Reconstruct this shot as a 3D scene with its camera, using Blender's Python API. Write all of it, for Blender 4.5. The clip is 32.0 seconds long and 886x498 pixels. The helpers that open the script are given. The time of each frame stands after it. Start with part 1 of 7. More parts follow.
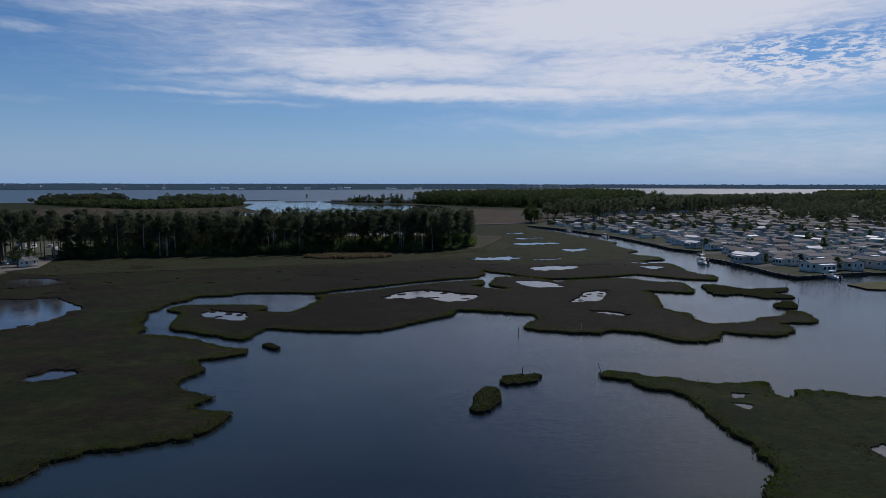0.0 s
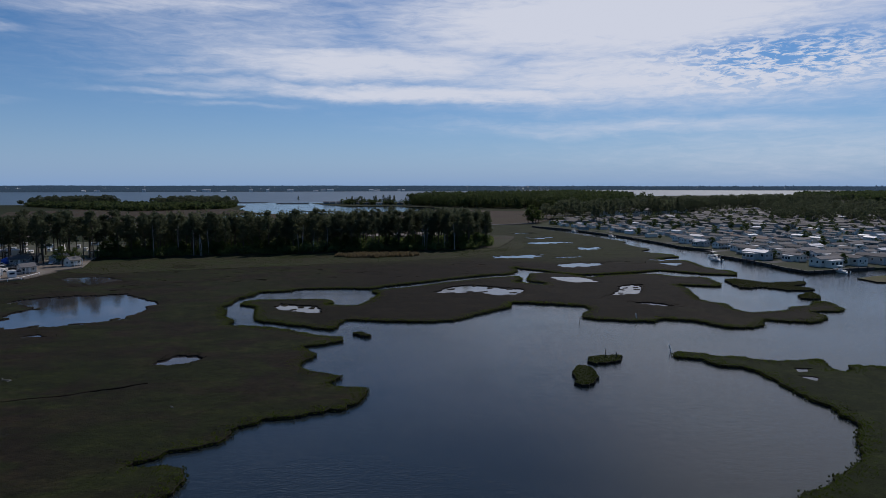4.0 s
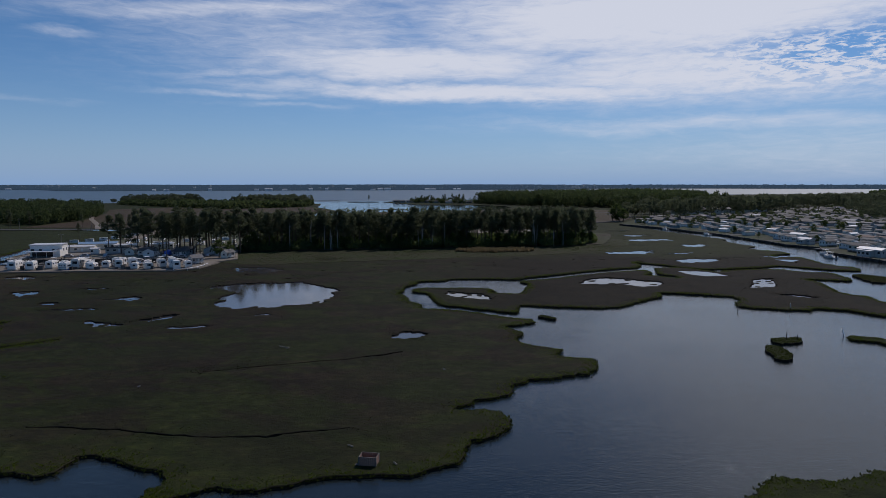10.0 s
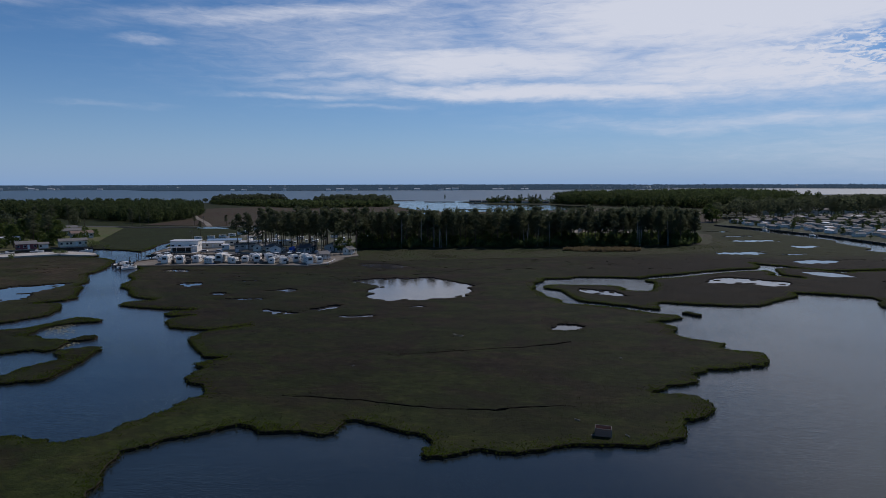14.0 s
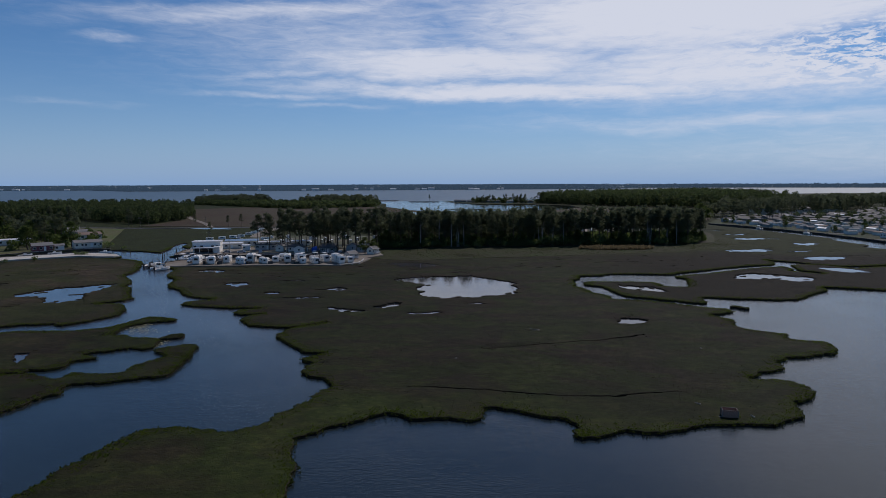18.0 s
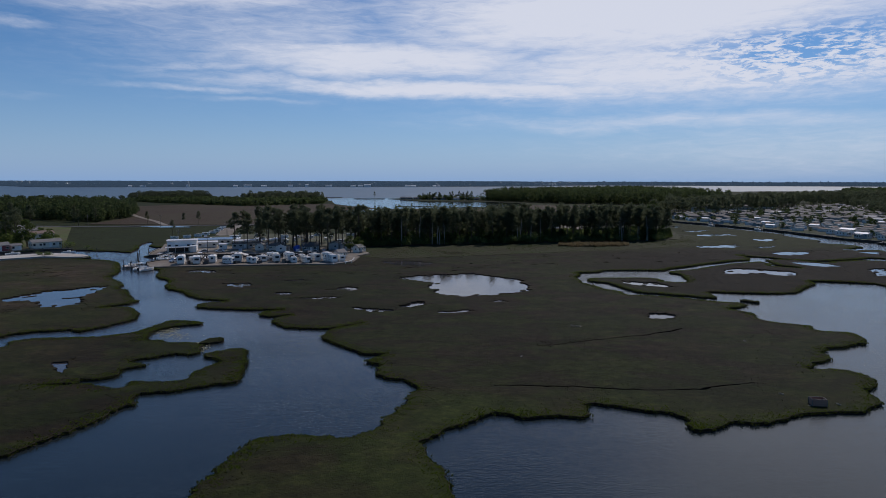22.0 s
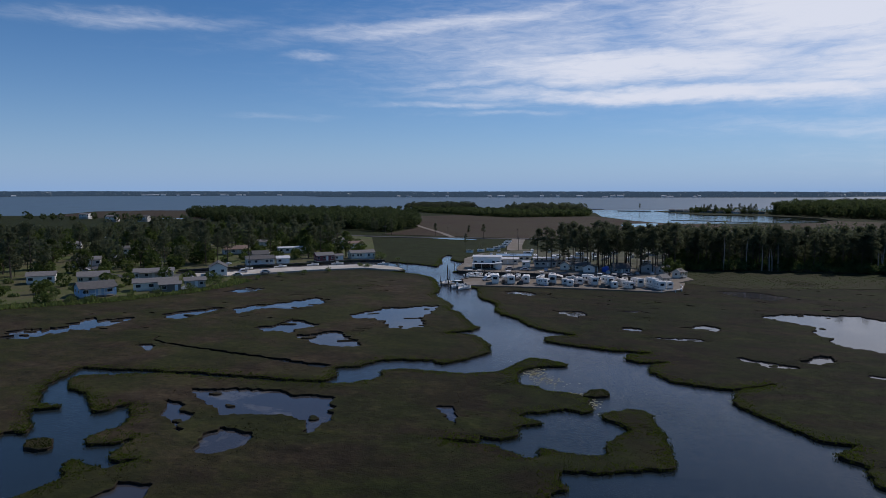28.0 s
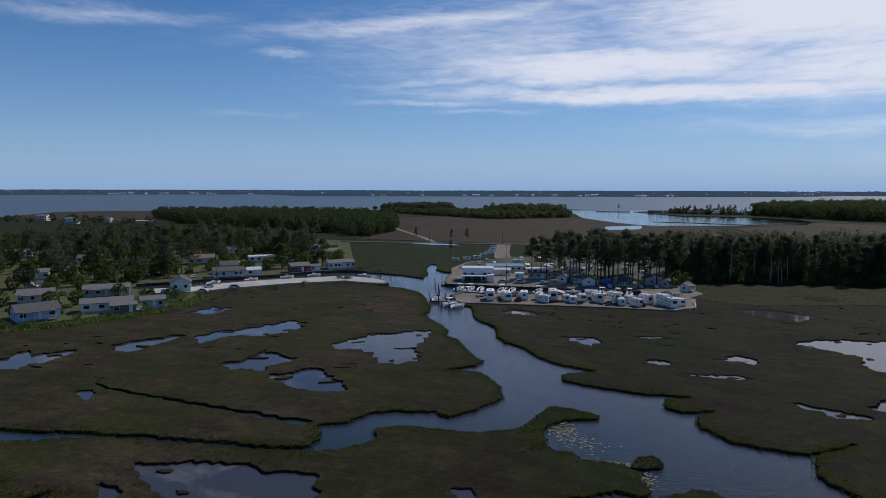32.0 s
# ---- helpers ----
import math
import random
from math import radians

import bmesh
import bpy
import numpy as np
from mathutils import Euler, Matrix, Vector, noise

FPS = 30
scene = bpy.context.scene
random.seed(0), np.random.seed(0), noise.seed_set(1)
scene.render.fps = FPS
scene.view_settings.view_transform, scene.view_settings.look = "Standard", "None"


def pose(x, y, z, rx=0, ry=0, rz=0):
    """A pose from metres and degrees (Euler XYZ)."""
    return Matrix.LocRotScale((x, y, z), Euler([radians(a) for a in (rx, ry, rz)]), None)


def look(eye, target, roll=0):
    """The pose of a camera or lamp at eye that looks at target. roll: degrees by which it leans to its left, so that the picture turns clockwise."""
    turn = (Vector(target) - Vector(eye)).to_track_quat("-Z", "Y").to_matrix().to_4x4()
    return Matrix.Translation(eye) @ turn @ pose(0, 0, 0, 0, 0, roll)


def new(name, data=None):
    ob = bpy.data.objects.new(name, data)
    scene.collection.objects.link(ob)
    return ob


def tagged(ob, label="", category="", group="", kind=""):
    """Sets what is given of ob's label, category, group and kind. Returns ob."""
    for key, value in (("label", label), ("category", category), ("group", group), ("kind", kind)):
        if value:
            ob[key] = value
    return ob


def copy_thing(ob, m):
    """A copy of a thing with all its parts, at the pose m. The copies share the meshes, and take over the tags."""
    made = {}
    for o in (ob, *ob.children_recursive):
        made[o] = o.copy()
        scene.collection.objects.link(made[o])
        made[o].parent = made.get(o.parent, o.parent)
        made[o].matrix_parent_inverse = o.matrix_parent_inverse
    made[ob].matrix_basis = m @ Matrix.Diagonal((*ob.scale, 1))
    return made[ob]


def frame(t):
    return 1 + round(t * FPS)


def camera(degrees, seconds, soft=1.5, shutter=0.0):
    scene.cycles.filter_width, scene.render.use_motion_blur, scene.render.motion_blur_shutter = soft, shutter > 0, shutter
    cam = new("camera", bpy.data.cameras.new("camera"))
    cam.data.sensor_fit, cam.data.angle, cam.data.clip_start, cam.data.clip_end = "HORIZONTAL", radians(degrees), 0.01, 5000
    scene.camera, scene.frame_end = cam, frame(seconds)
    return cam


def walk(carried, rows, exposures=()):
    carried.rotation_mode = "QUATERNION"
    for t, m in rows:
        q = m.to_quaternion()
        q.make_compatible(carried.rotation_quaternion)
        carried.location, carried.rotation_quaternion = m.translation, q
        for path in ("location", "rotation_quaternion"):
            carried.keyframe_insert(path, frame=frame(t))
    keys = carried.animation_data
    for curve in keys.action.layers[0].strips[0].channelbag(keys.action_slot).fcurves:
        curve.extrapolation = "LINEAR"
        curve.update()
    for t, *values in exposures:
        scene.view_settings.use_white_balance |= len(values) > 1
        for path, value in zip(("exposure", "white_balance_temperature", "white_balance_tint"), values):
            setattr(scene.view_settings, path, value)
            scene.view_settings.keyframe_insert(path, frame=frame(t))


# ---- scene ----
cam = camera(69.5, 32.0, 0.3)
SCALE = 1.2                     # the plan is drawn in units of 1.2 m; the last lines enlarge it to metres
PATH = [
    (0, -14.26, -31.64, 28.18, 84.14, -0.05, -1.54),
    (0.5, -16.54, -32.74, 28.17, 84.17, -0.04, -1.29),
    (1, -18.84, -33.89, 28.16, 84.20, -0.04, -1.09),
    (1.5, -21.13, -35.11, 28.15, 84.23, -0.03, -1.03),
    (2, -23.44, -36.38, 28.14, 84.26, -0.02, -1.34),
    (2.5, -25.75, -37.65, 28.14, 84.27, -0.02, -2.04),
    (4.5, -35.01, -42.72, 28.10, 84.31, -0.00, -3.49),
    (5, -37.26, -43.93, 28.09, 84.32, -0.00, -3.49),
    (5.5, -39.47, -45.10, 28.08, 84.31, -0.00, -3.42),
    (6, -41.69, -46.26, 28.07, 84.29, -0.00, -2.81),
    (6.5, -44.00, -47.43, 28.10, 84.28, -0.00, -2.11),
    (7, -46.36, -48.63, 28.13, 84.27, -0.00, -1.45),
    (7.5, -48.73, -49.87, 28.16, 84.25, 0.01, -0.60),
    (8, -51.09, -51.12, 28.18, 84.24, 0.01, -0.02),
    (8.5, -53.45, -52.38, 28.21, 84.22, 0.02, 0.19),
    (9, -55.78, -53.63, 28.24, 84.21, 0.02, 0.28),
    (9.5, -58.11, -54.86, 28.27, 84.20, 0.04, 0.52),
    (10, -60.42, -56.10, 28.30, 84.19, 0.06, 1.04),
    (10.5, -62.74, -57.33, 28.32, 84.18, 0.08, 1.57),
    (11, -65.03, -58.56, 28.35, 84.17, 0.10, 2.80),
    (11.5, -67.25, -59.76, 28.38, 84.17, 0.10, 3.71),
    (12, -69.46, -60.96, 28.41, 84.18, 0.11, 5.19),
    (12.5, -71.70, -62.17, 28.46, 84.18, 0.12, 6.41),
    (13, -74.00, -63.38, 28.51, 84.18, 0.12, 6.48),
    (13.5, -76.34, -64.64, 28.56, 84.18, 0.13, 6.73),
    (14, -78.73, -65.85, 28.60, 84.19, 0.13, 6.73),
    (14.5, -81.15, -67.01, 28.65, 84.19, 0.14, 7.24),
    (15, -83.59, -68.13, 28.70, 84.19, 0.15, 7.94),
    (15.5, -86.03, -69.16, 28.75, 84.19, 0.16, 8.15),
    (17.5, -95.90, -72.48, 28.95, 84.16, 0.21, 5.22),
    (18, -98.49, -73.17, 29.00, 84.16, 0.22, 4.21),
    (18.5, -101.23, -73.70, 29.04, 84.11, 0.19, 3.53),
    (19, -104.04, -74.08, 29.08, 84.06, 0.16, 3.06),
    (19.5, -106.87, -74.31, 29.12, 84.02, 0.13, 2.76),
    (20, -109.68, -74.38, 29.17, 83.97, 0.10, 1.49),
    (20.5, -112.44, -74.29, 29.21, 83.95, 0.05, 0.44),
    (21, -115.14, -74.08, 29.25, 83.92, 0.01, 0.03),
    (21.5, -117.77, -73.77, 29.29, 83.90, -0.03, -0.85),
    (22, -120.35, -73.39, 29.33, 83.88, -0.07, -1.87),
    (22.5, -122.92, -72.88, 29.37, 83.97, -0.08, -1.98),
    (23, -125.48, -72.23, 29.41, 84.07, -0.10, -1.85),
    (23.5, -128.04, -71.42, 29.45, 84.50, -0.05, 2.05),
    (24, -130.57, -70.42, 29.50, 84.75, -0.05, 6.25),
    (24.5, -133.05, -69.17, 29.71, 84.79, -0.04, 8.16),
    (25, -135.49, -67.70, 29.92, 84.83, -0.02, 11.38),
    (25.5, -137.83, -65.99, 30.13, 84.85, -0.01, 12.91),
    (26, -140.07, -64.11, 30.34, 84.87, -0.00, 14.18),
    (26.5, -142.21, -62.09, 30.55, 84.85, -0.00, 17.37),
    (28.5, -150.31, -53.69, 31.51, 84.75, -0.00, 19.84),
    (29, -152.05, -51.58, 31.84, 84.72, -0.00, 19.83),
    (29.5, -153.56, -49.43, 32.17, 84.70, -0.02, 19.80),
    (30, -154.93, -47.22, 32.50, 84.69, -0.03, 17.26),
    (30.5, -156.20, -44.96, 32.84, 84.67, -0.05, 17.68),
    (31, -157.43, -42.65, 33.17, 84.65, -0.06, 18.09),
    (31.5, -158.63, -40.31, 33.50, 84.64, -0.08, 17.93),
    (32, -159.83, -37.96, 33.83, 84.62, -0.10, 17.45),
]
walk(cam, [(t, pose(x * SCALE, y * SCALE, z * SCALE, rx, ry, rz)) for t, x, y, z, rx, ry, rz in PATH], [(0, 0.0, 6420, 17), (18, 0.05, 6420, 17), (26, 0.14, 6420, 17), (32, 0.2, 6420, 17)])

# ---- sky, sun, exposure ----
SUN_AZ, SUN_EL = radians(31), radians(46)      # to the right of north, above the horizon
world = bpy.data.worlds.new("sky")
scene.world = world
world.use_nodes = True
wt = world.node_tree
wt.nodes.clear()


def wmath(op, a, b=None, c=None):
    n = wt.nodes.new("ShaderNodeMath")
    n.operation = op
    for i, v in enumerate((a, b, c)):
        if v is None:
            continue
        if isinstance(v, (int, float)):
            n.inputs[i].default_value = v
        else:
            wt.links.new(v, n.inputs[i])
    return n.outputs[0]


def wnoise(vec, scale, detail, rough, distort=0.0):
    n = wt.nodes.new("ShaderNodeTexNoise")
    wt.links.new(vec, n.inputs["Vector"])
    n.inputs["Scale"].default_value = scale
    n.inputs["Detail"].default_value = detail
    n.inputs["Roughness"].default_value = rough
    n.inputs["Distortion"].default_value = distort
    return n.outputs["Fac"]


def wcombine(x, y, z):
    n = wt.nodes.new("ShaderNodeCombineXYZ")
    for i, v in enumerate((x, y, z)):
        if isinstance(v, (int, float)):
            n.inputs[i].default_value = v
        else:
            wt.links.new(v, n.inputs[i])
    return n.outputs[0]


sky = wt.nodes.new("ShaderNodeTexSky")
sky.sky_type = "NISHITA"
sky.sun_disc = False
sky.sun_elevation, sky.sun_rotation = SUN_EL, SUN_AZ
sky.altitude, sky.air_density, sky.dust_density, sky.ozone_density = 0, 0.85, 0.1, 5.0
coord = wt.nodes.new("ShaderNodeTexCoord")
split = wt.nodes.new("ShaderNodeSeparateXYZ")
wt.links.new(coord.outputs["Generated"], split.inputs[0])
dx, dy, dz = split.outputs
az = wmath("MULTIPLY", wmath("ARCTAN2", dx, dy), 57.29578)      # degrees to the right of north
el = wmath("MULTIPLY", wmath("ARCSINE", dz), 57.29578)
# long thin cirrus, combed along the wind, slightly inclined
wind = wcombine(wmath("MULTIPLY", az, 0.055), wmath("ADD", wmath("MULTIPLY", el, 0.42), wmath("MULTIPLY", az, -0.012)), 0.0)
streak = wnoise(wind, 1.0, 7, 0.62, 0.35)
fine = wnoise(wcombine(wmath("MULTIPLY", az, 0.35), wmath("MULTIPLY", el, 1.9), 3.0), 1.0, 6, 0.65, 0.6)
wob = wmath("MULTIPLY", wmath("SUBTRACT", wnoise(wcombine(wmath("MULTIPLY", az, 0.11), wmath("MULTIPLY", el, 0.30), 7.0), 1.0, 5, 0.6), 0.5), 2.4)
elw = wmath("ADD", el, wob)
# banks of cloud: centre azimuth, elevation, half-width, half-height, tilt, density
# the two above 20 degrees stand out of view, added to brighten the water
BANKS = [(-17, 14.3, 17, 0.95, 0.10, 0.56), (-31, 11.3, 2.8, 0.36, 0.0, 0.40), (18, 13.6, 21, 3.4, 0.0, 1.12), (26, 9.2, 24, 2.6, 0.0, 0.98), (-3, 10.4, 15, 1.6, 0.0, 0.95),
         (-17, 9.3, 9, 0.55, 0.05, 0.46), (4, 7.9, 21, 0.75, -0.02, 0.92), (-18, 7.5, 8, 0.38, 0.0, 0.40), (-14, 6.7, 8, 0.32, 0.0, 0.28), (22, 4.9, 20, 0.95, -0.015, 0.46),
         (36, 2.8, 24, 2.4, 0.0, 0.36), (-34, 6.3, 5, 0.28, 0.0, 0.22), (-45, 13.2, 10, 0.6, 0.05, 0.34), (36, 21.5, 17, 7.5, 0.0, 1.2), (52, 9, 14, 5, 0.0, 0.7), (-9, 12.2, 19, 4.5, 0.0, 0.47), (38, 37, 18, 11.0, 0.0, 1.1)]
cover = None
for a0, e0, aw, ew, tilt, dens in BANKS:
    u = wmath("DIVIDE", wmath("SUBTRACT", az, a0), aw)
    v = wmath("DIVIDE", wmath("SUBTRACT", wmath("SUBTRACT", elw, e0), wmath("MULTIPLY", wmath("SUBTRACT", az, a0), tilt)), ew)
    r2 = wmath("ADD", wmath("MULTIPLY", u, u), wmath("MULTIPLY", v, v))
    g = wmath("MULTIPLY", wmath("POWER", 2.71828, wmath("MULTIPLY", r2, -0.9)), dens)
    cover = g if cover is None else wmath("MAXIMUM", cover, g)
# a rippled thin place where the blue shows through
ru = wmath("DIVIDE", wmath("SUBTRACT", az, 30.5), 8)
rv = wmath("DIVIDE", wmath("SUBTRACT", el, 9.6), 1.7)
thin = wmath("POWER", 2.71828, wmath("MULTIPLY", wmath("ADD", wmath("MULTIPLY", ru, ru), wmath("MULTIPLY", rv, rv)), -1.0))
ripple = wnoise(wcombine(wmath("MULTIPLY", az, 0.75), wmath("MULTIPLY", el, 2.6), 11.0), 1.0, 5, 0.65, 0.5)
cover = wmath("SUBTRACT", cover, wmath("MULTIPLY", thin, wmath("MINIMUM", wmath("MAXIMUM", wmath("MULTIPLY", wmath("SUBTRACT", ripple, 0.43), 7.0), 0.0), 0.95)))
tex = wmath("ADD", wmath("MULTIPLY", wmath("SUBTRACT", streak, 0.5), 1.3), wmath("MULTIPLY", wmath("SUBTRACT", fine, 0.5), 1.9))
dens = wmath("ADD", cover, wmath("MULTIPLY", tex, wmath("ADD", wmath("MULTIPLY", cover, 0.42), 0.10)))
ramp = wt.nodes.new("ShaderNodeMapRange")
ramp.interpolation_type = "SMOOTHSTEP"
wt.links.new(dens, ramp.inputs[0])
ramp.inputs[1].default_value, ramp.inputs[2].default_value, ramp.inputs[3].default_value, ramp.inputs[4].default_value = 0.03, 0.9, 0.0, 0.94
cloud_fac = wmath("MULTIPLY", ramp.outputs[0], wmath("GREATER_THAN", el, 0.0))
haze = wt.nodes.new("ShaderNodeMix")                # sea haze towards the horizon
haze.data_type = "RGBA"
wt.links.new(wmath("MULTIPLY", wmath("POWER", 2.71828, wmath("MULTIPLY", wmath("ABSOLUTE", el), -0.17)), 0.95), haze.inputs[0])
deep = wt.nodes.new("ShaderNodeHueSaturation")
deep.inputs["Saturation"].default_value, deep.inputs["Value"].default_value = 1.24, 1.13
wt.links.new(sky.outputs[0], deep.inputs["Color"])
wt.links.new(deep.outputs[0], haze.inputs[6])
haze.inputs[7].default_value = (3.3, 5.65, 9.1, 1)
mixc = wt.nodes.new("ShaderNodeMix")
mixc.data_type = "RGBA"
wt.links.new(cloud_fac, mixc.inputs[0])
wt.links.new(haze.outputs[2], mixc.inputs[6])
CLOUD = (10.3, 11.1, 12.1, 1)
mixc.inputs[7].default_value = CLOUD
back = wt.nodes.new("ShaderNodeBackground")
back.inputs[1].default_value = 0.060
wt.links.new(mixc.outputs[2], back.inputs[0])
wout = wt.nodes.new("ShaderNodeOutputWorld")
wt.links.new(back.outputs[0], wout.inputs[0])

sun_data = bpy.data.lights.new("sun", "SUN")
sun_data.energy, sun_data.angle, sun_data.color = 2.5, radians(0.6), (1.0, 0.95, 0.88)
sun = new("sun", sun_data)
sun.matrix_world = look((0, 0, 300), (-300 * math.sin(SUN_AZ) / math.tan(SUN_EL), -300 * math.cos(SUN_AZ) / math.tan(SUN_EL), 0))
scene.view_settings.exposure = 0.0


# ---- materials ----
def material(name):
    m = bpy.data.materials.new(name)
    m.use_nodes = True
    t = m.node_tree
    return m, t, t.nodes["Principled BSDF"]


def tnoise(t, scale, detail=4, rough=0.55, distort=0.0, stretch=None, coords="Object"):
    c = t.nodes.new("ShaderNodeTexCoord")
    n = t.nodes.new("ShaderNodeTexNoise")
    out = t.nodes.new("ShaderNodeNewGeometry").outputs["Position"] if coords == "World" else c.outputs[coords]
    if stretch:
        mp = t.nodes.new("ShaderNodeMapping")
        mp.inputs["Scale"].default_value = stretch
        t.links.new(out, mp.inputs[0])
        out = mp.outputs[0]
    t.links.new(out, n.inputs["Vector"])
    n.inputs["Scale"].default_value, n.inputs["Detail"].default_value = scale, detail
    n.inputs["Roughness"].default_value, n.inputs["Distortion"].default_value = rough, distort
    return n.outputs["Fac"]


def tramp(t, fac, stops):
    r = t.nodes.new("ShaderNodeValToRGB")
    e = r.color_ramp.elements
    while len(e) < len(stops):
        e.new(0.5)
    for k, (p, c) in zip(e, stops):
        k.position, k.color = p, (*c, 1)
    t.links.new(fac, r.inputs[0])
    return r.outputs[0]


def tmix(t, fac, a, b, mode="MIX"):
    n = t.nodes.new("ShaderNodeMix")
    n.data_type, n.blend_type = "RGBA", mode
    for i, v in ((0, fac), (6, a), (7, b)):
        if isinstance(v, tuple):
            n.inputs[i].default_value = (*v, 1)
        elif isinstance(v, (int, float)):
            n.inputs[i].default_value = v
        else:
            t.links.new(v, n.inputs[i])
    return n.outputs[2]


def tbump(t, bsdf, height, strength, distance):
    b = t.nodes.new("ShaderNodeBump")
    b.inputs["Strength"].default_value, b.inputs["Distance"].default_value = strength, distance
    t.links.new(height, b.inputs["Height"])
    t.links.new(b.outputs[0], bsdf.inputs["Normal"])


def ground_material(name, dark, mid, light, patch, big=0.035, rough=0.95, bump=0.25):
    """Grown or loose ground: patches of tens of metres, mottling of a few, grain of decimetres."""
    m, t, b = material(name)
    n1, n2, n3 = tnoise(t, big, 5, 0.6, 0.4, coords="World"), tnoise(t, 0.35, 5, 0.65, coords="World"), tnoise(t, 3.2, 3, 0.7, coords="World")
    c = tramp(t, n2, [(0.3, dark), (0.5, mid), (0.72, light)])
    c = tmix(t, tramp(t, n1, [(0.38, (0, 0, 0)), (0.56, (1, 1, 1))]), c, patch)
    c = tmix(t, 0.55, c, tramp(t, n3, [(0.25, (0.35, 0.35, 0.35)), (0.75, (1.0, 1.0, 1.0))]), "MULTIPLY")
    t.links.new(c, b.inputs["Base Color"])
    b.inputs["Roughness"].default_value = rough
    b.inputs["Specular IOR Level"].default_value = 0.15
    tbump(t, b, n3, 0.7, bump)
    return m


def plain(name, color, rough=0.6, metal=0.0, vary=0.25, scale=3.0, bump=0.0, random_tint=0.0):
    m, t, b = material(name)
    dark = tuple(x * (1 - vary) for x in color)
    c = tramp(t, tnoise(t, scale, 5, 0.65), [(0.3, dark), (0.7, color)])
    if random_tint:
        oi = t.nodes.new("ShaderNodeObjectInfo")
        c = tmix(t, random_tint, c, tramp(t, oi.outputs["Random"], [(0.0, (0.55, 0.5, 0.45)), (0.5, (0.9, 0.9, 0.9)), (1.0, (0.7, 0.78, 0.85))]), "MULTIPLY")
    t.links.new(c, b.inputs["Base Color"])
    b.inputs["Roughness"].default_value, b.inputs["Metallic"].default_value = rough, metal
    if bump:
        tbump(t, b, tnoise(t, scale * 4, 3, 0.6), 0.5, bump)
    return m


def leaf_material(name, dark, light):
    m, t, b = material(name)
    g = t.nodes.new("ShaderNodeNewGeometry")
    c = tramp(t, g.outputs["Random Per Island"], [(0.0, dark), (1.0, light)])
    oi = t.nodes.new("ShaderNodeObjectInfo")
    c = tmix(t, 0.5, c, tramp(t, oi.outputs["Random"], [(0.0, (0.72, 0.75, 0.75)), (1.0, (1.0, 1.0, 0.88))]), "MULTIPLY")
    t.links.new(c, b.inputs["Base Color"])
    b.inputs["Roughness"].default_value, b.inputs["Specular IOR Level"].default_value = 0.75, 0.2
    thin_leaf, blend = t.nodes.new("ShaderNodeBsdfTranslucent"), t.nodes.new("ShaderNodeMixShader")   # light passes through leaves
    blend.inputs[0].default_value = 0.58
    t.links.new(c, thin_leaf.inputs[0])
    t.links.new(b.outputs[0], blend.inputs[1])
    t.links.new(thin_leaf.outputs[0], blend.inputs[2])
    t.links.new(blend.outputs[0], t.nodes["Material Output"].inputs[0])
    return m


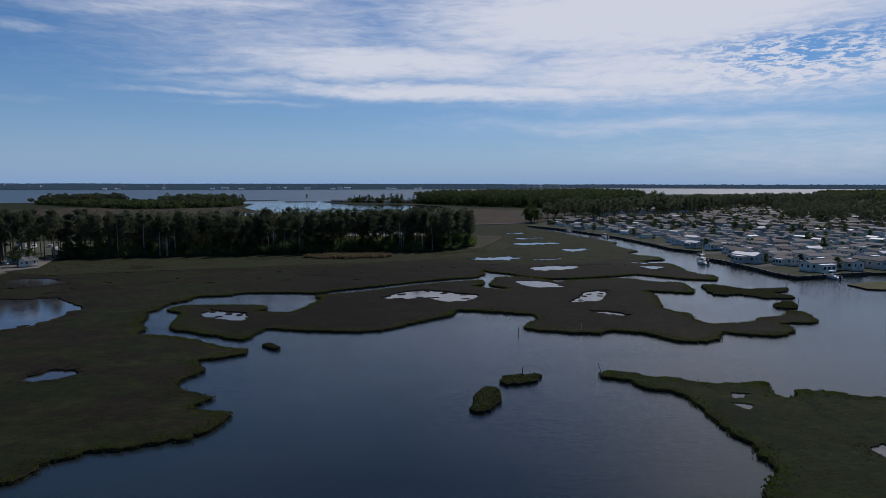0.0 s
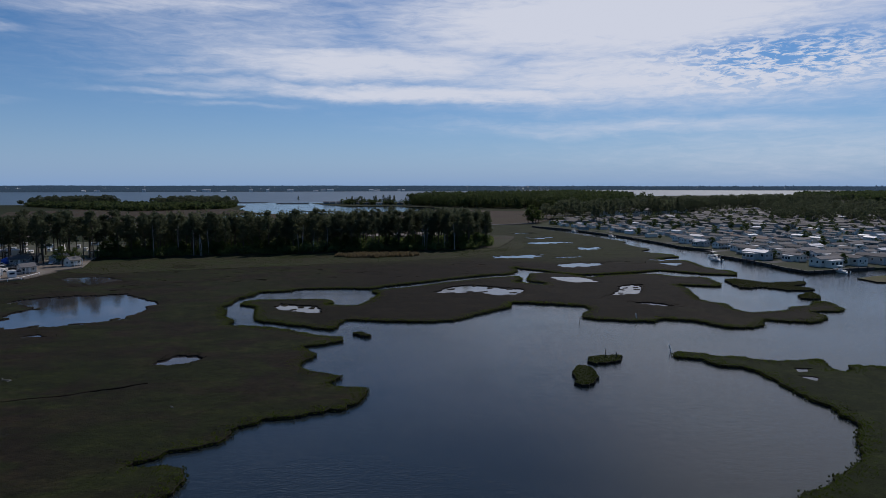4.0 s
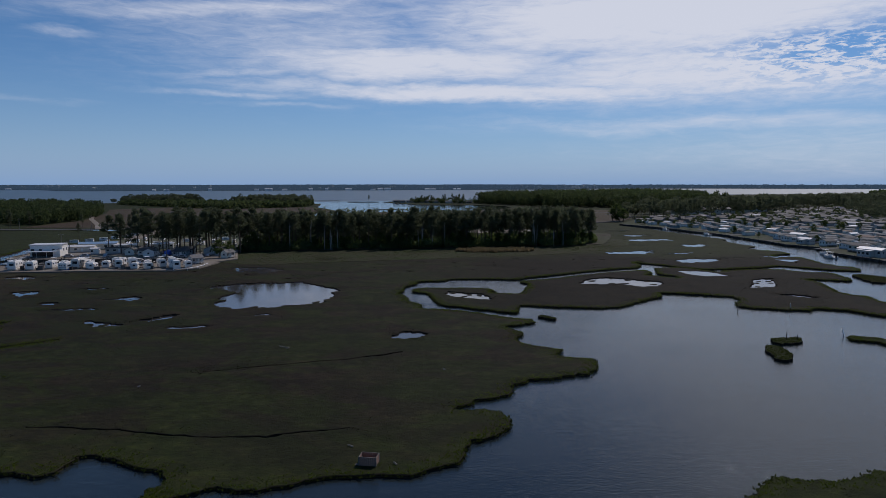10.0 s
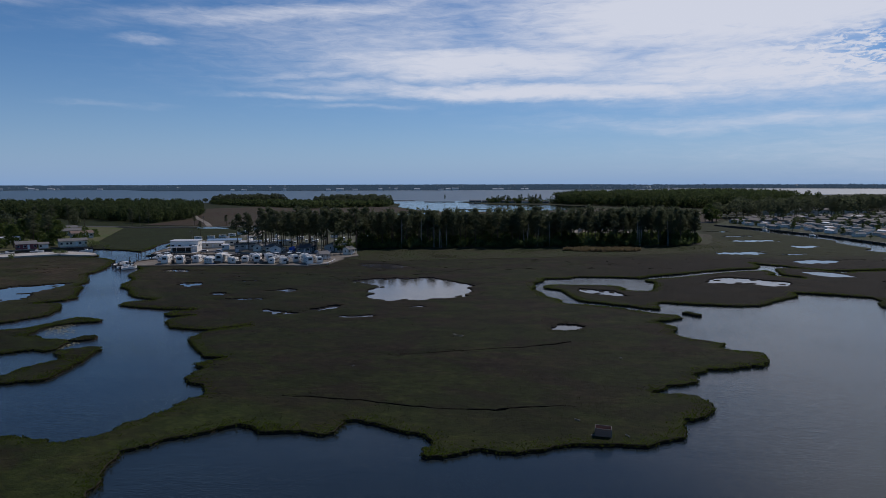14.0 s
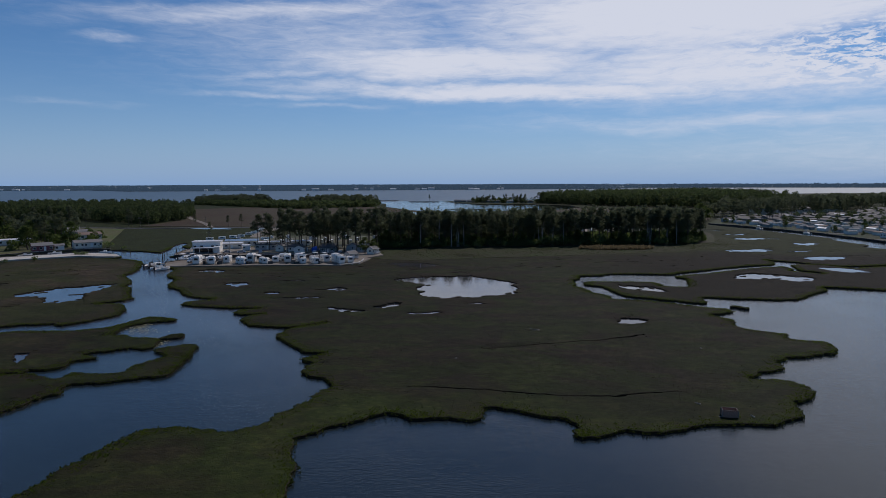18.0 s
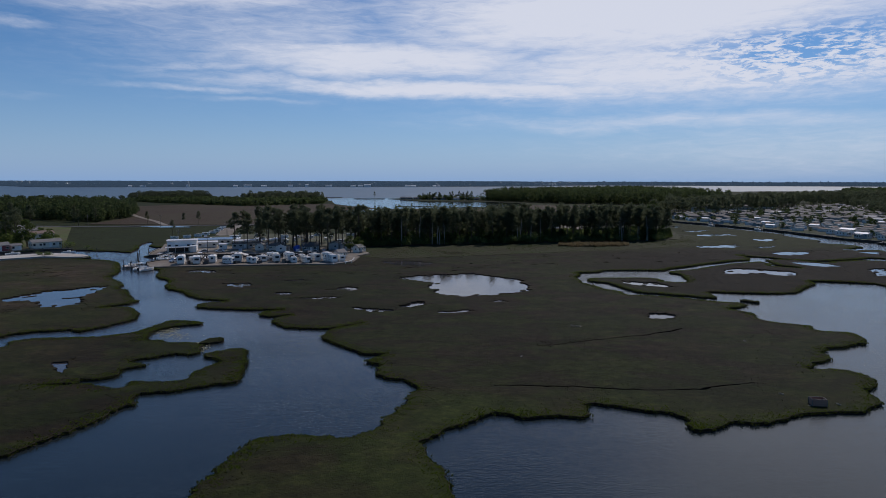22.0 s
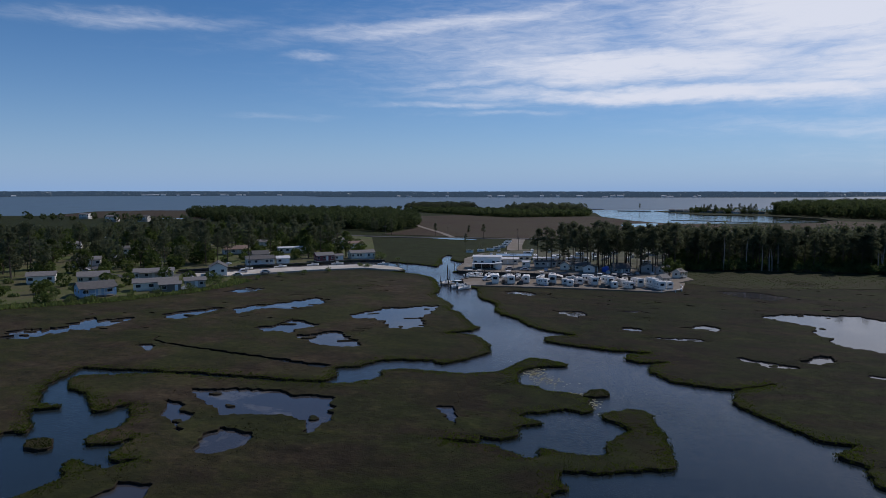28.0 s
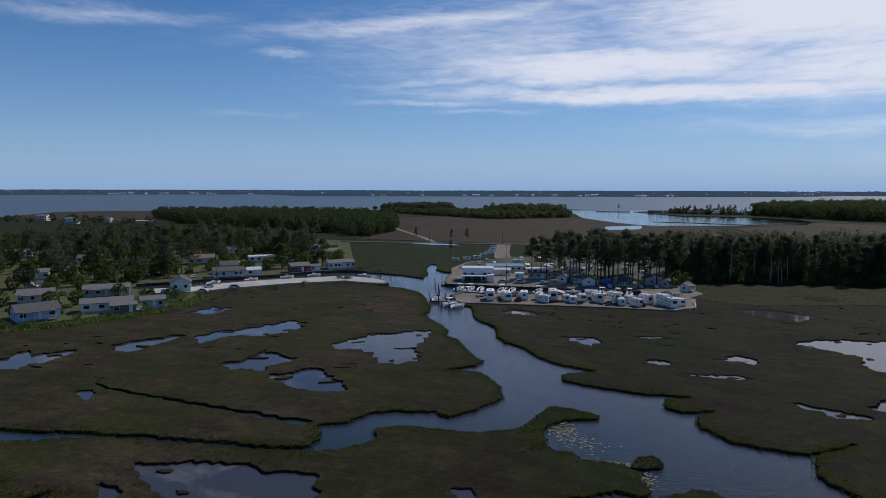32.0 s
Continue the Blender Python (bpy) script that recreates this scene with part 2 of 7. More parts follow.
def water_material(name, body, ripple, scale, rough, silt=None, creek=None):
    m, t, b = material(name)
    c = tramp(t, tnoise(t, 0.02, 4, 0.6, 0.3, coords="World"), [(0.35, tuple(x * 0.75 for x in body)), (0.65, body)])
    if creek:                                 # lighter body colour in the creek, darker in the bay
        spot = t.nodes.new("ShaderNodeSeparateXYZ")
        t.links.new(t.nodes.new("ShaderNodeNewGeometry").outputs["Position"], spot.inputs[0])
        facs = []
        for axis, lo, hi in ((0, -105 * SCALE, -160 * SCALE), (1, 20 * SCALE, 75 * SCALE)):
            mr = t.nodes.new("ShaderNodeMapRange")
            mr.interpolation_type = "SMOOTHSTEP"
            mr.inputs[1].default_value, mr.inputs[2].default_value = lo, hi
            t.links.new(spot.outputs[axis], mr.inputs[0])
            facs.append(mr.outputs[0])
        c = tmix(t, tmix(t, 1.0, facs[0], facs[1], "MULTIPLY"), c, creek)
    if silt:                                  # pale silt showing through shallow water
        c = tmix(t, tramp(t, tnoise(t, 0.09, 4, 0.6, 0.6, coords="World"), [(0.52, (0, 0, 0)), (0.66, (1, 1, 1))]), c, silt)
    t.links.new(c, b.inputs["Base Color"])
    b.inputs["Roughness"].default_value, b.inputs["IOR"].default_value = rough, 1.33
    chop = tnoise(t, scale, 4, 0.55, 0.3, (0.8, 1.8, 1.0), "World")
    swell = tnoise(t, scale * 0.28, 3, 0.5, 0.3, (1.0, 2.2, 1.0), "World")
    add = t.nodes.new("ShaderNodeMath")
    add.operation = "MULTIPLY_ADD"
    add.inputs[1].default_value = 0.8
    t.links.new(swell, add.inputs[0])
    glint = t.nodes.new("ShaderNodeMath")             # fine wind ripples that catch the sun
    glint.operation, glint.inputs[1].default_value = "MULTIPLY_ADD", 0.30
    t.links.new(tnoise(t, scale * 3.3, 2, 0.5, 0.2, (0.7, 1.6, 1.0), "World"), glint.inputs[0])
    t.links.new(chop, add.inputs[2])
    # calm and ruffled stretches
    gust = tramp(t, tnoise(t, 0.018, 3, 0.5, 0.5, (1.0, 1.8, 1.0), "World"), [(0.36, (0.2, 0.2, 0.2)), (0.62, (1, 1, 1))])
    lee = t.nodes.new("ShaderNodeMapRange")          # wind-ruffled in the west, sheltered and smoother in the east
    lee.inputs[1].default_value, lee.inputs[2].default_value, lee.inputs[3].default_value, lee.inputs[4].default_value = -150 * SCALE, -20 * SCALE, 1.0, 0.75
    place = t.nodes.new("ShaderNodeSeparateXYZ")
    t.links.new(t.nodes.new("ShaderNodeNewGeometry").outputs["Position"], place.inputs[0])
    t.links.new(place.outputs[0], lee.inputs[0])
    gust = tmix(t, 1.0, gust, lee.outputs[0], "MULTIPLY")
    mul = t.nodes.new("ShaderNodeMath")
    mul.operation = "MULTIPLY"
    t.links.new(add.outputs[0], mul.inputs[0])
    t.links.new(gust, mul.inputs[1])
    t.links.new(mul.outputs[0], glint.inputs[2])
    tbump(t, b, glint.outputs[0], ripple, 0.065)
    return m


def marsh_color(t):
    """Salt-marsh sward: olive with brownish patches, browner to the west, brown and darkened for self-shade on the
    lagoon isle, fresh green at the bay.
    """
    n1, n2 = tnoise(t, 0.025, 5, 0.6, 0.5, coords="World"), tnoise(t, 0.30, 5, 0.65, 0.2, coords="World")
    pos = t.nodes.new("ShaderNodeSeparateXYZ")
    unit = t.nodes.new("ShaderNodeVectorMath")
    unit.operation, unit.inputs[3].default_value = "SCALE", 1 / SCALE
    t.links.new(t.nodes.new("ShaderNodeNewGeometry").outputs["Position"], unit.inputs[0])
    t.links.new(unit.outputs[0], pos.inputs[0])

    def zone(axis, a, b):
        w = t.nodes.new("ShaderNodeMath")
        w.operation, w.inputs[1].default_value = "MULTIPLY_ADD", 60.0
        t.links.new(n1, w.inputs[0])
        t.links.new(pos.outputs[axis], w.inputs[2])
        m = t.nodes.new("ShaderNodeMapRange")
        m.interpolation_type = "SMOOTHSTEP"
        m.inputs[1].default_value, m.inputs[2].default_value = a + 30.0, b + 30.0
        t.links.new(w.outputs[0], m.inputs[0])
        return m.outputs[0]

    blot = tnoise(t, 0.07, 6, 0.7, 0.8, (0.7, 1.2, 1.0), "World")
    c = tramp(t, n2, [(0.32, (0.013, 0.018, 0.004)), (0.5, (0.021, 0.027, 0.007)), (0.7, (0.032, 0.039, 0.011))])
    c = tmix(t, tramp(t, blot, [(0.44, (0, 0, 0)), (0.56, (0.95, 0.95, 0.95))]), c, tramp(t, n2, [(0.3, (0.015, 0.011, 0.007)), (0.7, (0.029, 0.022, 0.013))]))
    c = tmix(t, tramp(t, n1, [(0.50, (0, 0, 0)), (0.64, (0.7, 0.7, 0.7))]), c, (0.018, 0.024, 0.007))
    brown = tramp(t, n2, [(0.32, (0.033, 0.024, 0.015)), (0.5, (0.053, 0.040, 0.025)), (0.7, (0.075, 0.060, 0.036))])
    west = t.nodes.new("ShaderNodeMath")
    west.operation = "MULTIPLY"
    t.links.new(zone(0, -160, -225), west.inputs[0])
    t.links.new(zone(1, 175, 145), west.inputs[1])
    c = tmix(t, west.outputs[0], c, tmix(t, tramp(t, tnoise(t, 0.045, 5, 0.65, 0.5, coords="World"), [(0.39, (0, 0, 0)), (0.57, (1, 1, 1))]), brown, (0.036, 0.040, 0.013)))
    east = t.nodes.new("ShaderNodeMath")
    east.operation = "MULTIPLY"
    t.links.new(zone(0, -75, -35), east.inputs[0])
    t.links.new(zone(1, 70, 100), east.inputs[1])
    # isle brown, its colour lowered for the self-shade of backlit grass
    c = tmix(t, east.outputs[0], c, tramp(t, n2, [(0.32, (0.008, 0.0068, 0.0035)), (0.7, (0.020, 0.016, 0.008))]))
    c = tmix(t, tmix(t, 1.0, zone(1, 175, 205), (0.75, 0.75, 0.75), "MULTIPLY"), c, tramp(t, n2, [(0.32, (0.020, 0.029, 0.007)), (0.7, (0.042, 0.053, 0.015))]))
    south = t.nodes.new("ShaderNodeMath")
    south.operation = "MULTIPLY"
    t.links.new(zone(1, 24, -6), south.inputs[0])
    t.links.new(zone(0, -150, -110), south.inputs[1])
    c = tmix(t, south.outputs[0], c, tmix(t, tramp(t, blot, [(0.45, (0, 0, 0)), (0.62, (1, 1, 1))]), tramp(t, n2, [(0.32, (0.021, 0.032, 0.006)), (0.7, (0.045, 0.060, 0.013))]), (0.031, 0.034, 0.011)))
    point = t.nodes.new("ShaderNodeMath")
    point.operation = "MULTIPLY"
    t.links.new(zone(0, -35, -10), point.inputs[0])
    t.links.new(zone(1, 80, 60), point.inputs[1])
    c = tmix(t, point.outputs[0], c, tramp(t, n2, [(0.32, (0.011, 0.018, 0.003)), (0.7, (0.025, 0.035, 0.008))]))
    fleck = tramp(t, tnoise(t, 0.9, 6, 0.75, 0.3, (0.8, 1.3, 1.0), "World"), [(0.34, (0.45, 0.45, 0.47)), (0.52, (0.9, 0.9, 0.9)), (0.68, (1.6, 1.55, 1.4))])
    c = tmix(t, 0.75, c, fleck, "MULTIPLY")
    drift = tnoise(t, 0.10, 6, 0.72, 0.4, (0.6, 1.5, 1.0), "World")          # swales and matted drifts of last year's grass
    return tmix(t, 1.0, c, tramp(t, drift, [(0.30, (0.52, 0.53, 0.52)), (0.5, (0.88, 0.88, 0.88)), (0.72, (1.25, 1.22, 1.12))]), "MULTIPLY")


MARSH, mt, mb = material("marsh grass turf")
grain = tnoise(mt, 3.2, 3, 0.7, coords="World")
mt.links.new(tmix(mt, 0.45, marsh_color(mt), tramp(mt, grain, [(0.25, (0.4, 0.4, 0.4)), (0.75, (1.0, 1.0, 1.0))]), "MULTIPLY"), mb.inputs["Base Color"])
mb.inputs["Roughness"].default_value, mb.inputs["Specular IOR Level"].default_value = 0.95, 0.1
tbump(mt, mb, grain, 0.6, 0.2)
MEADOW = ground_material("reddish brown far marsh", (0.036, 0.024, 0.016), (0.052, 0.035, 0.023), (0.069, 0.048, 0.031), (0.058, 0.046, 0.026), 0.02)
LAWN = ground_material("mown lawn", (0.054, 0.076, 0.022), (0.083, 0.110, 0.033), (0.115, 0.138, 0.050), (0.105, 0.10, 0.05), 0.06)
UPLAND = ground_material("rough green grass", (0.016, 0.026, 0.006), (0.027, 0.038, 0.009), (0.040, 0.052, 0.014), (0.030, 0.031, 0.012), 0.05)
LITTER = ground_material("forest floor", (0.03, 0.027, 0.018), (0.05, 0.042, 0.027), (0.07, 0.06, 0.04), (0.045, 0.05, 0.025), 0.05)
SHELL = ground_material("bleached shell and gravel", (0.42, 0.40, 0.36), (0.54, 0.52, 0.47), (0.64, 0.62, 0.57), (0.46, 0.42, 0.36), 0.08, 0.9, 0.03)
GRAVEL = ground_material("pale gravel", (0.17, 0.152, 0.128), (0.245, 0.222, 0.19), (0.33, 0.302, 0.265), (0.20, 0.17, 0.135), 0.08, 0.9, 0.04)
ASPHALT = ground_material("worn asphalt", (0.07, 0.07, 0.072), (0.10, 0.10, 0.10), (0.13, 0.13, 0.125), (0.09, 0.09, 0.09), 0.05, 0.9, 0.02)
MUD = plain("dark peat mud bank", (0.034, 0.029, 0.021), 0.95, 0, 0.5, 1.5, 0.1)
MUD.node_tree.nodes["Principled BSDF"].inputs["Specular IOR Level"].default_value = 0.05
WATER = water_material("bay water", (0.018, 0.025, 0.027), 0.85, 1.7, 0.04, None, (0.041, 0.047, 0.057))
POND = water_material("shallow pond water", (0.048, 0.049, 0.054), 0.08, 2.4, 0.06, (0.105, 0.10, 0.095))
# the open bay gets a paler, bluer body colour and more roughness
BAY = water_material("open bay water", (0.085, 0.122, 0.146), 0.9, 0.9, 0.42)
# ---- plan of the shores, in metres ----
CHANNEL_EAST_BANK = [
    (-206, 136), (-200.5, 120.5), (-193.5, 112.5), (-191, 103), (-187.9, 98), (-183, 93.8), (-178.7, 87.3), (-173.4, 83.3), (-167.5, 81),
    (-168, 79.8), (-172.6, 77.2), (-172.2, 73.5), (-168.3, 71.7), (-161, 70.3), (-157.3, 69.9), (-151.5, 70.6), (-151.8, 69.2),
    (-155.4, 67.2), (-155.6, 64), (-153.5, 62.6), (-148.8, 64.6), (-149, 63.2), (-151.2, 60), (-151, 56.7), (-148.8, 54.6),
    (-147.2, 52.2), (-143.2, 51.3), (-140.5, 50.6), (-137.6, 51.9), (-132.5, 56.4), (-132.6, 55), (-137.6, 51), (-138.6, 46.9),
    (-138.5, 43.7), (-137.3, 41.1), (-135.4, 39), (-130.5, 32.5), (-126.5, 32), (-129.5, 27.5), (-126.5, 25.5),
    (-127.5, 23.5), (-126.5, 20), (-122, 17), (-120.5, 13.5), (-122, 10.5), (-122.5, 7), (-125, 3), (-125, 0.5), (-126, -1),
    (-128, -3), (-129.5, -3.5), (-134, -2.5), (-138.5, -3), (-140.5, -7.5), (-141, -12), (-142, -14.5), (-142, -19)]
BAY_SHORE = [
    (-117.5, -17.5), (-118, -14), (-119, -10.5), (-120.5, -7), (-120, -3.5), (-113, 3), (-110.5, 4), (-108, 2.5), (-106, 2.5),
    (-103.5, 3), (-100.5, 2.5), (-99.5, 3), (-99.5, 4.5), (-99, 6.5), (-97, 7), (-94, 5.5), (-92.5, 4.5), (-91, 4),
    (-89, 3.5), (-88, 1.5), (-88.5, -2), (-86.5, -1.5), (-85.5, -1.5), (-84.5, -0.5), (-82.5, 0.5), (-81, 0), (-78.5, -0.5),
    (-77, 0.5), (-74.5, 1.5), (-72.5, 2.5), (-70, 3), (-68.5, 3), (-65.5, 3), (-64, 3), (-62, 5), (-60, 6), (-59.5, 8),
    (-58.5, 11.5), (-56, 13), (-54, 15.5), (-54, 18), (-55, 20.5), (-57.5, 21), (-60.5, 21)]
BAY_POINTS = [
    (-61, 21), (-58.5, 24), (-55.5, 25.5), (-53, 27.5), (-52.5, 31), (-49.5, 33.5), (-45, 35), (-41.5, 36.5), (-38.5, 39.5),
    (-38.5, 44.5), (-42.5, 45.5), (-43.5, 47.5), (-42.5, 50.5), (-45, 52), (-48, 54), (-49, 56), (-49, 59), (-47.5, 62.5),
    (-49.5, 66), (-50.5, 68.5), (-44.5, 71.5), (-45, 75), (-48.5, 76), (-57.5, 82.5), (-63, 85)]
LAGOON_SHORE = [
    (-68, 86), (-68.5, 91), (-71.5, 95.5), (-73, 101.5), (-75, 106), (-74, 110), (-74.5, 116), (-72, 120.5), (-71, 126),
    (-65, 127.5), (-60.5, 131.5), (-48.5, 131.5), (-42.5, 130.5), (-37.5, 135), (-28.5, 140.5), (-19.5, 147.5),
    (-12.5, 151.5), (-6, 155), (-0.5, 157), (3.5, 163), (4, 173.5)]
EAST_MARSH_EDGE = [
    (6, 169.5), (12.5, 164), (15.5, 159), (21, 154.5), (28, 154.5), (39, 157.5), (51, 162.5), (56.5, 157.5), (63, 152.5),
    (70, 150.5), (73.5, 158.5), (70.5, 162), (69.5, 170), (71.5, 185.5), (63, 195.5), (74, 200.5), (74, 208), (66.5, 222),
    (74, 230.5), (72, 242), (72.5, 260.5), (76.5, 269), (69, 298), (62, 333), (57.5, 351), (51, 376)]
HOME_BULKHEAD = [
    (52, 381), (64.5, 360.5), (73, 337), (79, 312.5), (84.5, 294.5), (87, 272), (89, 255), (90, 235), (97.5, 221.5),
    (88.5, 202), (91, 193.5), (92.5, 181), (93, 171), (93, 160.5), (95, 152), (103, 154.5), (110.5, 157.5), (123.5, 161)]
LAGOON_ISLE_NORTH = [
    (-71.5, 109), (-70, 114), (-63.5, 114.5), (-55, 114.5), (-51, 113.5), (-50, 110), (-52, 107.5), (-44, 106),
    (-41.5, 112.5), (-39.5, 121.5), (-41.5, 126), (-36.5, 129.5), (-28, 134), (-19.5, 141), (-13, 145), (-4.5, 149),
    (2, 151.5), (2, 145), (-1, 140), (6.5, 134), (7.5, 138), (3.5, 142), (5.5, 151), (7, 157), (15, 158), (20.5, 152),
    (23.5, 147.5), (28, 151), (38, 154), (46, 153), (51, 147.5), (58, 145), (56, 132.5), (53.5, 129), (43, 132.5),
    (43.5, 126), (39, 108), (42.5, 102.5), (41, 96.5), (43, 92.5)]
LAGOON_ISLE_SOUTH = [
    (46.5, 93), (51.5, 94), (56, 98), (61, 99.5), (65.5, 104.5), (68, 103), (66, 95.5), (64, 93), (56.5, 93), (57.5, 90),
    (55.5, 85.5), (51, 82.5), (44, 84), (42, 86), (38.5, 80.5), (35.5, 78.5), (31, 79), (29, 81.5), (27, 85), (21.5, 87.5),
    (17.5, 85), (8.5, 87.5), (5, 90.5), (7, 95), (9.5, 98.5), (8.5, 103), (2, 105), (-7, 108), (-8.5, 103), (-15, 97),
    (-21, 90), (-25.5, 88), (-36.5, 88.5), (-45, 90.5), (-47, 82), (-50.5, 83.5), (-57, 87), (-63.5, 91), (-65, 96), (-67, 106)]
WEST_MARSH_EDGE = [
    (-248, 164.5), (-236.5, 162), (-227, 153), (-216, 128.5), (-215.5, 122), (-204.5, 106.5), (-202.5, 99.5), (-199, 97),
    (-192.5, 85), (-189.5, 81.5), (-189.5, 78.5), (-194.5, 73), (-192, 73.5), (-187.5, 73), (-184, 68.5), (-182, 64.5),
    (-181, 60.5), (-183, 55.5), (-186.5, 50), (-189, 51.5), (-195.5, 50), (-198, 48), (-200.5, 43.5), (-203.5, 41),
    (-201, 36.5), (-201.5, 33.5), (-205, 32.5), (-211, 32), (-219, 31), (-227, 30), (-234.5, 28.5), (-240.5, 27),
    (-245.5, 26), (-244.5, 23), (-243.5, 20.5), (-241.5, 15.5), (-235, 10), (-230.5, 9.5), (-233, 7), (-226, 1), (-228.5, 0)]
SOUTH_MARSH_WEST = [
    (-165.5, 56), (-167, 58), (-169.5, 58.5), (-172.5, 58.5), (-173.5, 55), (-174.5, 51), (-176, 47.5), (-182.5, 44.5),
    (-190.5, 44.5), (-194.5, 42.5), (-194, 39.5), (-194, 36.5), (-199, 32.5), (-208, 30.5), (-213.5, 30), (-219.5, 29),
    (-228, 28), (-233.5, 26.5), (-236.5, 24.5), (-241, 22), (-240, 19), (-236.5, 16.5), (-232, 15.5), (-224.5, 10),
    (-223, 10.5), (-222, 14), (-216.5, 8.5), (-216.5, 4.5), (-216.5, 2), (-215.5, 1), (-212, 2), (-211.5, 5.5), (-210.5, 1.5),
    (-209.5, -1.5), (-208, -2), (-206, -1), (-207.5, -4), (-212.5, -3.5), (-211.5, -5.5), (-209.5, -8)]
SOUTH_MARSH_EAST = [
    (-165.5, 54.5), (-171, 53), (-172.5, 49.5), (-171, 42), (-168, 42), (-165.5, 40), (-162.5, 40.5), (-159.5, 38.5),
    (-158.5, 34), (-159.5, 32.5), (-162, 33.5), (-164, 32), (-167.5, 28.5), (-164, 26.5), (-167, 24.5), (-166.5, 21),
    (-168, 19.5), (-170.5, 19.5), (-170, 17.5), (-174.5, 17), (-173, 16), (-169, 17), (-166, 16.5), (-164.5, 15),
    (-162.5, 15.5), (-162.5, 18), (-160.5, 18), (-158, 17.5), (-155, 19), (-155, 23), (-153.5, 25.5), (-152.5, 28),
    (-153.5, 29.5), (-157, 32), (-155.5, 34.5), (-152.5, 36), (-150.5, 34.5), (-148.5, 26.5), (-147.5, 18), (-149, 16.5)]
SOUTH_MARSH_BAY = [
    (-147.5, 18), (-154, 14.5), (-158, 13), (-159.5, 11.5), (-158, 9), (-159.5, 6.5), (-160.5, 1.5), (-163, -3), (-165, -7),
    (-167.5, -9.5), (-169, -12.5)]
POINT_NORTH = [
    (12, 60.5), (13, 61), (15.5, 60), (18, 58), (21.5, 57), (24, 55), (27, 54), (31.5, 55), (33.5, 54.5), (32, 51),
    (32.5, 48.5), (34, 48), (36, 51), (39.5, 50.5), (41.5, 49.5), (42.5, 48.5)]
POINT_SOUTH = [
    (11.5, 58.5), (14.5, 56.5), (15.5, 53.5), (18.5, 52), (20, 50), (20.5, 45.5), (20, 41.5), (20.5, 37), (21, 32.5),
    (20, 31), (20.5, 30), (20, 27.5), (16.5, 23), (16.5, 22), (15.5, 20.5)]
MAIN_PONDS = []
MAIN_PONDS.append([(-127.0, 116.7), (-120.6, 121.7), (-113.7, 123.2), (-105.0, 124.9), (-98.0, 118.1), (-91.7, 111.9), (-92.4, 94.5), (-98.0, 88.3), (-108.0, 86.2), (-113.9, 87.5), (-117.4, 93.2), (-117.9, 104.4), (-120.1, 109.4), (-124.3, 112.4)])
MAIN_PONDS.append([(-72.4, 60.4), (-69.3, 63.3), (-65.7, 60.7), (-68.0, 58.5), (-71.5, 58.3)])
MAIN_PONDS.append([(-135.6, 71.5), (-132.8, 71.0), (-127.6, 68.6), (-129.8, 66.6), (-132.6, 67.7)])
MAIN_PONDS.append([(-125.2, 73.4), (-122.6, 77.8), (-120.2, 78.7), (-120.4, 75.1), (-123.0, 72.2)])
MAIN_PONDS.append([(-176.3, 106.6), (-171.7, 107.9), (-168.0, 105.0), (-169.7, 100.8), (-173.0, 102.7)])
MAIN_PONDS.append([(-143.4, 98.3), (-140.4, 100.3), (-137.6, 98.6), (-139.1, 94.8)])
MAIN_PONDS.append([(-196.4, 130.9), (-193.4, 135.2), (-186.5, 132.8), (-187.6, 128.6)])
MAIN_PONDS.append([(-158.4, 92.0), (-155.4, 92.2), (-154.0, 90.5), (-156.4, 88.6)])
MAIN_PONDS.append([(-134.6, 154.6), (-124.6, 156.6), (-116.9, 150.6), (-121.1, 142.8), (-129.2, 145.4)])
MAIN_PONDS.append([(20.6, 178.9), (28.9, 181.7), (37.6, 181.6), (32.9, 174.4), (22.1, 171.8)])
MAIN_PONDS.append([(0.7, 203.4), (15.5, 210.6), (22.4, 212.4), (18.7, 203.1), (5.6, 199.8)])
MAIN_PONDS.append([(24.7, 201.3), (36.1, 204.7), (34.2, 201.1)])
MAIN_PONDS.append([(41.8, 235.5), (51.5, 240.1), (55.7, 237.7), (46.2, 228.6)])
MAIN_PONDS.append([(30.2, 291.5), (48.4, 298.1), (37.2, 284.8)])
MAIN_PONDS.append([(20.2, 263.9), (39.9, 269.4), (49.4, 263.5), (32.5, 258.2)])
MAIN_PONDS.append([(58.8, 181.3), (66.0, 179.7), (60.9, 174.0)])
MAIN_PONDS.append([(29.8, 324.8), (44.8, 328.8), (40.3, 320.7)])
MAIN_PONDS.append([(59.7, 192.2), (69.8, 192.1), (62.0, 187.4)])
MAIN_PONDS.append([(-223.6, 84.4), (-218.8, 95.4), (-212.8, 100.1), (-207.7, 102.7), (-206.1, 100.0), (-205.5, 85.9), (-201.9, 81.9), (-201.4, 77.0), (-207.4, 73.6), (-210.5, 77.4), (-215.7, 82.2), (-219.5, 80.9)])
MAIN_PONDS.append([(-236.3, 63.2), (-233.1, 70.6), (-234.7, 75.4), (-227.6, 72.6), (-224.2, 71.9), (-226.8, 65.5), (-226.2, 62.2), (-229.1, 62.3), (-232.8, 61.5)])
MAIN_PONDS.append([(-223.1, 59.5), (-220.5, 62.1), (-219.6, 65.2), (-216.2, 66.4), (-212.4, 61.8), (-207.1, 57.8), (-210.7, 54.1), (-215.4, 55.7)])
MAIN_PONDS.append([(-255.3, 80.6), (-254.8, 87.5), (-249.6, 92.9), (-245.1, 103.0), (-240.7, 101.7), (-238.2, 94.3), (-242.2, 87.0), (-249.1, 84.5), (-250.4, 76.9)])
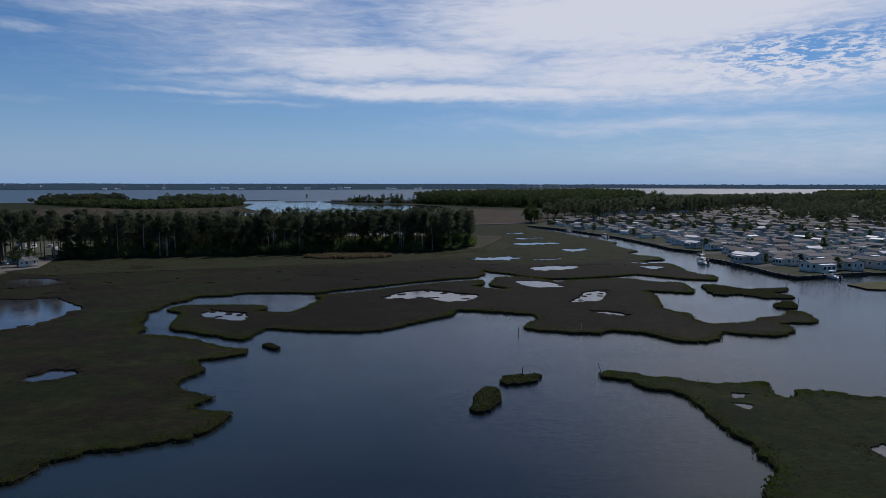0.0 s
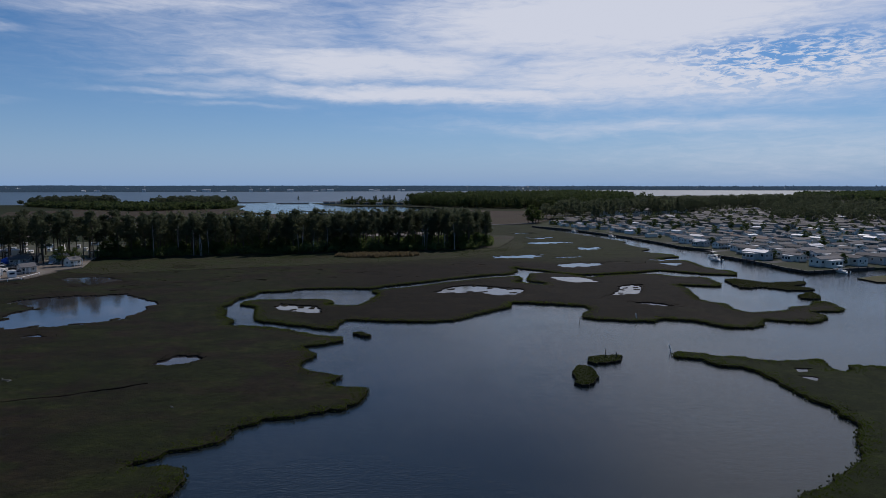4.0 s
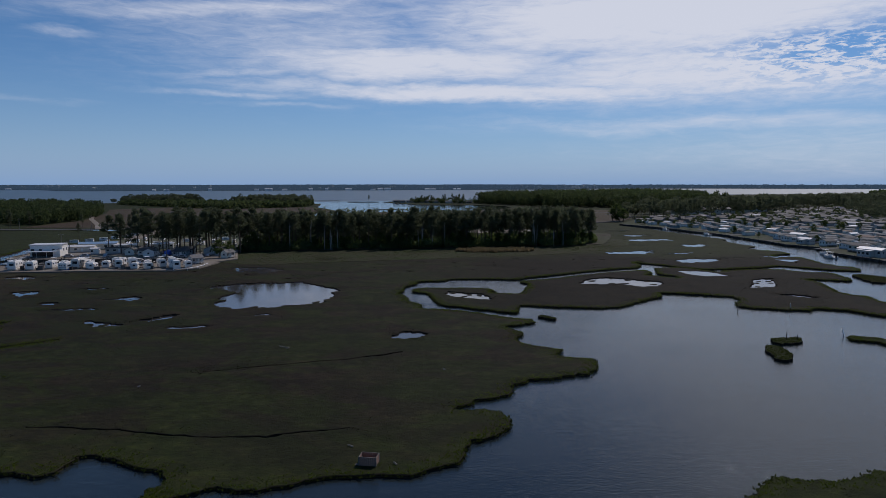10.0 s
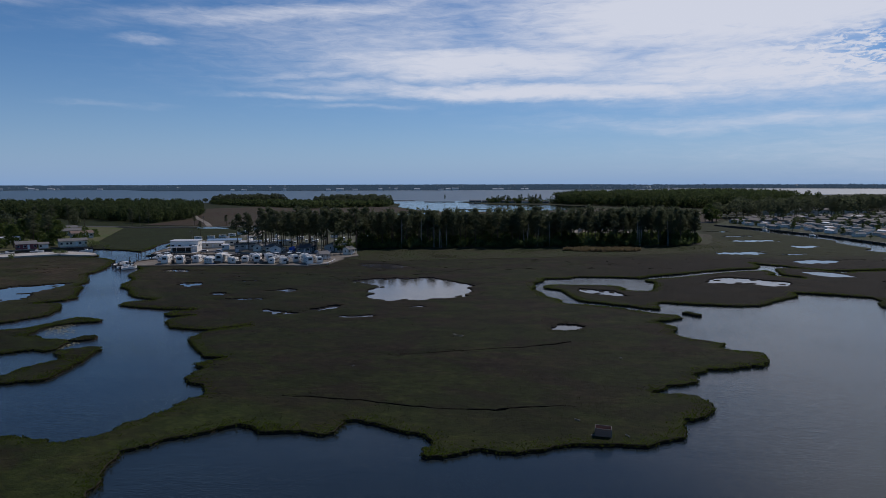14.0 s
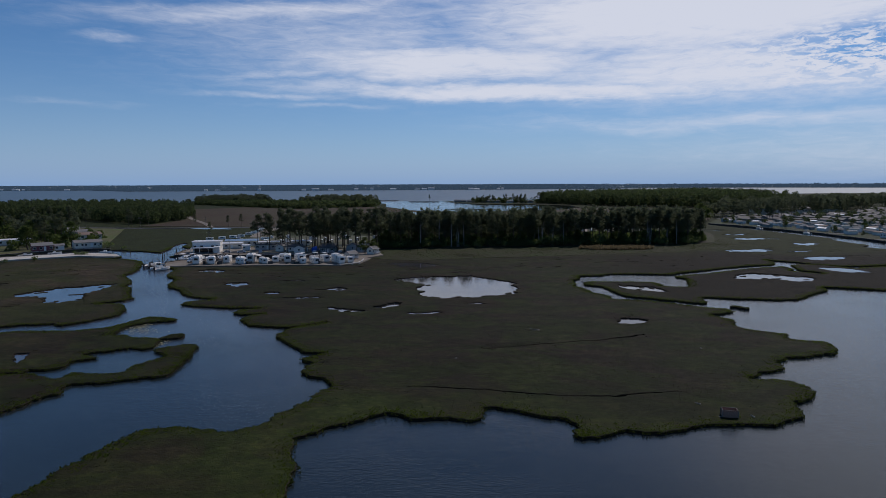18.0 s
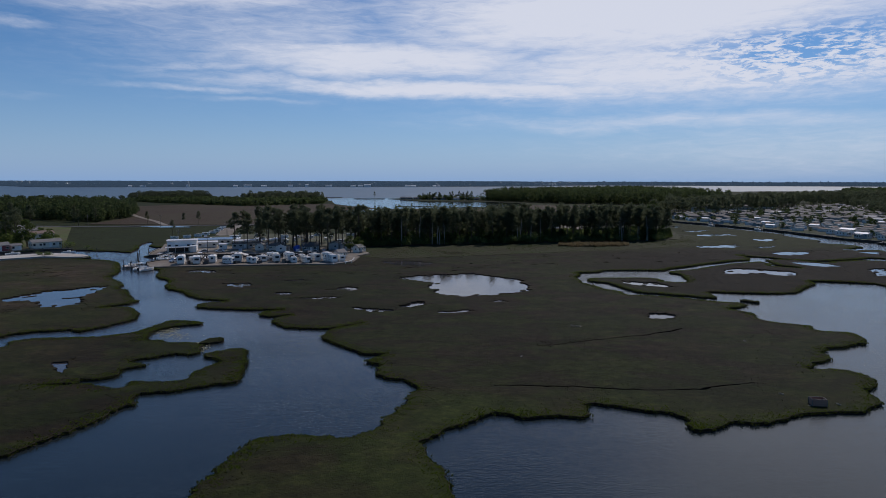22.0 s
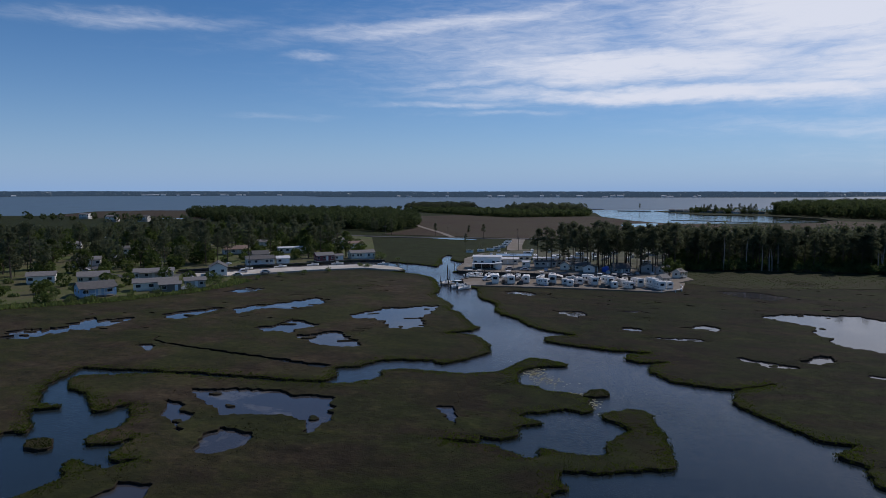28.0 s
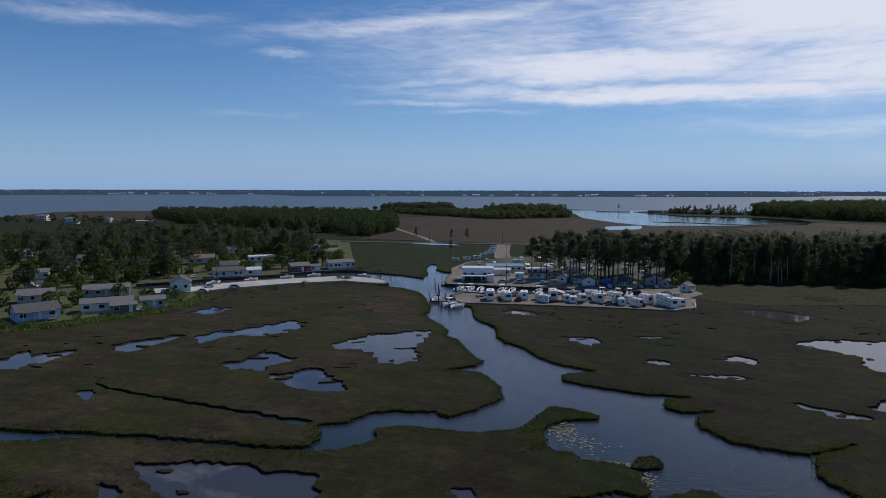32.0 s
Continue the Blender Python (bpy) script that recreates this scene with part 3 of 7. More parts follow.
MAIN_PONDS.append([(-267.3, 68.6), (-265.7, 74.5), (-261.3, 80.9), (-258.7, 81.0), (-259.2, 70.1), (-260.0, 66.2), (-262.5, 65.3)])
MAIN_PONDS.append([(-281.9, 38.3), (-285.2, 44.4), (-279.2, 47.7), (-281.0, 58.0), (-273.8, 61.9), (-270.1, 59.2), (-269.8, 54.2), (-271.2, 49.5), (-276.4, 40.3), (-277.2, 34.9)])
MAIN_PONDS.append([(-248.4, 41.9), (-246.5, 43.5), (-244.0, 39.8)])
MAIN_PONDS.append([(-276.8, 106.4), (-275.4, 112.7), (-270.0, 113.5), (-269.0, 106.9), (-272.5, 103.5)])
# small bright pools
MAIN_PONDS += [[(-146, 96), (-143, 97.5), (-140, 97), (-142.5, 95.5)], [(-152, 84), (-146, 85), (-141, 84), (-147, 83)],
               [(-116, 66), (-111, 68), (-109, 66.5), (-113, 65)], [(-104, 78), (-101, 79.5), (-99, 78)], [(-160, 112), (-156, 113.5), (-154, 112), (-158, 111)]]
ISLE_PONDS = []
ISLE_PONDS.append([(-62.2, 103.9), (-61.9, 109.0), (-57.5, 107.0), (-52.7, 105.0), (-51.9, 99.1), (-53.9, 98.0), (-58.0, 99.7)])
ISLE_PONDS.append([(-24.8, 123.6), (-19.2, 132.8), (-13.2, 134.5), (-7.4, 130.8), (-1.2, 126.5), (-4.1, 119.4), (-9.7, 117.9), (-13.6, 122.6), (-17.8, 121.1)])
ISLE_PONDS.append([(22.5, 120.5), (26.5, 130.3), (33.3, 132.9), (29.9, 124.3), (27.4, 118.1), (19.0, 116.7)])
ISLE_PONDS.append([(21.9, 106.4), (27.2, 105.0), (29.1, 101.3), (25.0, 102.0)])
ISLE_PONDS.append([(11.9, 149.0), (16.0, 148.9), (19.8, 147.8), (22.8, 139.6), (16.2, 137.8), (13.0, 141.7)])
SOUTH_PONDS = []
SOUTH_PONDS.append([(-218.0, 22.6), (-213.7, 24.5), (-209.7, 25.9), (-205.0, 26.5), (-202.5, 25.7), (-199.2, 26.7), (-195.5, 26.7), (-195.1, 24.3), (-193.4, 23.0), (-193.7, 21.2), (-190.3, 18.1), (-192.1, 16.8), (-191.4, 13.7), (-192.4, 13.3), (-194.8, 16.4), (-197.0, 17.1), (-201.0, 16.6), (-205.9, 14.6), (-207.6, 16.2), (-212.1, 18.2)])
SOUTH_PONDS.append([(-217.5, 16.9), (-215.3, 16.5), (-212.9, 14.3), (-210.2, 13.7), (-210.1, 12.0), (-208.2, 8.6), (-209.0, 8.7), (-214.8, 12.5), (-216.4, 14.7)])
SOUTH_PONDS.append([(-203.5, 7.5), (-202.7, 10.6), (-198.9, 10.1), (-197.5, 9.1), (-197.2, 6.2), (-197.9, 4.7), (-200.5, 3.4), (-201.7, 4.6)])
SOUTH_PONDS.append([(-179.3, 28.1), (-177.3, 28.3), (-176.1, 26.0), (-174.8, 24.3), (-175.1, 22.9), (-177.0, 23.9)])
SOUTH_PONDS.append([(-202.0, -12.0), (-202.9, -6.2), (-199.7, -5.4), (-195.6, -11.1), (-194.4, -14.9)])
POINT_PONDS = []
POINT_PONDS.append([(26.5, 50.2), (28.2, 49.7), (26.4, 48.6)])
POINT_PONDS.append([(24.9, 46.3), (26.7, 45.7), (25.7, 44.4)])
POINT_PONDS.append([(33.4, 32.8), (35.0, 33.1), (33.1, 30.4)])
ISLETS = []
ISLETS.append([(-7.4, 51.5), (-6.3, 54.0), (-4.4, 53.2), (-3.9, 50.2), (-5.0, 46.9), (-7.2, 44.4), (-8.4, 45.2)])
ISLETS.append([(-3.8, 56.0), (-2.7, 58.5), (2.1, 59.3), (1.8, 57.0), (-0.3, 55.7), (-2.9, 54.7)])
ISLETS.append([(-42.5, 77.8), (-41.3, 78.2), (-39.1, 75.8), (-40.2, 75.0)])
ISLETS.append([(61.5, 140.0), (65.5, 141.9), (68.7, 137.0), (71.8, 134.1), (82.3, 135.8), (80.3, 131.2), (74.4, 127.8), (77.5, 124.4), (75.5, 121.2), (69.3, 121.3), (66.2, 126.3), (58.9, 126.4)])
ISLETS.append([(67.1, 113.1), (72.6, 117.4), (72.0, 112.3), (69.2, 108.2), (65.7, 109.0)])
ISLETS.append([(-160.4, 39.9), (-160.0, 42.2), (-158.5, 44.1), (-157.0, 43.3), (-156.8, 41.4), (-158.6, 40.0)])
ISLETS.append([(-221.8, -2.6), (-223.3, -1.1), (-222.2, -0.2), (-219.9, -0.2), (-218.7, -1.9), (-219.8, -3.1)])
DITCH_SOUTH = [
    (-110.2, 14.6), (-105.5, 14.5), (-99.1, 13.7), (-92.9, 12.3), (-87.1, 11.9), (-81.5, 12.2), (-76.7, 13.7), (-72.5, 14.9)]
DITCH_MIDDLE = [
    (-98.7, 36), (-91.7, 38.8), (-84.5, 41.7), (-77.9, 43.8), (-73.1, 46.3), (-69.1, 48.6)]
DITCH_WEST = [
    (-204.8, 41.2), (-211.2, 41.6), (-219.1, 42.5), (-231, 43.6), (-238, 44.3), (-244.8, 45.2), (-249.4, 46.6), (-250.6, 49.6)]


# ---- building helpers ----
def mesh_object(name, verts, faces, mat, parent=None, smooth=False):
    me = bpy.data.meshes.new(name)
    me.from_pydata([tuple(v) for v in verts], [], [tuple(f) for f in faces])
    if mat is not None:
        me.materials.append(mat)
    if smooth:
        me.shade_smooth()
    ob = new(name, me)
    ob.parent = parent
    return ob


def part(name, bm, mat, parent, label=""):
    """Links a bmesh as one mesh object under a thing or a part."""
    me = bpy.data.meshes.new(name)
    bm.to_mesh(me)
    bm.free()
    me.materials.append(mat)
    ob = new(name, me)
    ob.parent = parent
    return tagged(ob, label)


def fast_mesh(name, verts, tris, mat, parent=None):
    """A large triangle mesh from arrays."""
    me = bpy.data.meshes.new(name)
    v, f = np.asarray(verts, np.float32).reshape(-1, 3), np.asarray(tris, np.int32).reshape(-1, 3)
    me.vertices.add(len(v))
    me.vertices.foreach_set("co", v.ravel())
    me.loops.add(f.size)
    me.loops.foreach_set("vertex_index", f.ravel())
    me.polygons.add(len(f))
    me.polygons.foreach_set("loop_start", np.arange(0, f.size, 3, dtype=np.int32))
    me.polygons.foreach_set("loop_total", np.full(len(f), 3, np.int32))
    me.materials.append(mat)
    me.update(calc_edges=True)
    ob = new(name, me)
    ob.parent = parent
    return ob


def inside(poly, pts):
    """Which of the points lie in the polygon."""
    p, q = np.asarray(poly, float), np.asarray(pts, float)
    r = np.zeros(len(q), bool)
    for (x0, y0), (x1, y1) in zip(p, np.roll(p, -1, 0)):
        c = (y0 > q[:, 1]) != (y1 > q[:, 1])
        if y0 != y1:
            r ^= c & (q[:, 0] < (x1 - x0) * (q[:, 1] - y0) / (y1 - y0) + x0)
    return r


rng = random.Random(7)


def ragged(poly, step=1.6, amount=0.13, reach=400):
    """A shore's outline, rounded and frayed as eroded turf is. Long straight runs far out stay plain."""
    n, line = len(poly), []
    for i in range(n):
        p0, p1, p2, p3 = (Vector(poly[(i + k - 1) % n]) for k in range(4))
        d = (p2 - p1).length
        if d > 60:
            line.append((p1, 0.0, 0.0))
            continue
        close = -270 < p1.x < 110 and -70 < p1.y < 190
        k = max(1, min(24, int(d / min(step, 0.55)))) if close else max(1, min(14, int(d / step)))
        for j in range(k):
            u = j / k
            q = 0.5 * (2 * p1 + (p2 - p0) * u + (2 * p0 - 5 * p1 + 4 * p2 - p3) * u * u + (3 * p1 - p0 - 3 * p2 + p3) * u ** 3)
            line.append((q.lerp(p1.lerp(p2, u), 0.45), amount * 3.4 if close else amount * min(d, 6) * 1.6, 1.0 if close else 0.0))
    out, n = [], len(line)
    for i, (q, a, close) in enumerate(line):
        d = line[(i + 2) % n][0] - line[i - 2][0]
        side = Vector((-d.y, d.x)).normalized() if d.length > 1e-6 else Vector((0, 0))
        w = noise.noise(Vector((q.x * 0.35, q.y * 0.35, 2.0))) + 0.6 * noise.noise(Vector((q.x * 1.1, q.y * 1.1, 5.0)))
        # scalloped turf: round lobes a metre or two wide
        lobe = abs(noise.noise(Vector((q.x * 0.45, q.y * 0.45, 8.0)))) + 0.5 * abs(noise.noise(Vector((q.x * 1.3, q.y * 1.3, 12.0))))
        out.append(q + side * (a * w + close * (lobe - 0.28) * 0.9))
    return [(v.x, v.y) for v in out]


def strip(line, width):
    """The outline of a narrow ditch or road along a line; width a number or one for each point."""
    a, b = [], []
    for i, p in enumerate(line):
        p0, p1 = Vector(line[max(0, i - 1)]), Vector(line[min(len(line) - 1, i + 1)])
        s = Vector((-(p1 - p0).y, (p1 - p0).x)).normalized() * 0.5 * (width[i] if isinstance(width, list) else width)
        a.append(tuple(Vector(p) + s))
        b.append(tuple(Vector(p) - s))
    return a + b[::-1]


def land(name, outer, holes, mat, z=0.42, lip=0.38, skirt=MUD, grid=5.0, region=None, wave=0.10, label="", bank=True, foot=-0.35):
    """Flat ground with a frayed, steep bank round it and round the pools in it."""
    from mathutils.geometry import delaunay_2d_cdt
    rings = [outer] + holes
    pts, edges = [], []
    for r in rings:
        k = len(pts)
        pts += [Vector(p) for p in r]
        edges += [(k + i, k + (i + 1) % len(r)) for i in range(len(r))]
    nb = len(pts)
    if grid:
        o = np.asarray(outer)
        x0, y0, x1, y1 = region or (*o.min(0), *o.max(0))
        gx, gy = np.meshgrid(np.arange(x0, x1, grid), np.arange(y0, y1, grid))
        g = np.stack([gx.ravel(), gy.ravel()], 1) + np.random.uniform(-grid * 0.4, grid * 0.4, (gx.size, 2))
        ok = inside(outer, g)
        for h in holes:
            ok &= ~inside(h, g)
        pts += [Vector(p) for p in g[ok]]
    v2, _, f2, _, _, _ = delaunay_2d_cdt(pts, edges, [list(range(len(outer)))], 1, 1e-4)
    v2 = np.asarray([tuple(v) for v in v2])
    f2 = np.asarray([f for f in f2 if len(f) == 3], int)
    cen = v2[f2].mean(1)
    keep = inside(outer, cen)
    for h in holes:
        keep &= ~inside(h, cen)
    f2 = f2[keep]
    zz = np.array([z + wave * noise.noise(Vector((x * 0.06, y * 0.06, 1))) for x, y in v2])
    count = {}
    for f in f2:
        for a, b in ((f[0], f[1]), (f[1], f[2]), (f[2], f[0])):
            count[(min(a, b), max(a, b))] = count.get((min(a, b), max(a, b)), 0) + 1
    rim = {i for e, c in count.items() if c == 1 for i in e}
    for i in rim:
        zz[i] = lip + (zz[i] - z) * 0.5
    top = mesh_object(name, [(x, y, h) for (x, y), h in zip(v2, zz)], f2, mat)
    tagged(top, label, kind="structure")
    if bank:
        vs, fs, out, seams = [], [], {}, []
        for f in f2:
            for a, b in ((f[0], f[1]), (f[1], f[2]), (f[2], f[0])):
                if count[(min(a, b), max(a, b))] == 1:
                    d = Vector(v2[b]) - Vector(v2[a])
                    nrm = Vector((d.y, -d.x)).normalized()
                    seams.append((a, b))
                    for i in (a, b):
                        out[i] = out.get(i, Vector((0, 0))) + nrm
        index = {}
        for i, nrm in out.items():
            o = nrm.normalized()
            rough = 0.16 + 0.16 * noise.noise(Vector((v2[i][0] * 1.7, v2[i][1] * 1.7, 3)))
            index[i] = len(vs)
            for off, h in ((0.0, zz[i]), (rough * 0.5, zz[i] - 0.07), (0.03, zz[i] - 0.24), (rough + 0.1, foot)):
                vs.append((v2[i][0] + o.x * off, v2[i][1] + o.y * off, h))
        for a, b in seams:
            p, q = index[a], index[b]
            fs += [(p + k, p + k + 1, q + k + 1, q + k) for k in range(3)]
        mesh_object("bank", vs, fs, skirt, top)
    return top


def sheet(name, outer, mat, z, label="", thick=0.25):
    """A flat patch with a low edge: road, yard, pool."""
    from mathutils.geometry import tessellate_polygon
    tri = tessellate_polygon([[Vector((*p, 0)) for p in outer]])
    n = len(outer)
    vs = [(*p, z) for p in outer] + [(*p, z - thick) for p in outer]
    fs = []
    for t in tri:
        a, b, c = (Vector(outer[i]) for i in t)
        fs.append(t if (b - a).cross(c - a) > 0 else t[::-1])
    fs += [(i, (i + 1) % n, n + (i + 1) % n, n + i) for i in range(n)]
    return tagged(mesh_object(name, vs, fs, mat), label, kind="structure")


# ---- the water and the land ----
tagged(mesh_object("water", [(-6000, -1500, 0), (6000, -1500, 0), (6000, 6000, 0), (-6000, 6000, 0)], [(0, 1, 2, 3)], WATER),
       "dark blue-grey rippled tidal bay water", kind="structure")
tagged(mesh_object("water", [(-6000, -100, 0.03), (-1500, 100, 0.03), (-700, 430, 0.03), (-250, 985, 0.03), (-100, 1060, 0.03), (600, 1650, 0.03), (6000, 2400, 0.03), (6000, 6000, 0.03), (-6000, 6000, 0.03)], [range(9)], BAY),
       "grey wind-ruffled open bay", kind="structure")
# turn the other way round along the shores: from the homes westward
NORTH = ([(-1700, 260), (-868, 511), (-951, 660), (-913, 723), (-825, 752), (-776, 717), (-700, 800), (-600, 880), (-480, 930), (-330, 900),
          (-250, 850), (-228, 719), (-185, 621), (-147, 579), (-92, 600), (-14, 640), (7, 683), (4, 760), (-46, 812), (-111, 815),
          (-144, 880), (-162, 925), (-175, 955), (-142, 990), (-60, 960), (0, 1000), (120, 1120), (300, 1350), (600, 1600), (850, 1690),
          (1000, 1690), (1500, 2000), (3000, 2300), (3000, 300), (400, 150)]
         + HOME_BULKHEAD[::-1] + EAST_MARSH_EDGE[::-1] + LAGOON_SHORE[::-1] + BAY_POINTS[::-1] + BAY_SHORE[::-1]
         + [(-118, -40), (-126, -70), (-152, -72), (-148, -42)] + CHANNEL_EAST_BANK[::-1]
         + [(-211, 139.5), (-216, 150), (-214, 157), (-158, 167), (-160, 176), (-224, 172), (-226, 176), (-228, 183), (-230, 196), (-231, 209),
            (-235, 206.5), (-241, 213), (-246, 228), (-250, 233), (-249, 222), (-245, 211), (-242, 202), (-239, 188), (-250, 193), (-266, 196), (-276, 195),
            (-284, 188), (-293, 176), (-300, 167), (-308, 160), (-317, 148), (-326, 138), (-320, 131), (-308, 136), (-302, 146), (-293, 158), (-285, 166),
            (-275, 174), (-268, 180), (-258, 179), (-250, 175), (-245, 170)]
         + WEST_MARSH_EDGE + [(-236, -22), (-262, -60), (-420, -80), (-1700, -80)])
SOUTH = SOUTH_MARSH_WEST + [(-212, -30), (-222, -70), (-182, -74), (-173, -32)] + SOUTH_MARSH_BAY[::-1] + SOUTH_MARSH_EAST[::-1][2:-1]
ISLE = LAGOON_ISLE_NORTH + LAGOON_ISLE_SOUTH
POINT = POINT_NORTH + [(60, 46), (120, 42), (220, 20), (220, -110), (-40, -110), (-46, -22), (-33, -0.5), (-29.5, 3), (-25, 2), (-18, 4.5), (-13.5, 5.5), (2, 11), (12, 17)] + POINT_SOUTH[::-1]


def widened(poly, by=0.35):
    """A pool's brim, a little outside its water."""
    c = Vector(np.mean(poly, 0))
    k = 1 + by / max(1.2, float(np.mean([(Vector(p) - c).length for p in poly])))
    return [tuple(c + (Vector(p) - c) * k) for p in poly]


north_holes = [ragged(widened(p), 0.7, min(0.55, 0.26 + 0.012 * float(np.ptp([q[0] for q in p])))) for p in MAIN_PONDS]


def wandering(line, widths):
    """A ditch that wanders a little and swells and narrows as it goes."""
    pts, wid = [], []
    for (a, b), (u, v) in zip(zip(line, line[1:]), zip(widths, widths[1:])):
        a, b = Vector(a), Vector(b)
        k = max(1, int((b - a).length / 0.9))
        s = Vector((-(b - a).y, (b - a).x)).normalized()
        for j in range(k):
            q = a.lerp(b, j / k)
            pts.append(tuple(q + s * 0.55 * noise.noise(Vector((q.x * 0.5, q.y * 0.5, 21)))))
            wid.append((u + (v - u) * j / k) * (1.0 + 0.8 * noise.noise(Vector((q.x * 0.9, q.y * 0.9, 33)))))
    return strip(pts + [tuple(line[-1])], wid + [widths[-1]])


ditches = [wandering(DITCH_SOUTH, [0.3, 0.5, 0.4, 0.5, 0.35, 0.6, 0.5, 0.25]), wandering(DITCH_MIDDLE, [0.2, 0.4, 0.4, 0.5, 0.8, 0.6]),
            wandering(DITCH_WEST, [2.4, 1.7, 1.4, 1.2, 1.0, 0.9, 0.8, 0.5])]
# dark wet creases in the turf, mostly along the contour
r = np.random.RandomState(55)
CREASE = [(-140, 120), (-100, 165), (-60, 155), (0, 190), (40, 205), (-30, 175), (-120, 150), (-235, 80), (-260, 110), (20, 185), (50, 175), (-20, 165), (-55, 172), (-85, 150), (-105, 135), (-165, 130), (-185, 128), (-250, 130), (-280, 60)]
creases, north_ring = [], ragged(NORTH)
for k in range(210):
    cx, cy = CREASE[r.randint(len(CREASE))]
    x, y, ln, w = cx + r.normal() * 16, cy + r.normal() * 9, r.uniform(1.0, 4.2), r.uniform(0.25, 0.6)
    turn = r.normal() * 0.5 + 0.2
    ring = [(x + math.cos(turn) * ln / 2 * math.cos(a) - math.sin(turn) * w * math.sin(a) * r.uniform(0.5, 1.3), y + math.sin(turn) * ln / 2 * math.cos(a) + math.cos(turn) * w * math.sin(a) * r.uniform(0.5, 1.3)) for a in np.linspace(0, math.tau, 12, endpoint=False)]
    near = any(math.hypot(x - np.mean([p[0] for p in c]), y - np.mean([p[1] for p in c])) < 5.5 for c in creases[-60:])
    if not near and inside(north_ring, ring).all() and not any(inside(h, ring).any() or inside(ring, h).any() for h in north_holes):
        creases.append(ring)
land("ground", north_ring, north_holes + ditches + creases, MARSH, region=(-330, -60, 120, 260), label="olive and brown salt-marsh turf with eroded banks")
south_holes = [ragged(widened(p), 0.7, 0.3) for p in SOUTH_PONDS]
land("marsh_ground", ragged(SOUTH), south_holes, MARSH, label="low salt-marsh island with pools and muddy banks")
isle_holes = [ragged(widened(p), 0.7, 0.32) for p in ISLE_PONDS]
land("marsh_ground", ragged(ISLE), isle_holes, MARSH, label="long marsh island between lagoon and bay")
point_holes = [ragged(widened(p, 0.5), 1.0, 0.16) for p in POINT_PONDS]
land("marsh_ground", ragged(POINT), point_holes, MARSH, label="green marsh point reaching into the bay", region=(-60, -60, 90, 70))
islets = [ragged(p, 0.8, 0.2) for p in ISLETS]
for p in islets:
    land("marsh_islet", p, [], MARSH, grid=1.5, label="small grassy marsh islet standing in the water")
r = np.random.RandomState(91)
for h in isle_holes + south_holes + north_holes:                # grassy hummocks standing in the larger pools
    a = np.asarray(h)
    if np.ptp(a[:, 0]) < 9:
        continue
    done = []
    most = int(np.clip(np.ptp(a, 0).prod() / (35 if a[:, 0].max() > -80 else 110), 1, 8))
    for k in range(90):
        c = a.min(0) + r.rand(2) * np.ptp(a, 0)
        rx, ry = r.uniform(0.5, 1.7), r.uniform(0.25, 0.7)
        p1, p2, lean = r.uniform(0, 6.28, 3)
        ring = []
        for u in np.linspace(0, math.tau, 22, endpoint=False):
            w = 1 + 0.30 * math.sin(2 * u + p1) + 0.22 * math.sin(3 * u + p2)
            ex, ey = rx * w * math.cos(u), ry * w * math.sin(u)
            ring.append((c[0] + ex * math.cos(lean * 0.12) - ey * math.sin(lean * 0.12), c[1] + ex * math.sin(lean * 0.12) + ey * math.cos(lean * 0.12)))
        if inside(h, ring).all() and len(done) < most and all(abs(c - o).max() > 2.4 for o in done) and np.abs(a - c).sum(1).min() < 3.0:
            done.append(c)
            land("marsh_islet", ring, [], MARSH, z=0.34, lip=0.26, grid=0, label="small grassy hummock standing in a marsh pool")
land("marsh_islet", [(103, 141), (112, 145), (150, 152), (150, 120), (103.5, 133.5)], [], LAWN, label="grassy bulkheaded lot corner by the canal")
for p in north_holes + south_holes + isle_holes + point_holes:
    c = Vector(np.mean(p, 0))
    depth = float(np.ptp(np.asarray(p)[:, 1]))
    level = 0.31 if c.y > 140 else 0.24 if depth < 4 else 0.16 if c.y > 80 or depth < 7 else 0.04
    sheet("pond_water", [tuple(c + (Vector(q) - c) * 1.04) for q in p], POND, level, "still marsh pool reflecting the sky", 0.05)
# the far side of the bay: bearing in degrees and distance
COAST = [(-82, 3900), (-62, 4020), (-48, 4050), (-39, 4040), (-33.5, 3950), (-31, 3120), (-24, 3010), (-14, 2960), (-4, 3010), (4, 3140), (10, 3300), (13.5, 3950), (22, 4040), (40, 4050), (72, 3980)]
FAR = [(-80 + d * math.sin(math.radians(a)), -40 + d * math.cos(math.radians(a))) for a, d in COAST + [(a, 4100) for a, _ in COAST[::-1]]]
land("far_shore", FAR, [], LITTER, grid=0, label="low wooded far shore of the bay")


# ---- trees ----
BARK = plain("pine bark", (0.10, 0.075, 0.055), 0.9, 0, 0.5, 2.0)
SNAG = plain("bleached dead wood", (0.30, 0.28, 0.25), 0.85, 0, 0.3, 2.0)
NEEDLES = leaf_material("dark pine needles", (0.062, 0.078, 0.044), (0.122, 0.138, 0.078))
LEAVES = leaf_material("fresh spring leaves", (0.040, 0.064, 0.016), (0.105, 0.140, 0.040))
FARWOOD = leaf_material("distant mixed wood", (0.034, 0.050, 0.020), (0.100, 0.130, 0.048))
SHRUB = leaf_material("shrub leaves", (0.075, 0.110, 0.034), (0.165, 0.205, 0.070))


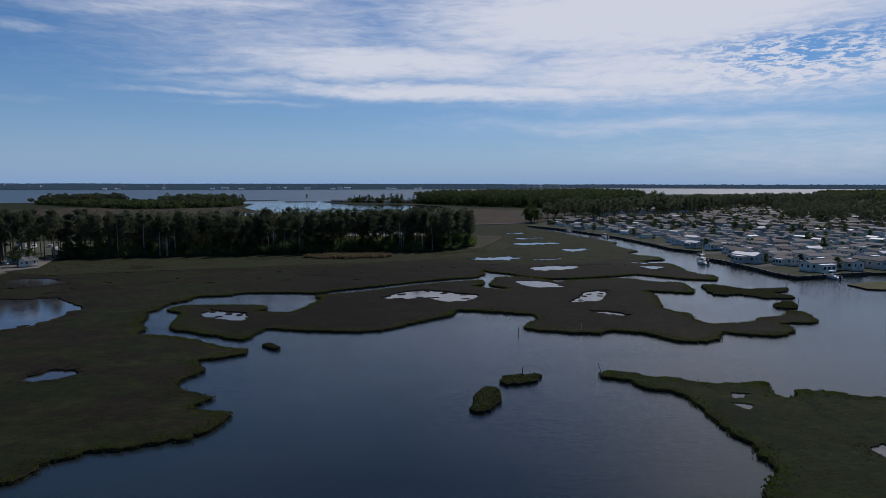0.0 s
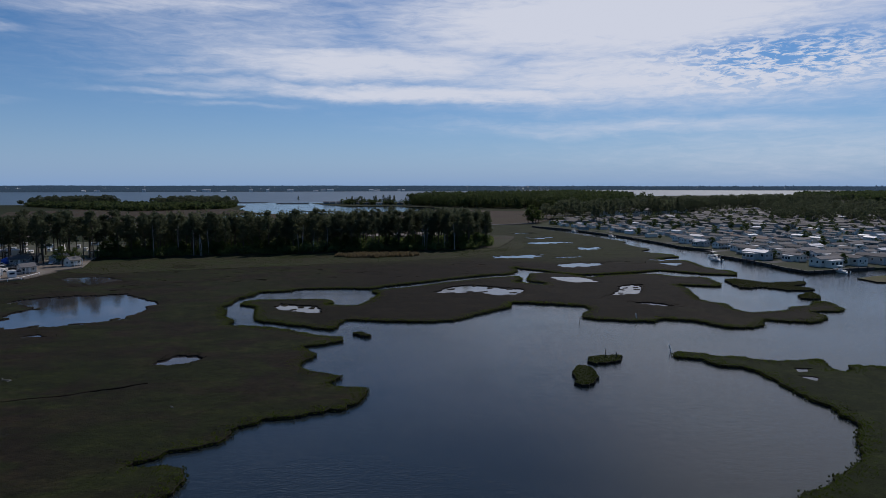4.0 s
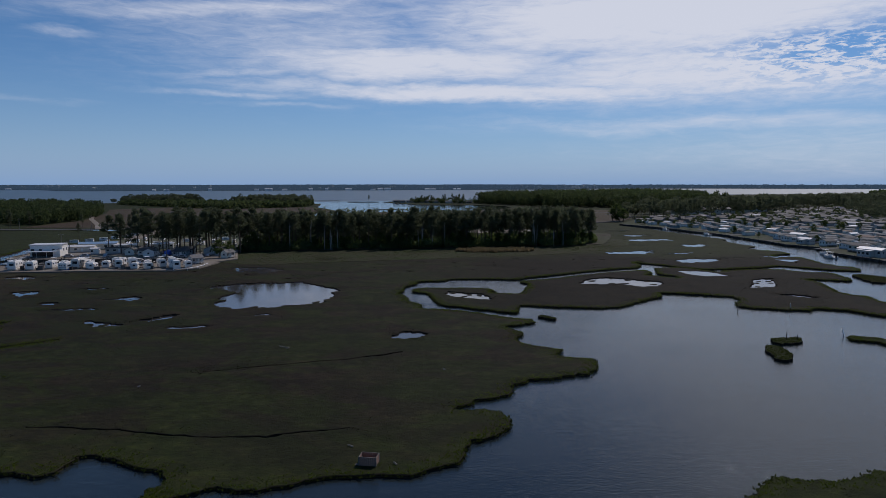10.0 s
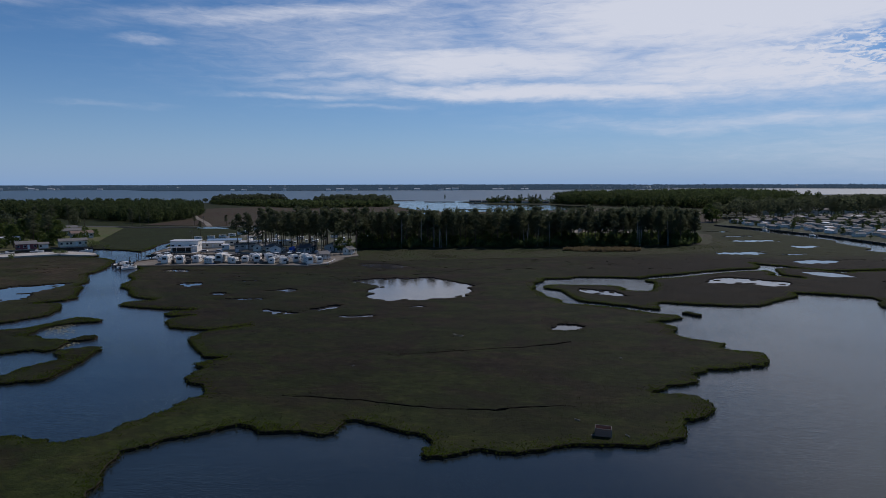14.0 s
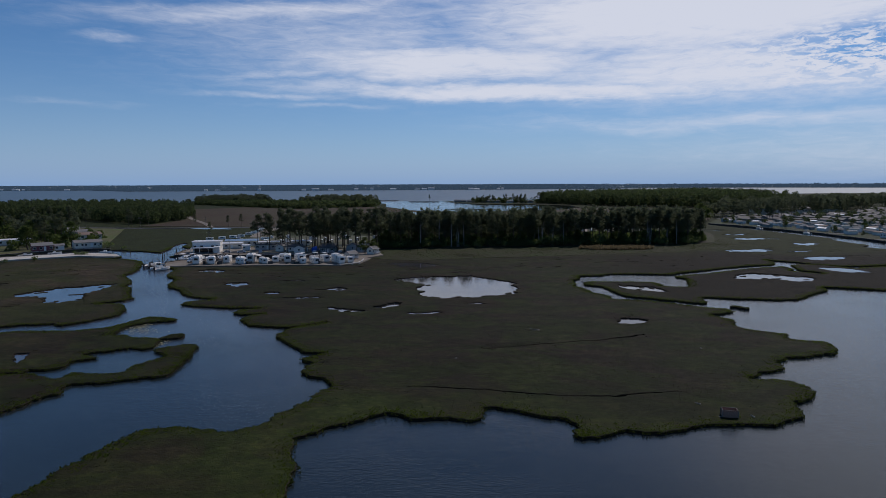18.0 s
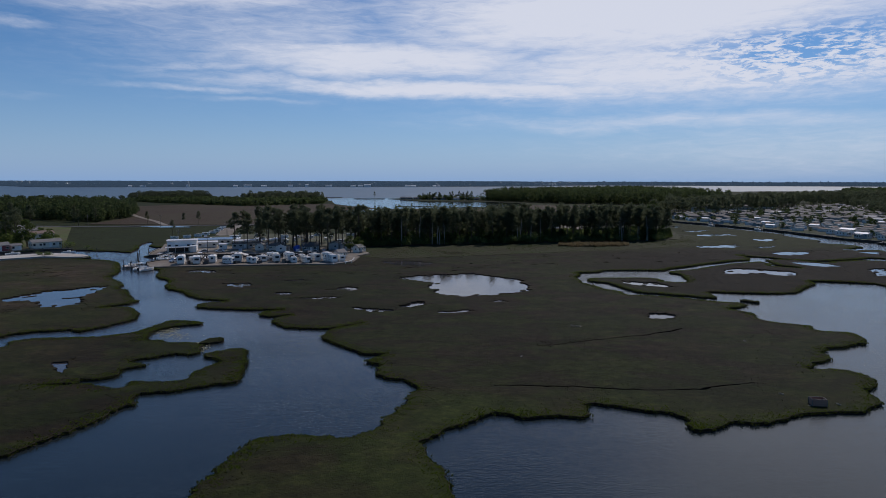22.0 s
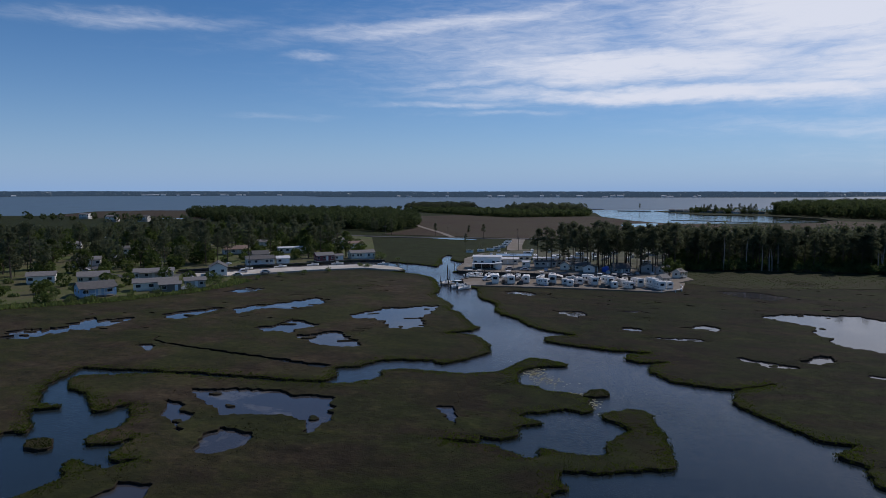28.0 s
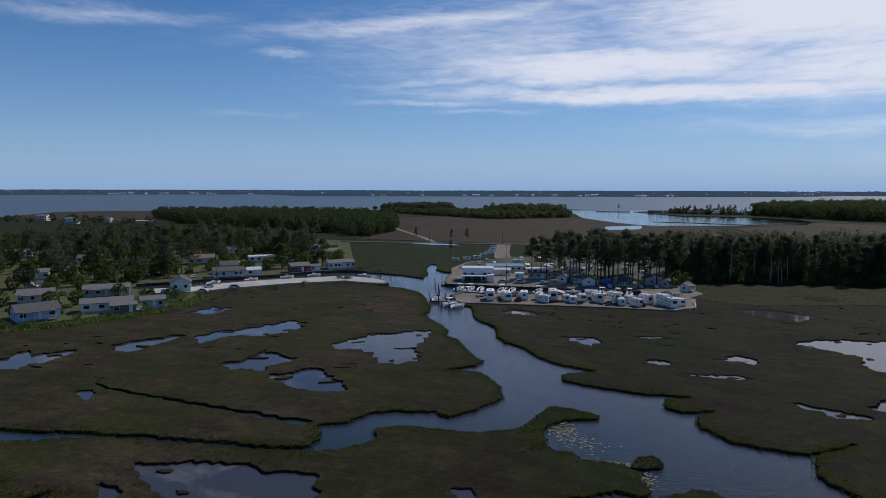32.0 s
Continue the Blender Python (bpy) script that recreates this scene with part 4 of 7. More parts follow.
def limb(bm, a, b, r0, r1, sides=6):
    a, b = Vector(a), Vector(b)
    q = (b - a).to_track_quat("Z", "Y")
    rings = []
    for p, r in ((a, r0), (b, r1)):
        rings.append([bm.verts.new(p + q @ Vector((r * math.cos(k * math.tau / sides), r * math.sin(k * math.tau / sides), 0))) for k in range(sides)])
    for k in range(sides):
        bm.faces.new((rings[0][k], rings[0][(k + 1) % sides], rings[1][(k + 1) % sides], rings[1][k]))
    bm.faces.new(rings[1])


def bm_mesh(name, bm, mat):
    me = bpy.data.meshes.new(name)
    bm.to_mesh(me)
    bm.free()
    me.materials.append(mat)
    return me


def sprays(rnd, centre, radius, count, size, flat=0.6):
    """A clump of small leaf or needle sprays about a point: three-cornered blades of random lie."""
    vs = []
    for _ in range(count):
        d = Vector((rnd.gauss(0, 1), rnd.gauss(0, 1), rnd.gauss(0, 1) * flat)).normalized()
        c = Vector(centre) + Vector((d.x, d.y, d.z * flat)) * radius * rnd.uniform(0.35, 1.0) ** 0.6
        u = Vector((rnd.uniform(-1, 1), rnd.uniform(-1, 1), rnd.uniform(-0.5, 0.7))).normalized() * size * rnd.uniform(0.7, 1.4)
        w = u.cross(Vector((rnd.uniform(-1, 1), rnd.uniform(-1, 1), rnd.uniform(-1, 1)))).normalized() * size * rnd.uniform(0.4, 0.7)
        vs += [c - u * 0.5 - w * 0.5, c - u * 0.4 + w * 0.6, c + u * 0.6]
    return vs


def blades_mesh(name, vs, mat):
    me = bpy.data.meshes.new(name)
    me.from_pydata([tuple(v) for v in vs], [], [(i, i + 1, i + 2) for i in range(0, len(vs), 3)])
    me.materials.append(mat)
    return me


def pine_meshes(seed, height=17.0, start=0.5, clumps=24, spread=2.6):
    rnd = random.Random(seed)
    bm, leaf = bmesh.new(), []
    lean = Vector((rnd.uniform(-0.5, 0.5), rnd.uniform(-0.5, 0.5), 0))
    pts = [lean * (k / 4) ** 1.5 + Vector((0, 0, height * 0.96 * k / 4)) for k in range(5)]
    rad = [0.24, 0.2, 0.16, 0.11, 0.04]
    for k in range(4):
        limb(bm, pts[k], pts[k + 1], rad[k], rad[k + 1])
    for i in range(clumps):
        f = start + (1 - start) * (i + rnd.random()) / clumps
        base = lean * f ** 1.5 + Vector((0, 0, height * 0.96 * f))
        ang = rnd.uniform(0, math.tau)
        taper = 1.0 - ((f - start) / (1 - start)) ** 2 * 0.72
        reach = spread * taper * rnd.uniform(0.35, 1.05)
        tip = base + Vector((math.cos(ang) * reach, math.sin(ang) * reach, rnd.uniform(-0.2, 0.9)))
        limb(bm, base - Vector((0, 0, 0.3)), tip, 0.06, 0.02, 4)
        leaf += sprays(rnd, tip, rnd.uniform(0.9, 1.6), 48, 0.58)
    leaf += sprays(rnd, lean + Vector((0, 0, height * 0.97)), 0.9, 26, 0.55, 1.0)
    return bm_mesh("trunk", bm, BARK), blades_mesh("crown", leaf, NEEDLES)


def broadleaf_meshes(seed, height=9.0, spread=3.6, clumps=46):
    rnd = random.Random(seed)
    bm, leaf = bmesh.new(), []
    fork = Vector((rnd.uniform(-0.3, 0.3), rnd.uniform(-0.3, 0.3), height * 0.3))
    limb(bm, (0, 0, 0), fork, 0.26, 0.19)
    for i in range(7):
        ang = i * math.tau / 7 + rnd.uniform(-0.4, 0.4)
        tip = fork + Vector((math.cos(ang) * spread * rnd.uniform(0.3, 0.75), math.sin(ang) * spread * rnd.uniform(0.3, 0.75), height * rnd.uniform(0.25, 0.55)))
        limb(bm, fork, tip, 0.11, 0.03, 5)
    for i in range(clumps):
        ang, h = rnd.uniform(0, math.tau), rnd.random()
        r = spread * math.sqrt(max(0.05, 1 - (2 * h - 0.85) ** 2)) * rnd.uniform(0.35, 0.95)
        c = Vector((math.cos(ang) * r, math.sin(ang) * r, height * (0.26 + 0.68 * h)))
        leaf += sprays(rnd, c, rnd.uniform(0.8, 1.35), 28, 0.6, 0.8)
    return bm_mesh("trunk", bm, BARK), blades_mesh("crown", leaf, LEAVES)


def shrub_mesh(seed, h=1.6):
    rnd = random.Random(seed)
    bm, leaf = bmesh.new(), []
    for i in range(5):
        tip = Vector((rnd.uniform(-1, 1) * h * 0.6, rnd.uniform(-1, 1) * h * 0.6, h * rnd.uniform(0.4, 0.85)))
        limb(bm, (0, 0, -0.1), tip, 0.05, 0.02, 4)
        leaf += sprays(rnd, tip, h * 0.42, 36, 0.3, 0.8)
    leaf += sprays(rnd, (0, 0, h * 0.45), h * 0.6, 50, 0.3, 0.7)
    return bm_mesh("stems", bm, BARK), blades_mesh("foliage", leaf, SHRUB)


PINES = [pine_meshes(s, 17.0 + (s % 3) * 0.8, 0.40 + 0.06 * (s % 4), 27 + s % 5, 2.4 + 0.3 * (s % 4)) for s in range(6)]
OAKS = [broadleaf_meshes(20 + s, 8.5 + s % 3, 3.2 + 0.35 * (s % 3)) for s in range(4)]
SHRUBS = [shrub_mesh(40 + s, 1.5 + 0.4 * s) for s in range(3)]


def plant(name, pair, x, y, z, s, turn, label, category, group):
    e = new(name)
    e.matrix_world = Matrix.LocRotScale((x, y, z), Euler((0, 0, turn)), (s * rng.uniform(0.92, 1.1), s * rng.uniform(0.92, 1.1), s))
    for k, me in zip(("trunk", "crown") if name != "shrub" else ("stems", "foliage"), pair):
        ob = new(k, me)
        ob.parent = e
    return tagged(e, label, category, group)


def pine(x, y, s=1.0, group="pines of the wood", z=0.4):
    return plant("pine_tree", rng.choice(PINES), x, y, z, s, rng.uniform(0, 6.28), "tall dark pine with a bare trunk and ragged crown", "tree", group)


def oak(x, y, s=1.0, group="trees among the houses", z=0.4):
    return plant("broadleaf_tree", rng.choice(OAKS), x, y, z, s, rng.uniform(0, 6.28), "leafy green tree with a rounded uneven crown", "tree", group)


def shrub(x, y, s=1.0, group="shrubs at the wood edge", z=0.4):
    return plant("shrub", rng.choice(SHRUBS), x, y, z, s, rng.uniform(0, 6.28), "low dense green shrub", "shrub", group)


def scatter(poly, spacing, seed):
    """Points of a loose grid in a polygon."""
    r = np.random.RandomState(seed)
    p = np.asarray(poly, float)
    gx, gy = np.meshgrid(np.arange(p[:, 0].min(), p[:, 0].max(), spacing), np.arange(p[:, 1].min(), p[:, 1].max(), spacing))
    g = np.stack([gx.ravel(), gy.ravel()], 1) + r.uniform(-0.46, 0.46, (gx.size, 2)) * spacing
    return g[inside(poly, g)]


def far_wood(name, points, height, width, mat, label, seed, blades=44, trunks=False, low=0.24):
    """Far woods: every crown a ragged clump of sprays, all in one mesh."""
    r = np.random.RandomState(seed)
    n = len(points)
    h = height * r.uniform(0.60, 1.16, n)
    d = r.normal(size=(n, blades, 3))
    d /= np.linalg.norm(d, axis=2, keepdims=True)
    rad = r.uniform(0.5, 1.0, (n, blades, 1)) ** 0.5
    c = d * rad * np.array([width, width, 1.0])
    c[:, :, 2] = ((1 + low) / 2 + (1 - low) / 2 * d[:, :, 2] * rad[:, :, 0]) * h[:, None]
    c[:, :, 0] += points[:, None, 0]
    c[:, :, 1] += points[:, None, 1]
    u, w = r.normal(size=(n, blades, 3)), r.normal(size=(n, blades, 3))
    u /= np.linalg.norm(u, axis=2, keepdims=True)
    w = np.cross(u, w)
    w /= np.linalg.norm(w, axis=2, keepdims=True)
    s = (width * 0.55 * math.sqrt(44 / blades)) * r.uniform(0.7, 1.3, (n, blades, 1))
    tri = np.stack([c - u * s * 0.6 - w * s * 0.5, c - u * s * 0.5 + w * s * 0.6, c + u * s * 0.8], 2)
    tri[..., 2] = np.maximum(tri[..., 2], 0.3)
    v = tri.reshape(-1, 3)
    if trunks:
        t = np.zeros((n, 2, 3, 3))
        for k, (ox, oy) in enumerate(((0.2, 0.0), (0.0, 0.2))):
            t[:, k, 0] = np.stack([points[:, 0] - ox, points[:, 1] - oy, np.full(n, 0.2)], 1)
            t[:, k, 1] = np.stack([points[:, 0] + ox, points[:, 1] + oy, np.full(n, 0.2)], 1)
            t[:, k, 2] = np.stack([points[:, 0], points[:, 1], h * 0.85], 1)
        v = np.concatenate([v, t.reshape(-1, 3)])
    ob = fast_mesh(name, v, np.arange(len(v)), mat)
    return tagged(ob, label, kind="stuff")


# the pine wood behind the marsh: its front rows tree by tree, the rest as one mass
WOOD = [(-150, 207), (-119, 213), (-87, 219), (-55, 225), (-10, 233), (7, 243), (8, 262), (6, 295), (-10, 303), (-80, 292), (-150, 268)]
spots = scatter(WOOD, 4.3, 3)
front = np.interp(spots[:, 0], [p[0] for p in WOOD[:6]], [p[1] for p in WOOD[:6]])
order = np.argsort(spots[:, 1] - front - 22 * (spots[:, 0] > 4))
for x, y in spots[order[:150]]:
    pine(x, y, rng.uniform(0.76, 0.98))
rest = spots[order[150:]]
far_wood("pine_wood", rest[rest[:, 0] < -55], 15.2, 2.4, NEEDLES, "dark inner mass of the pine wood", 5, 150, True, 0.08)
far_wood("pine_wood", rest[rest[:, 0] >= -55][::2], 15.2, 2.6, NEEDLES, "open stand of pines with light between the trunks", 6, 120, True, 0.46)
for i in range(120):
    x = rng.uniform(-150, 6)
    y = float(np.interp(x, [p[0] for p in WOOD[:6]], [p[1] for p in WOOD[:6]])) + rng.uniform(-3, 2)
    shrub(x, y, rng.uniform(0.8, 2.4))
for i in range(50):
    x = rng.uniform(-148, 4)
    y = float(np.interp(x, [p[0] for p in WOOD[:6]], [p[1] for p in WOOD[:6]])) + rng.uniform(0, 5)
    oak(x, y, rng.uniform(0.45, 0.8), "saplings at the wood edge")
for i in range(16):
    x = rng.uniform(-146, 4)
    y = float(np.interp(x, [p[0] for p in WOOD[:6]], [p[1] for p in WOOD[:6]])) + rng.uniform(-2, 1)
    bm = bmesh.new()
    h = rng.uniform(8, 13)
    mid = (rng.uniform(-0.3, 0.3), rng.uniform(-0.3, 0.3), h * 0.55)
    limb(bm, (0, 0, -0.3), mid, 0.2, 0.15)
    limb(bm, mid, (mid[0] + rng.uniform(-0.5, 0.5), mid[1], h), 0.15, 0.04)
    for k in range(3):
        z0 = h * rng.uniform(0.5, 0.85)
        limb(bm, (mid[0], mid[1], z0), (mid[0] + rng.uniform(-1.2, 1.2), mid[1] + rng.uniform(-1.2, 1.2), z0 + 0.8), 0.06, 0.02, 4)
    e = bm_mesh("dead_tree", bm, SNAG)
    ob = new("dead_tree", e)
    ob.location = (x, y, 0.4)
    tagged(ob, "bleached leafless dead pine trunk", "dead tree", "snags at the wood edge")

thicket = spots[order[:420]]
thicket = np.concatenate([thicket, thicket + np.array([1.9, 1.3])])
far_wood("undergrowth", thicket, 3.6, 1.7, SHRUB, "green undergrowth beneath the pines", 7, 60, False, 0.0)

# pines of the trailer park
for x, y in ((-199, 196), (-196, 199), (-193, 195), (-190, 201), (-187, 190), (-183, 188), (-181, 193), (-178, 190), (-176, 197), (-173, 192), (-171, 187), (-169, 195),
             (-167, 190), (-165, 199), (-162, 192), (-160, 188), (-158, 196), (-156, 201), (-154, 192), (-181, 204), (-176, 208), (-170, 206), (-164, 209),
             (-158, 211), (-172, 197), (-168, 202), (-163, 196), (-161, 203), (-155, 197), (-152, 199), (-172, 211), (-179, 199), (-184, 197), (-189, 207), (-153, 210), (-166, 214), (-174, 203), (-185, 212), (-192, 214), (-174, 217), (-166, 220), (-152, 205), (-150, 214), (-147, 199), (-180, 224), (-160, 226), (-150, 226)):
    pine(x + rng.uniform(-1, 1), y + rng.uniform(-1, 1), rng.uniform(0.8, 1.02), "pines of the trailer park", 0.6)
oak(-149, 181, 0.75, "trees of the trailer park", 0.6)
oak(-146, 184, 0.6, "trees of the trailer park", 0.6)

# woods further off
BLOCK = [(-585, 470), (-511, 446), (-440, 425), (-365, 380), (-340, 362), (-340, 420), (-389, 535), (-480, 650), (-620, 640), (-700, 560)]
far_wood("far_wood", scatter(BLOCK, 7.5, 11), 12.4, 4.0, FARWOOD, "green mixed wood beyond the road", 11, 220, True, 0.06)
BELT = [(-530, 820), (-400, 712), (-320, 655), (-245, 725), (-250, 800), (-330, 790), (-420, 835)]
far_wood("far_wood", scatter(BELT, 8, 12), 7.5, 4.0, FARWOOD, "low green thicket beside the bay", 12, 90, True, 0.05)
for k, ring in enumerate(([(-545, 835), (-530, 880), (-470, 905), (-425, 870), (-430, 835), (-490, 820)], [(-385, 850), (-360, 885), (-300, 885), (-258, 845), (-262, 790), (-330, 800)])):
    far_wood("far_wood", scatter(ring, 8.5, 17 + k), 13.2, 4.2, NEEDLES, "grove of tall flat-topped pines by the bay", 17 + k, 240, True, 0.42 - 0.2 * k)
EAST = [(-30, 850), (15, 790), (60, 728), (110, 700), (190, 650), (270, 720), (300, 900), (340, 1150), (330, 1300), (150, 1110), (0, 960)]
far_wood("far_wood", scatter(EAST, 8.5, 13), 18.0, 4.8, FARWOOD, "wide mixed wood east of the inlet", 13, 210, True, 0.06)
WESTW = [(-1150, 330), (-930, 480), (-820, 420), (-780, 300), (-860, 160), (-1100, 160)]
far_wood("far_wood", scatter(WESTW, 10, 14), 12, 4.8, FARWOOD, "mixed wood west of the houses", 14, 90, True, 0.06)
PARKN = [(83, 452), (144, 500), (200, 510), (315, 650), (480, 720), (620, 880), (560, 900), (380, 760), (250, 690), (130, 560), (80, 480)]
far_wood("far_wood", scatter(PARKN, 11, 15), 15, 4.6, NEEDLES, "dark pines behind the mobile homes", 15, 260, True, 0.36)
FAR_LOTS = [(250, 432), (264, 388), (305, 372), (560, 600), (560, 712), (430, 705), (330, 600)]
far_wood("far_wood", scatter(FAR_LOTS, 15.5, 19), 12.5, 3.6, NEEDLES, "dark pines standing among the far mobile homes", 19, 200, True, 0.3)
EAST2 = [(640, 700), (900, 700), (1500, 900), (2200, 1400), (2200, 2000), (1500, 1900), (1000, 1600), (800, 1200)]
far_wood("far_wood", scatter(EAST2, 19, 16), 11, 9, FARWOOD, "far dark wood behind the mobile home park", 16, 110)
shore = []
r = np.random.RandomState(21)
for (x0, y0), (x1, y1) in zip(FAR[:14], FAR[1:15]):
    d = math.hypot(x1 - x0, y1 - y0)
    k = int(d / 4.5)
    u = r.uniform(0, 1, k)
    back = r.uniform(6, 36, k)
    shore.append(np.stack([x0 + (x1 - x0) * u - (y1 - y0) / d * back * 1, y0 + (y1 - y0) * u + (x1 - x0) / d * back], 1))
DISTANCE, t, b = material("distance with haze glow")       # plain backdrop kilometres off across the bay, its haze put in as blue glow
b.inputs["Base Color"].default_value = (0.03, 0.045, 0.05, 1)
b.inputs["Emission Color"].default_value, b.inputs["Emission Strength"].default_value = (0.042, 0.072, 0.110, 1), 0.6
far_wood("backdrop", np.concatenate(shore), 22, 10, DISTANCE, "low wooded line across the bay, faintly glowing for haze", 22, 34, False, 0.0)
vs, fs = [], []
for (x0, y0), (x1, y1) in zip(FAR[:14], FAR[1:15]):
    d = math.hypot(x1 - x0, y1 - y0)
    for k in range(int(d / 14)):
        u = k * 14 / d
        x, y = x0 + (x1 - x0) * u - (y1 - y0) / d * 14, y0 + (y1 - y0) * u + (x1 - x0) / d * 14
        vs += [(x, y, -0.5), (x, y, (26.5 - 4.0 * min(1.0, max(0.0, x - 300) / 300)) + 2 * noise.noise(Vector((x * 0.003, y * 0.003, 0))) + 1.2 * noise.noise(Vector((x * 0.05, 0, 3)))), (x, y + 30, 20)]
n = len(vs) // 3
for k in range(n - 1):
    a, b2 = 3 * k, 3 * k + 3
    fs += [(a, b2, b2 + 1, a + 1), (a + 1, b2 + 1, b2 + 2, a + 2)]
tagged(mesh_object("backdrop", vs, fs, DISTANCE), "solid mass of the wooded far shore, faintly glowing for haze", kind="structure")


# ---- yards, roads and fields laid over the land ----
def bx(bm, x0, y0, z0, x1, y1, z1):
    v = [bm.verts.new(p) for p in ((x0, y0, z0), (x1, y0, z0), (x1, y1, z0), (x0, y1, z0), (x0, y0, z1), (x1, y0, z1), (x1, y1, z1), (x0, y1, z1))]
    for f in ((3, 2, 1, 0), (4, 5, 6, 7), (0, 1, 5, 4), (1, 2, 6, 5), (2, 3, 7, 6), (3, 0, 4, 7)):
        bm.faces.new([v[i] for i in f])
    return bm


def box_mesh(*dims):
    bm = bmesh.new()
    for d in dims:
        bx(bm, *d)
    return bm


UP_EDGE = ragged([(-146, 172), (-128, 163), (-108, 170), (-80, 178), (-52, 187), (-24, 196), (4, 214), (20, 240), (26, 262), (18, 270), (5, 236), (-50, 222), (-118, 210), (-150, 206)], 3, 0.2)
sheet("upland_ground", UP_EDGE, UPLAND, 0.455, "rough green grass before the wood")
sheet("forest_floor", ragged([(-153, 206), (-119, 211), (-87, 217), (-55, 223), (-10, 231), (9, 241), (18, 268), (26, 303), (0, 310), (-80, 297), (-152, 272)], 3, 0.2), LITTER, 0.59,
      "brown needle litter under the pines")
YARD_Z = 0.78
YARD = [(-224, 172), (-160, 176), (-158, 167), (-146, 168), (-141, 178), (-150, 205), (-151, 262), (-180, 276), (-222, 268), (-236, 240), (-236, 216), (-230, 197), (-228, 183)]
sheet("gravel_yard", YARD, GRAVEL, YARD_Z, "pale gravel and sand yard of the trailer park", 1.2)
sheet("park_lawn", ragged([(-232, 214), (-205, 208), (-180, 205), (-153, 203), (-152, 262), (-180, 274), (-221, 266), (-234, 240)], 3, 0.06), ground_material("thin grass and gravel", (0.085, 0.082, 0.058), (0.13, 0.122, 0.09), (0.18, 0.17, 0.135), (0.075, 0.082, 0.045), 0.06, 0.95, 0.04), YARD_Z + 0.012, "worn grass and gravel beneath the park pines", 0.05)
sheet("gravel_yard", [(-211, 139.5), (-204, 140.5), (-176, 144.5), (-151, 146), (-145, 152), (-144, 168), (-158, 167), (-214, 157), (-216, 150)], GRAVEL, YARD_Z,
      "narrow gravel spit with parked trailers", 1.2)
sheet("sand_patch", ragged([(-204, 186), (-186, 184), (-170, 186), (-172, 189), (-190, 190), (-204, 190)], 1.5, 0.3), ground_material("tan sand", (0.30, 0.23, 0.14), (0.38, 0.30, 0.19), (0.44, 0.36, 0.24), (0.36, 0.30, 0.2), 0.1, 0.95, 0.03), 0.80, "tan sand strip by the trailers")
sheet("causeway", [(-304, 139), (-299, 150), (-293, 158), (-285, 166), (-275, 174), (-268, 179.5), (-258, 178.5), (-250, 174.5), (-246, 170), (-247, 167.5), (-253, 167), (-262, 169),
                   (-268, 164), (-278, 156), (-284, 148.5), (-290, 141), (-297, 131), (-308, 124), (-316, 130)], SHELL, 0.95, "pale gravel causeway beside the canal", 1.3)
sheet("lawn", ragged([(-293, 129), (-288, 113), (-290, 99), (-300, 82), (-314, 68), (-335, 48), (-430, 36), (-500, 150), (-480, 270), (-390, 332), (-334, 322), (-286, 228), (-284, 204), (-276, 195.5),
                      (-284, 188), (-293, 176), (-300, 167), (-308, 160), (-317, 148), (-326, 138), (-320, 131), (-306, 134)], 4, 0.05), LAWN, 0.62, "patchy lawns of the waterside houses")
sheet("road", strip([(-480, 322), (-372, 333), (-329, 329), (-305, 332), (-269, 338), (-243, 341), (-205, 346), (-150, 352), (-90, 366), (20, 400), (60, 415)], 6.5), ASPHALT, 0.72, "straight two-lane asphalt road across the marsh")
sheet("track", strip([(-224, 262), (-231, 292), (-239, 336)], 8), GRAVEL, 0.79, "gravel drive into the trailer park")
sheet("track", strip([(-283, 338), (-305, 377), (-349, 446), (-418, 569), (-470, 660)], 3.6), GRAVEL, 0.70, "straight pale gravel track over the brown marsh")
sheet("track", strip([(-316, 128), (-330, 118), (-352, 122), (-380, 150), (-400, 210), (-385, 290), (-372, 331)], 5), ASPHALT, 0.68, "lane between the waterside houses")
sheet("meadow", ragged([(-340, 350), (-243, 346), (-150, 358), (-110, 372), (-100, 560), (-147, 572), (-190, 616), (-235, 715), (-320, 648), (-400, 703), (-440, 640), (-389, 540), (-345, 425)], 8, 0.06),
      MEADOW, 0.60, "wide reddish brown marsh meadow")
sheet("meadow", ragged([(1, 680), (54, 655), (119, 615), (85, 470), (60, 420), (20, 404), (-80, 380), (-85, 560), (-14, 636)], 8, 0.06), MEADOW, 0.60, "reddish brown marsh meadow by the inlet")
sheet("meadow", [(-860, 515), (-940, 660), (-908, 716), (-825, 745), (-776, 712), (-700, 650), (-610, 560), (-600, 480), (-720, 480)], MEADOW, 0.60, "brown marsh meadow on the bay shore")
sheet("tidal_pool", ragged([(-690, 500), (-660, 492), (-610, 498), (-580, 505), (-600, 512), (-650, 506)], 4, 0.2), POND, 0.66, "narrow tidal pool in the brown meadow", 0.05)
sheet("tidal_pool", ragged([(-192, 543), (-178, 560), (-162, 571), (-163, 518), (-187, 502)], 5, 0.1), POND, 0.66, "pale tidal pool at the meadow's end", 0.05)
sheet("sand_spit", ragged(strip([(-150, 657), (-118, 652), (-81, 633), (-43, 623), (-20, 622)], [1.5, 4, 5, 7, 9]), 4, 0.1), LITTER, 0.35, "thin dark spit across the inlet", 0.6)
sheet("tidal_pool", ragged([(-300, 330), (-280, 322), (-262, 324), (-270, 330), (-285, 333)], 3, 0.2), POND, 0.63, "shallow roadside pool", 0.05)
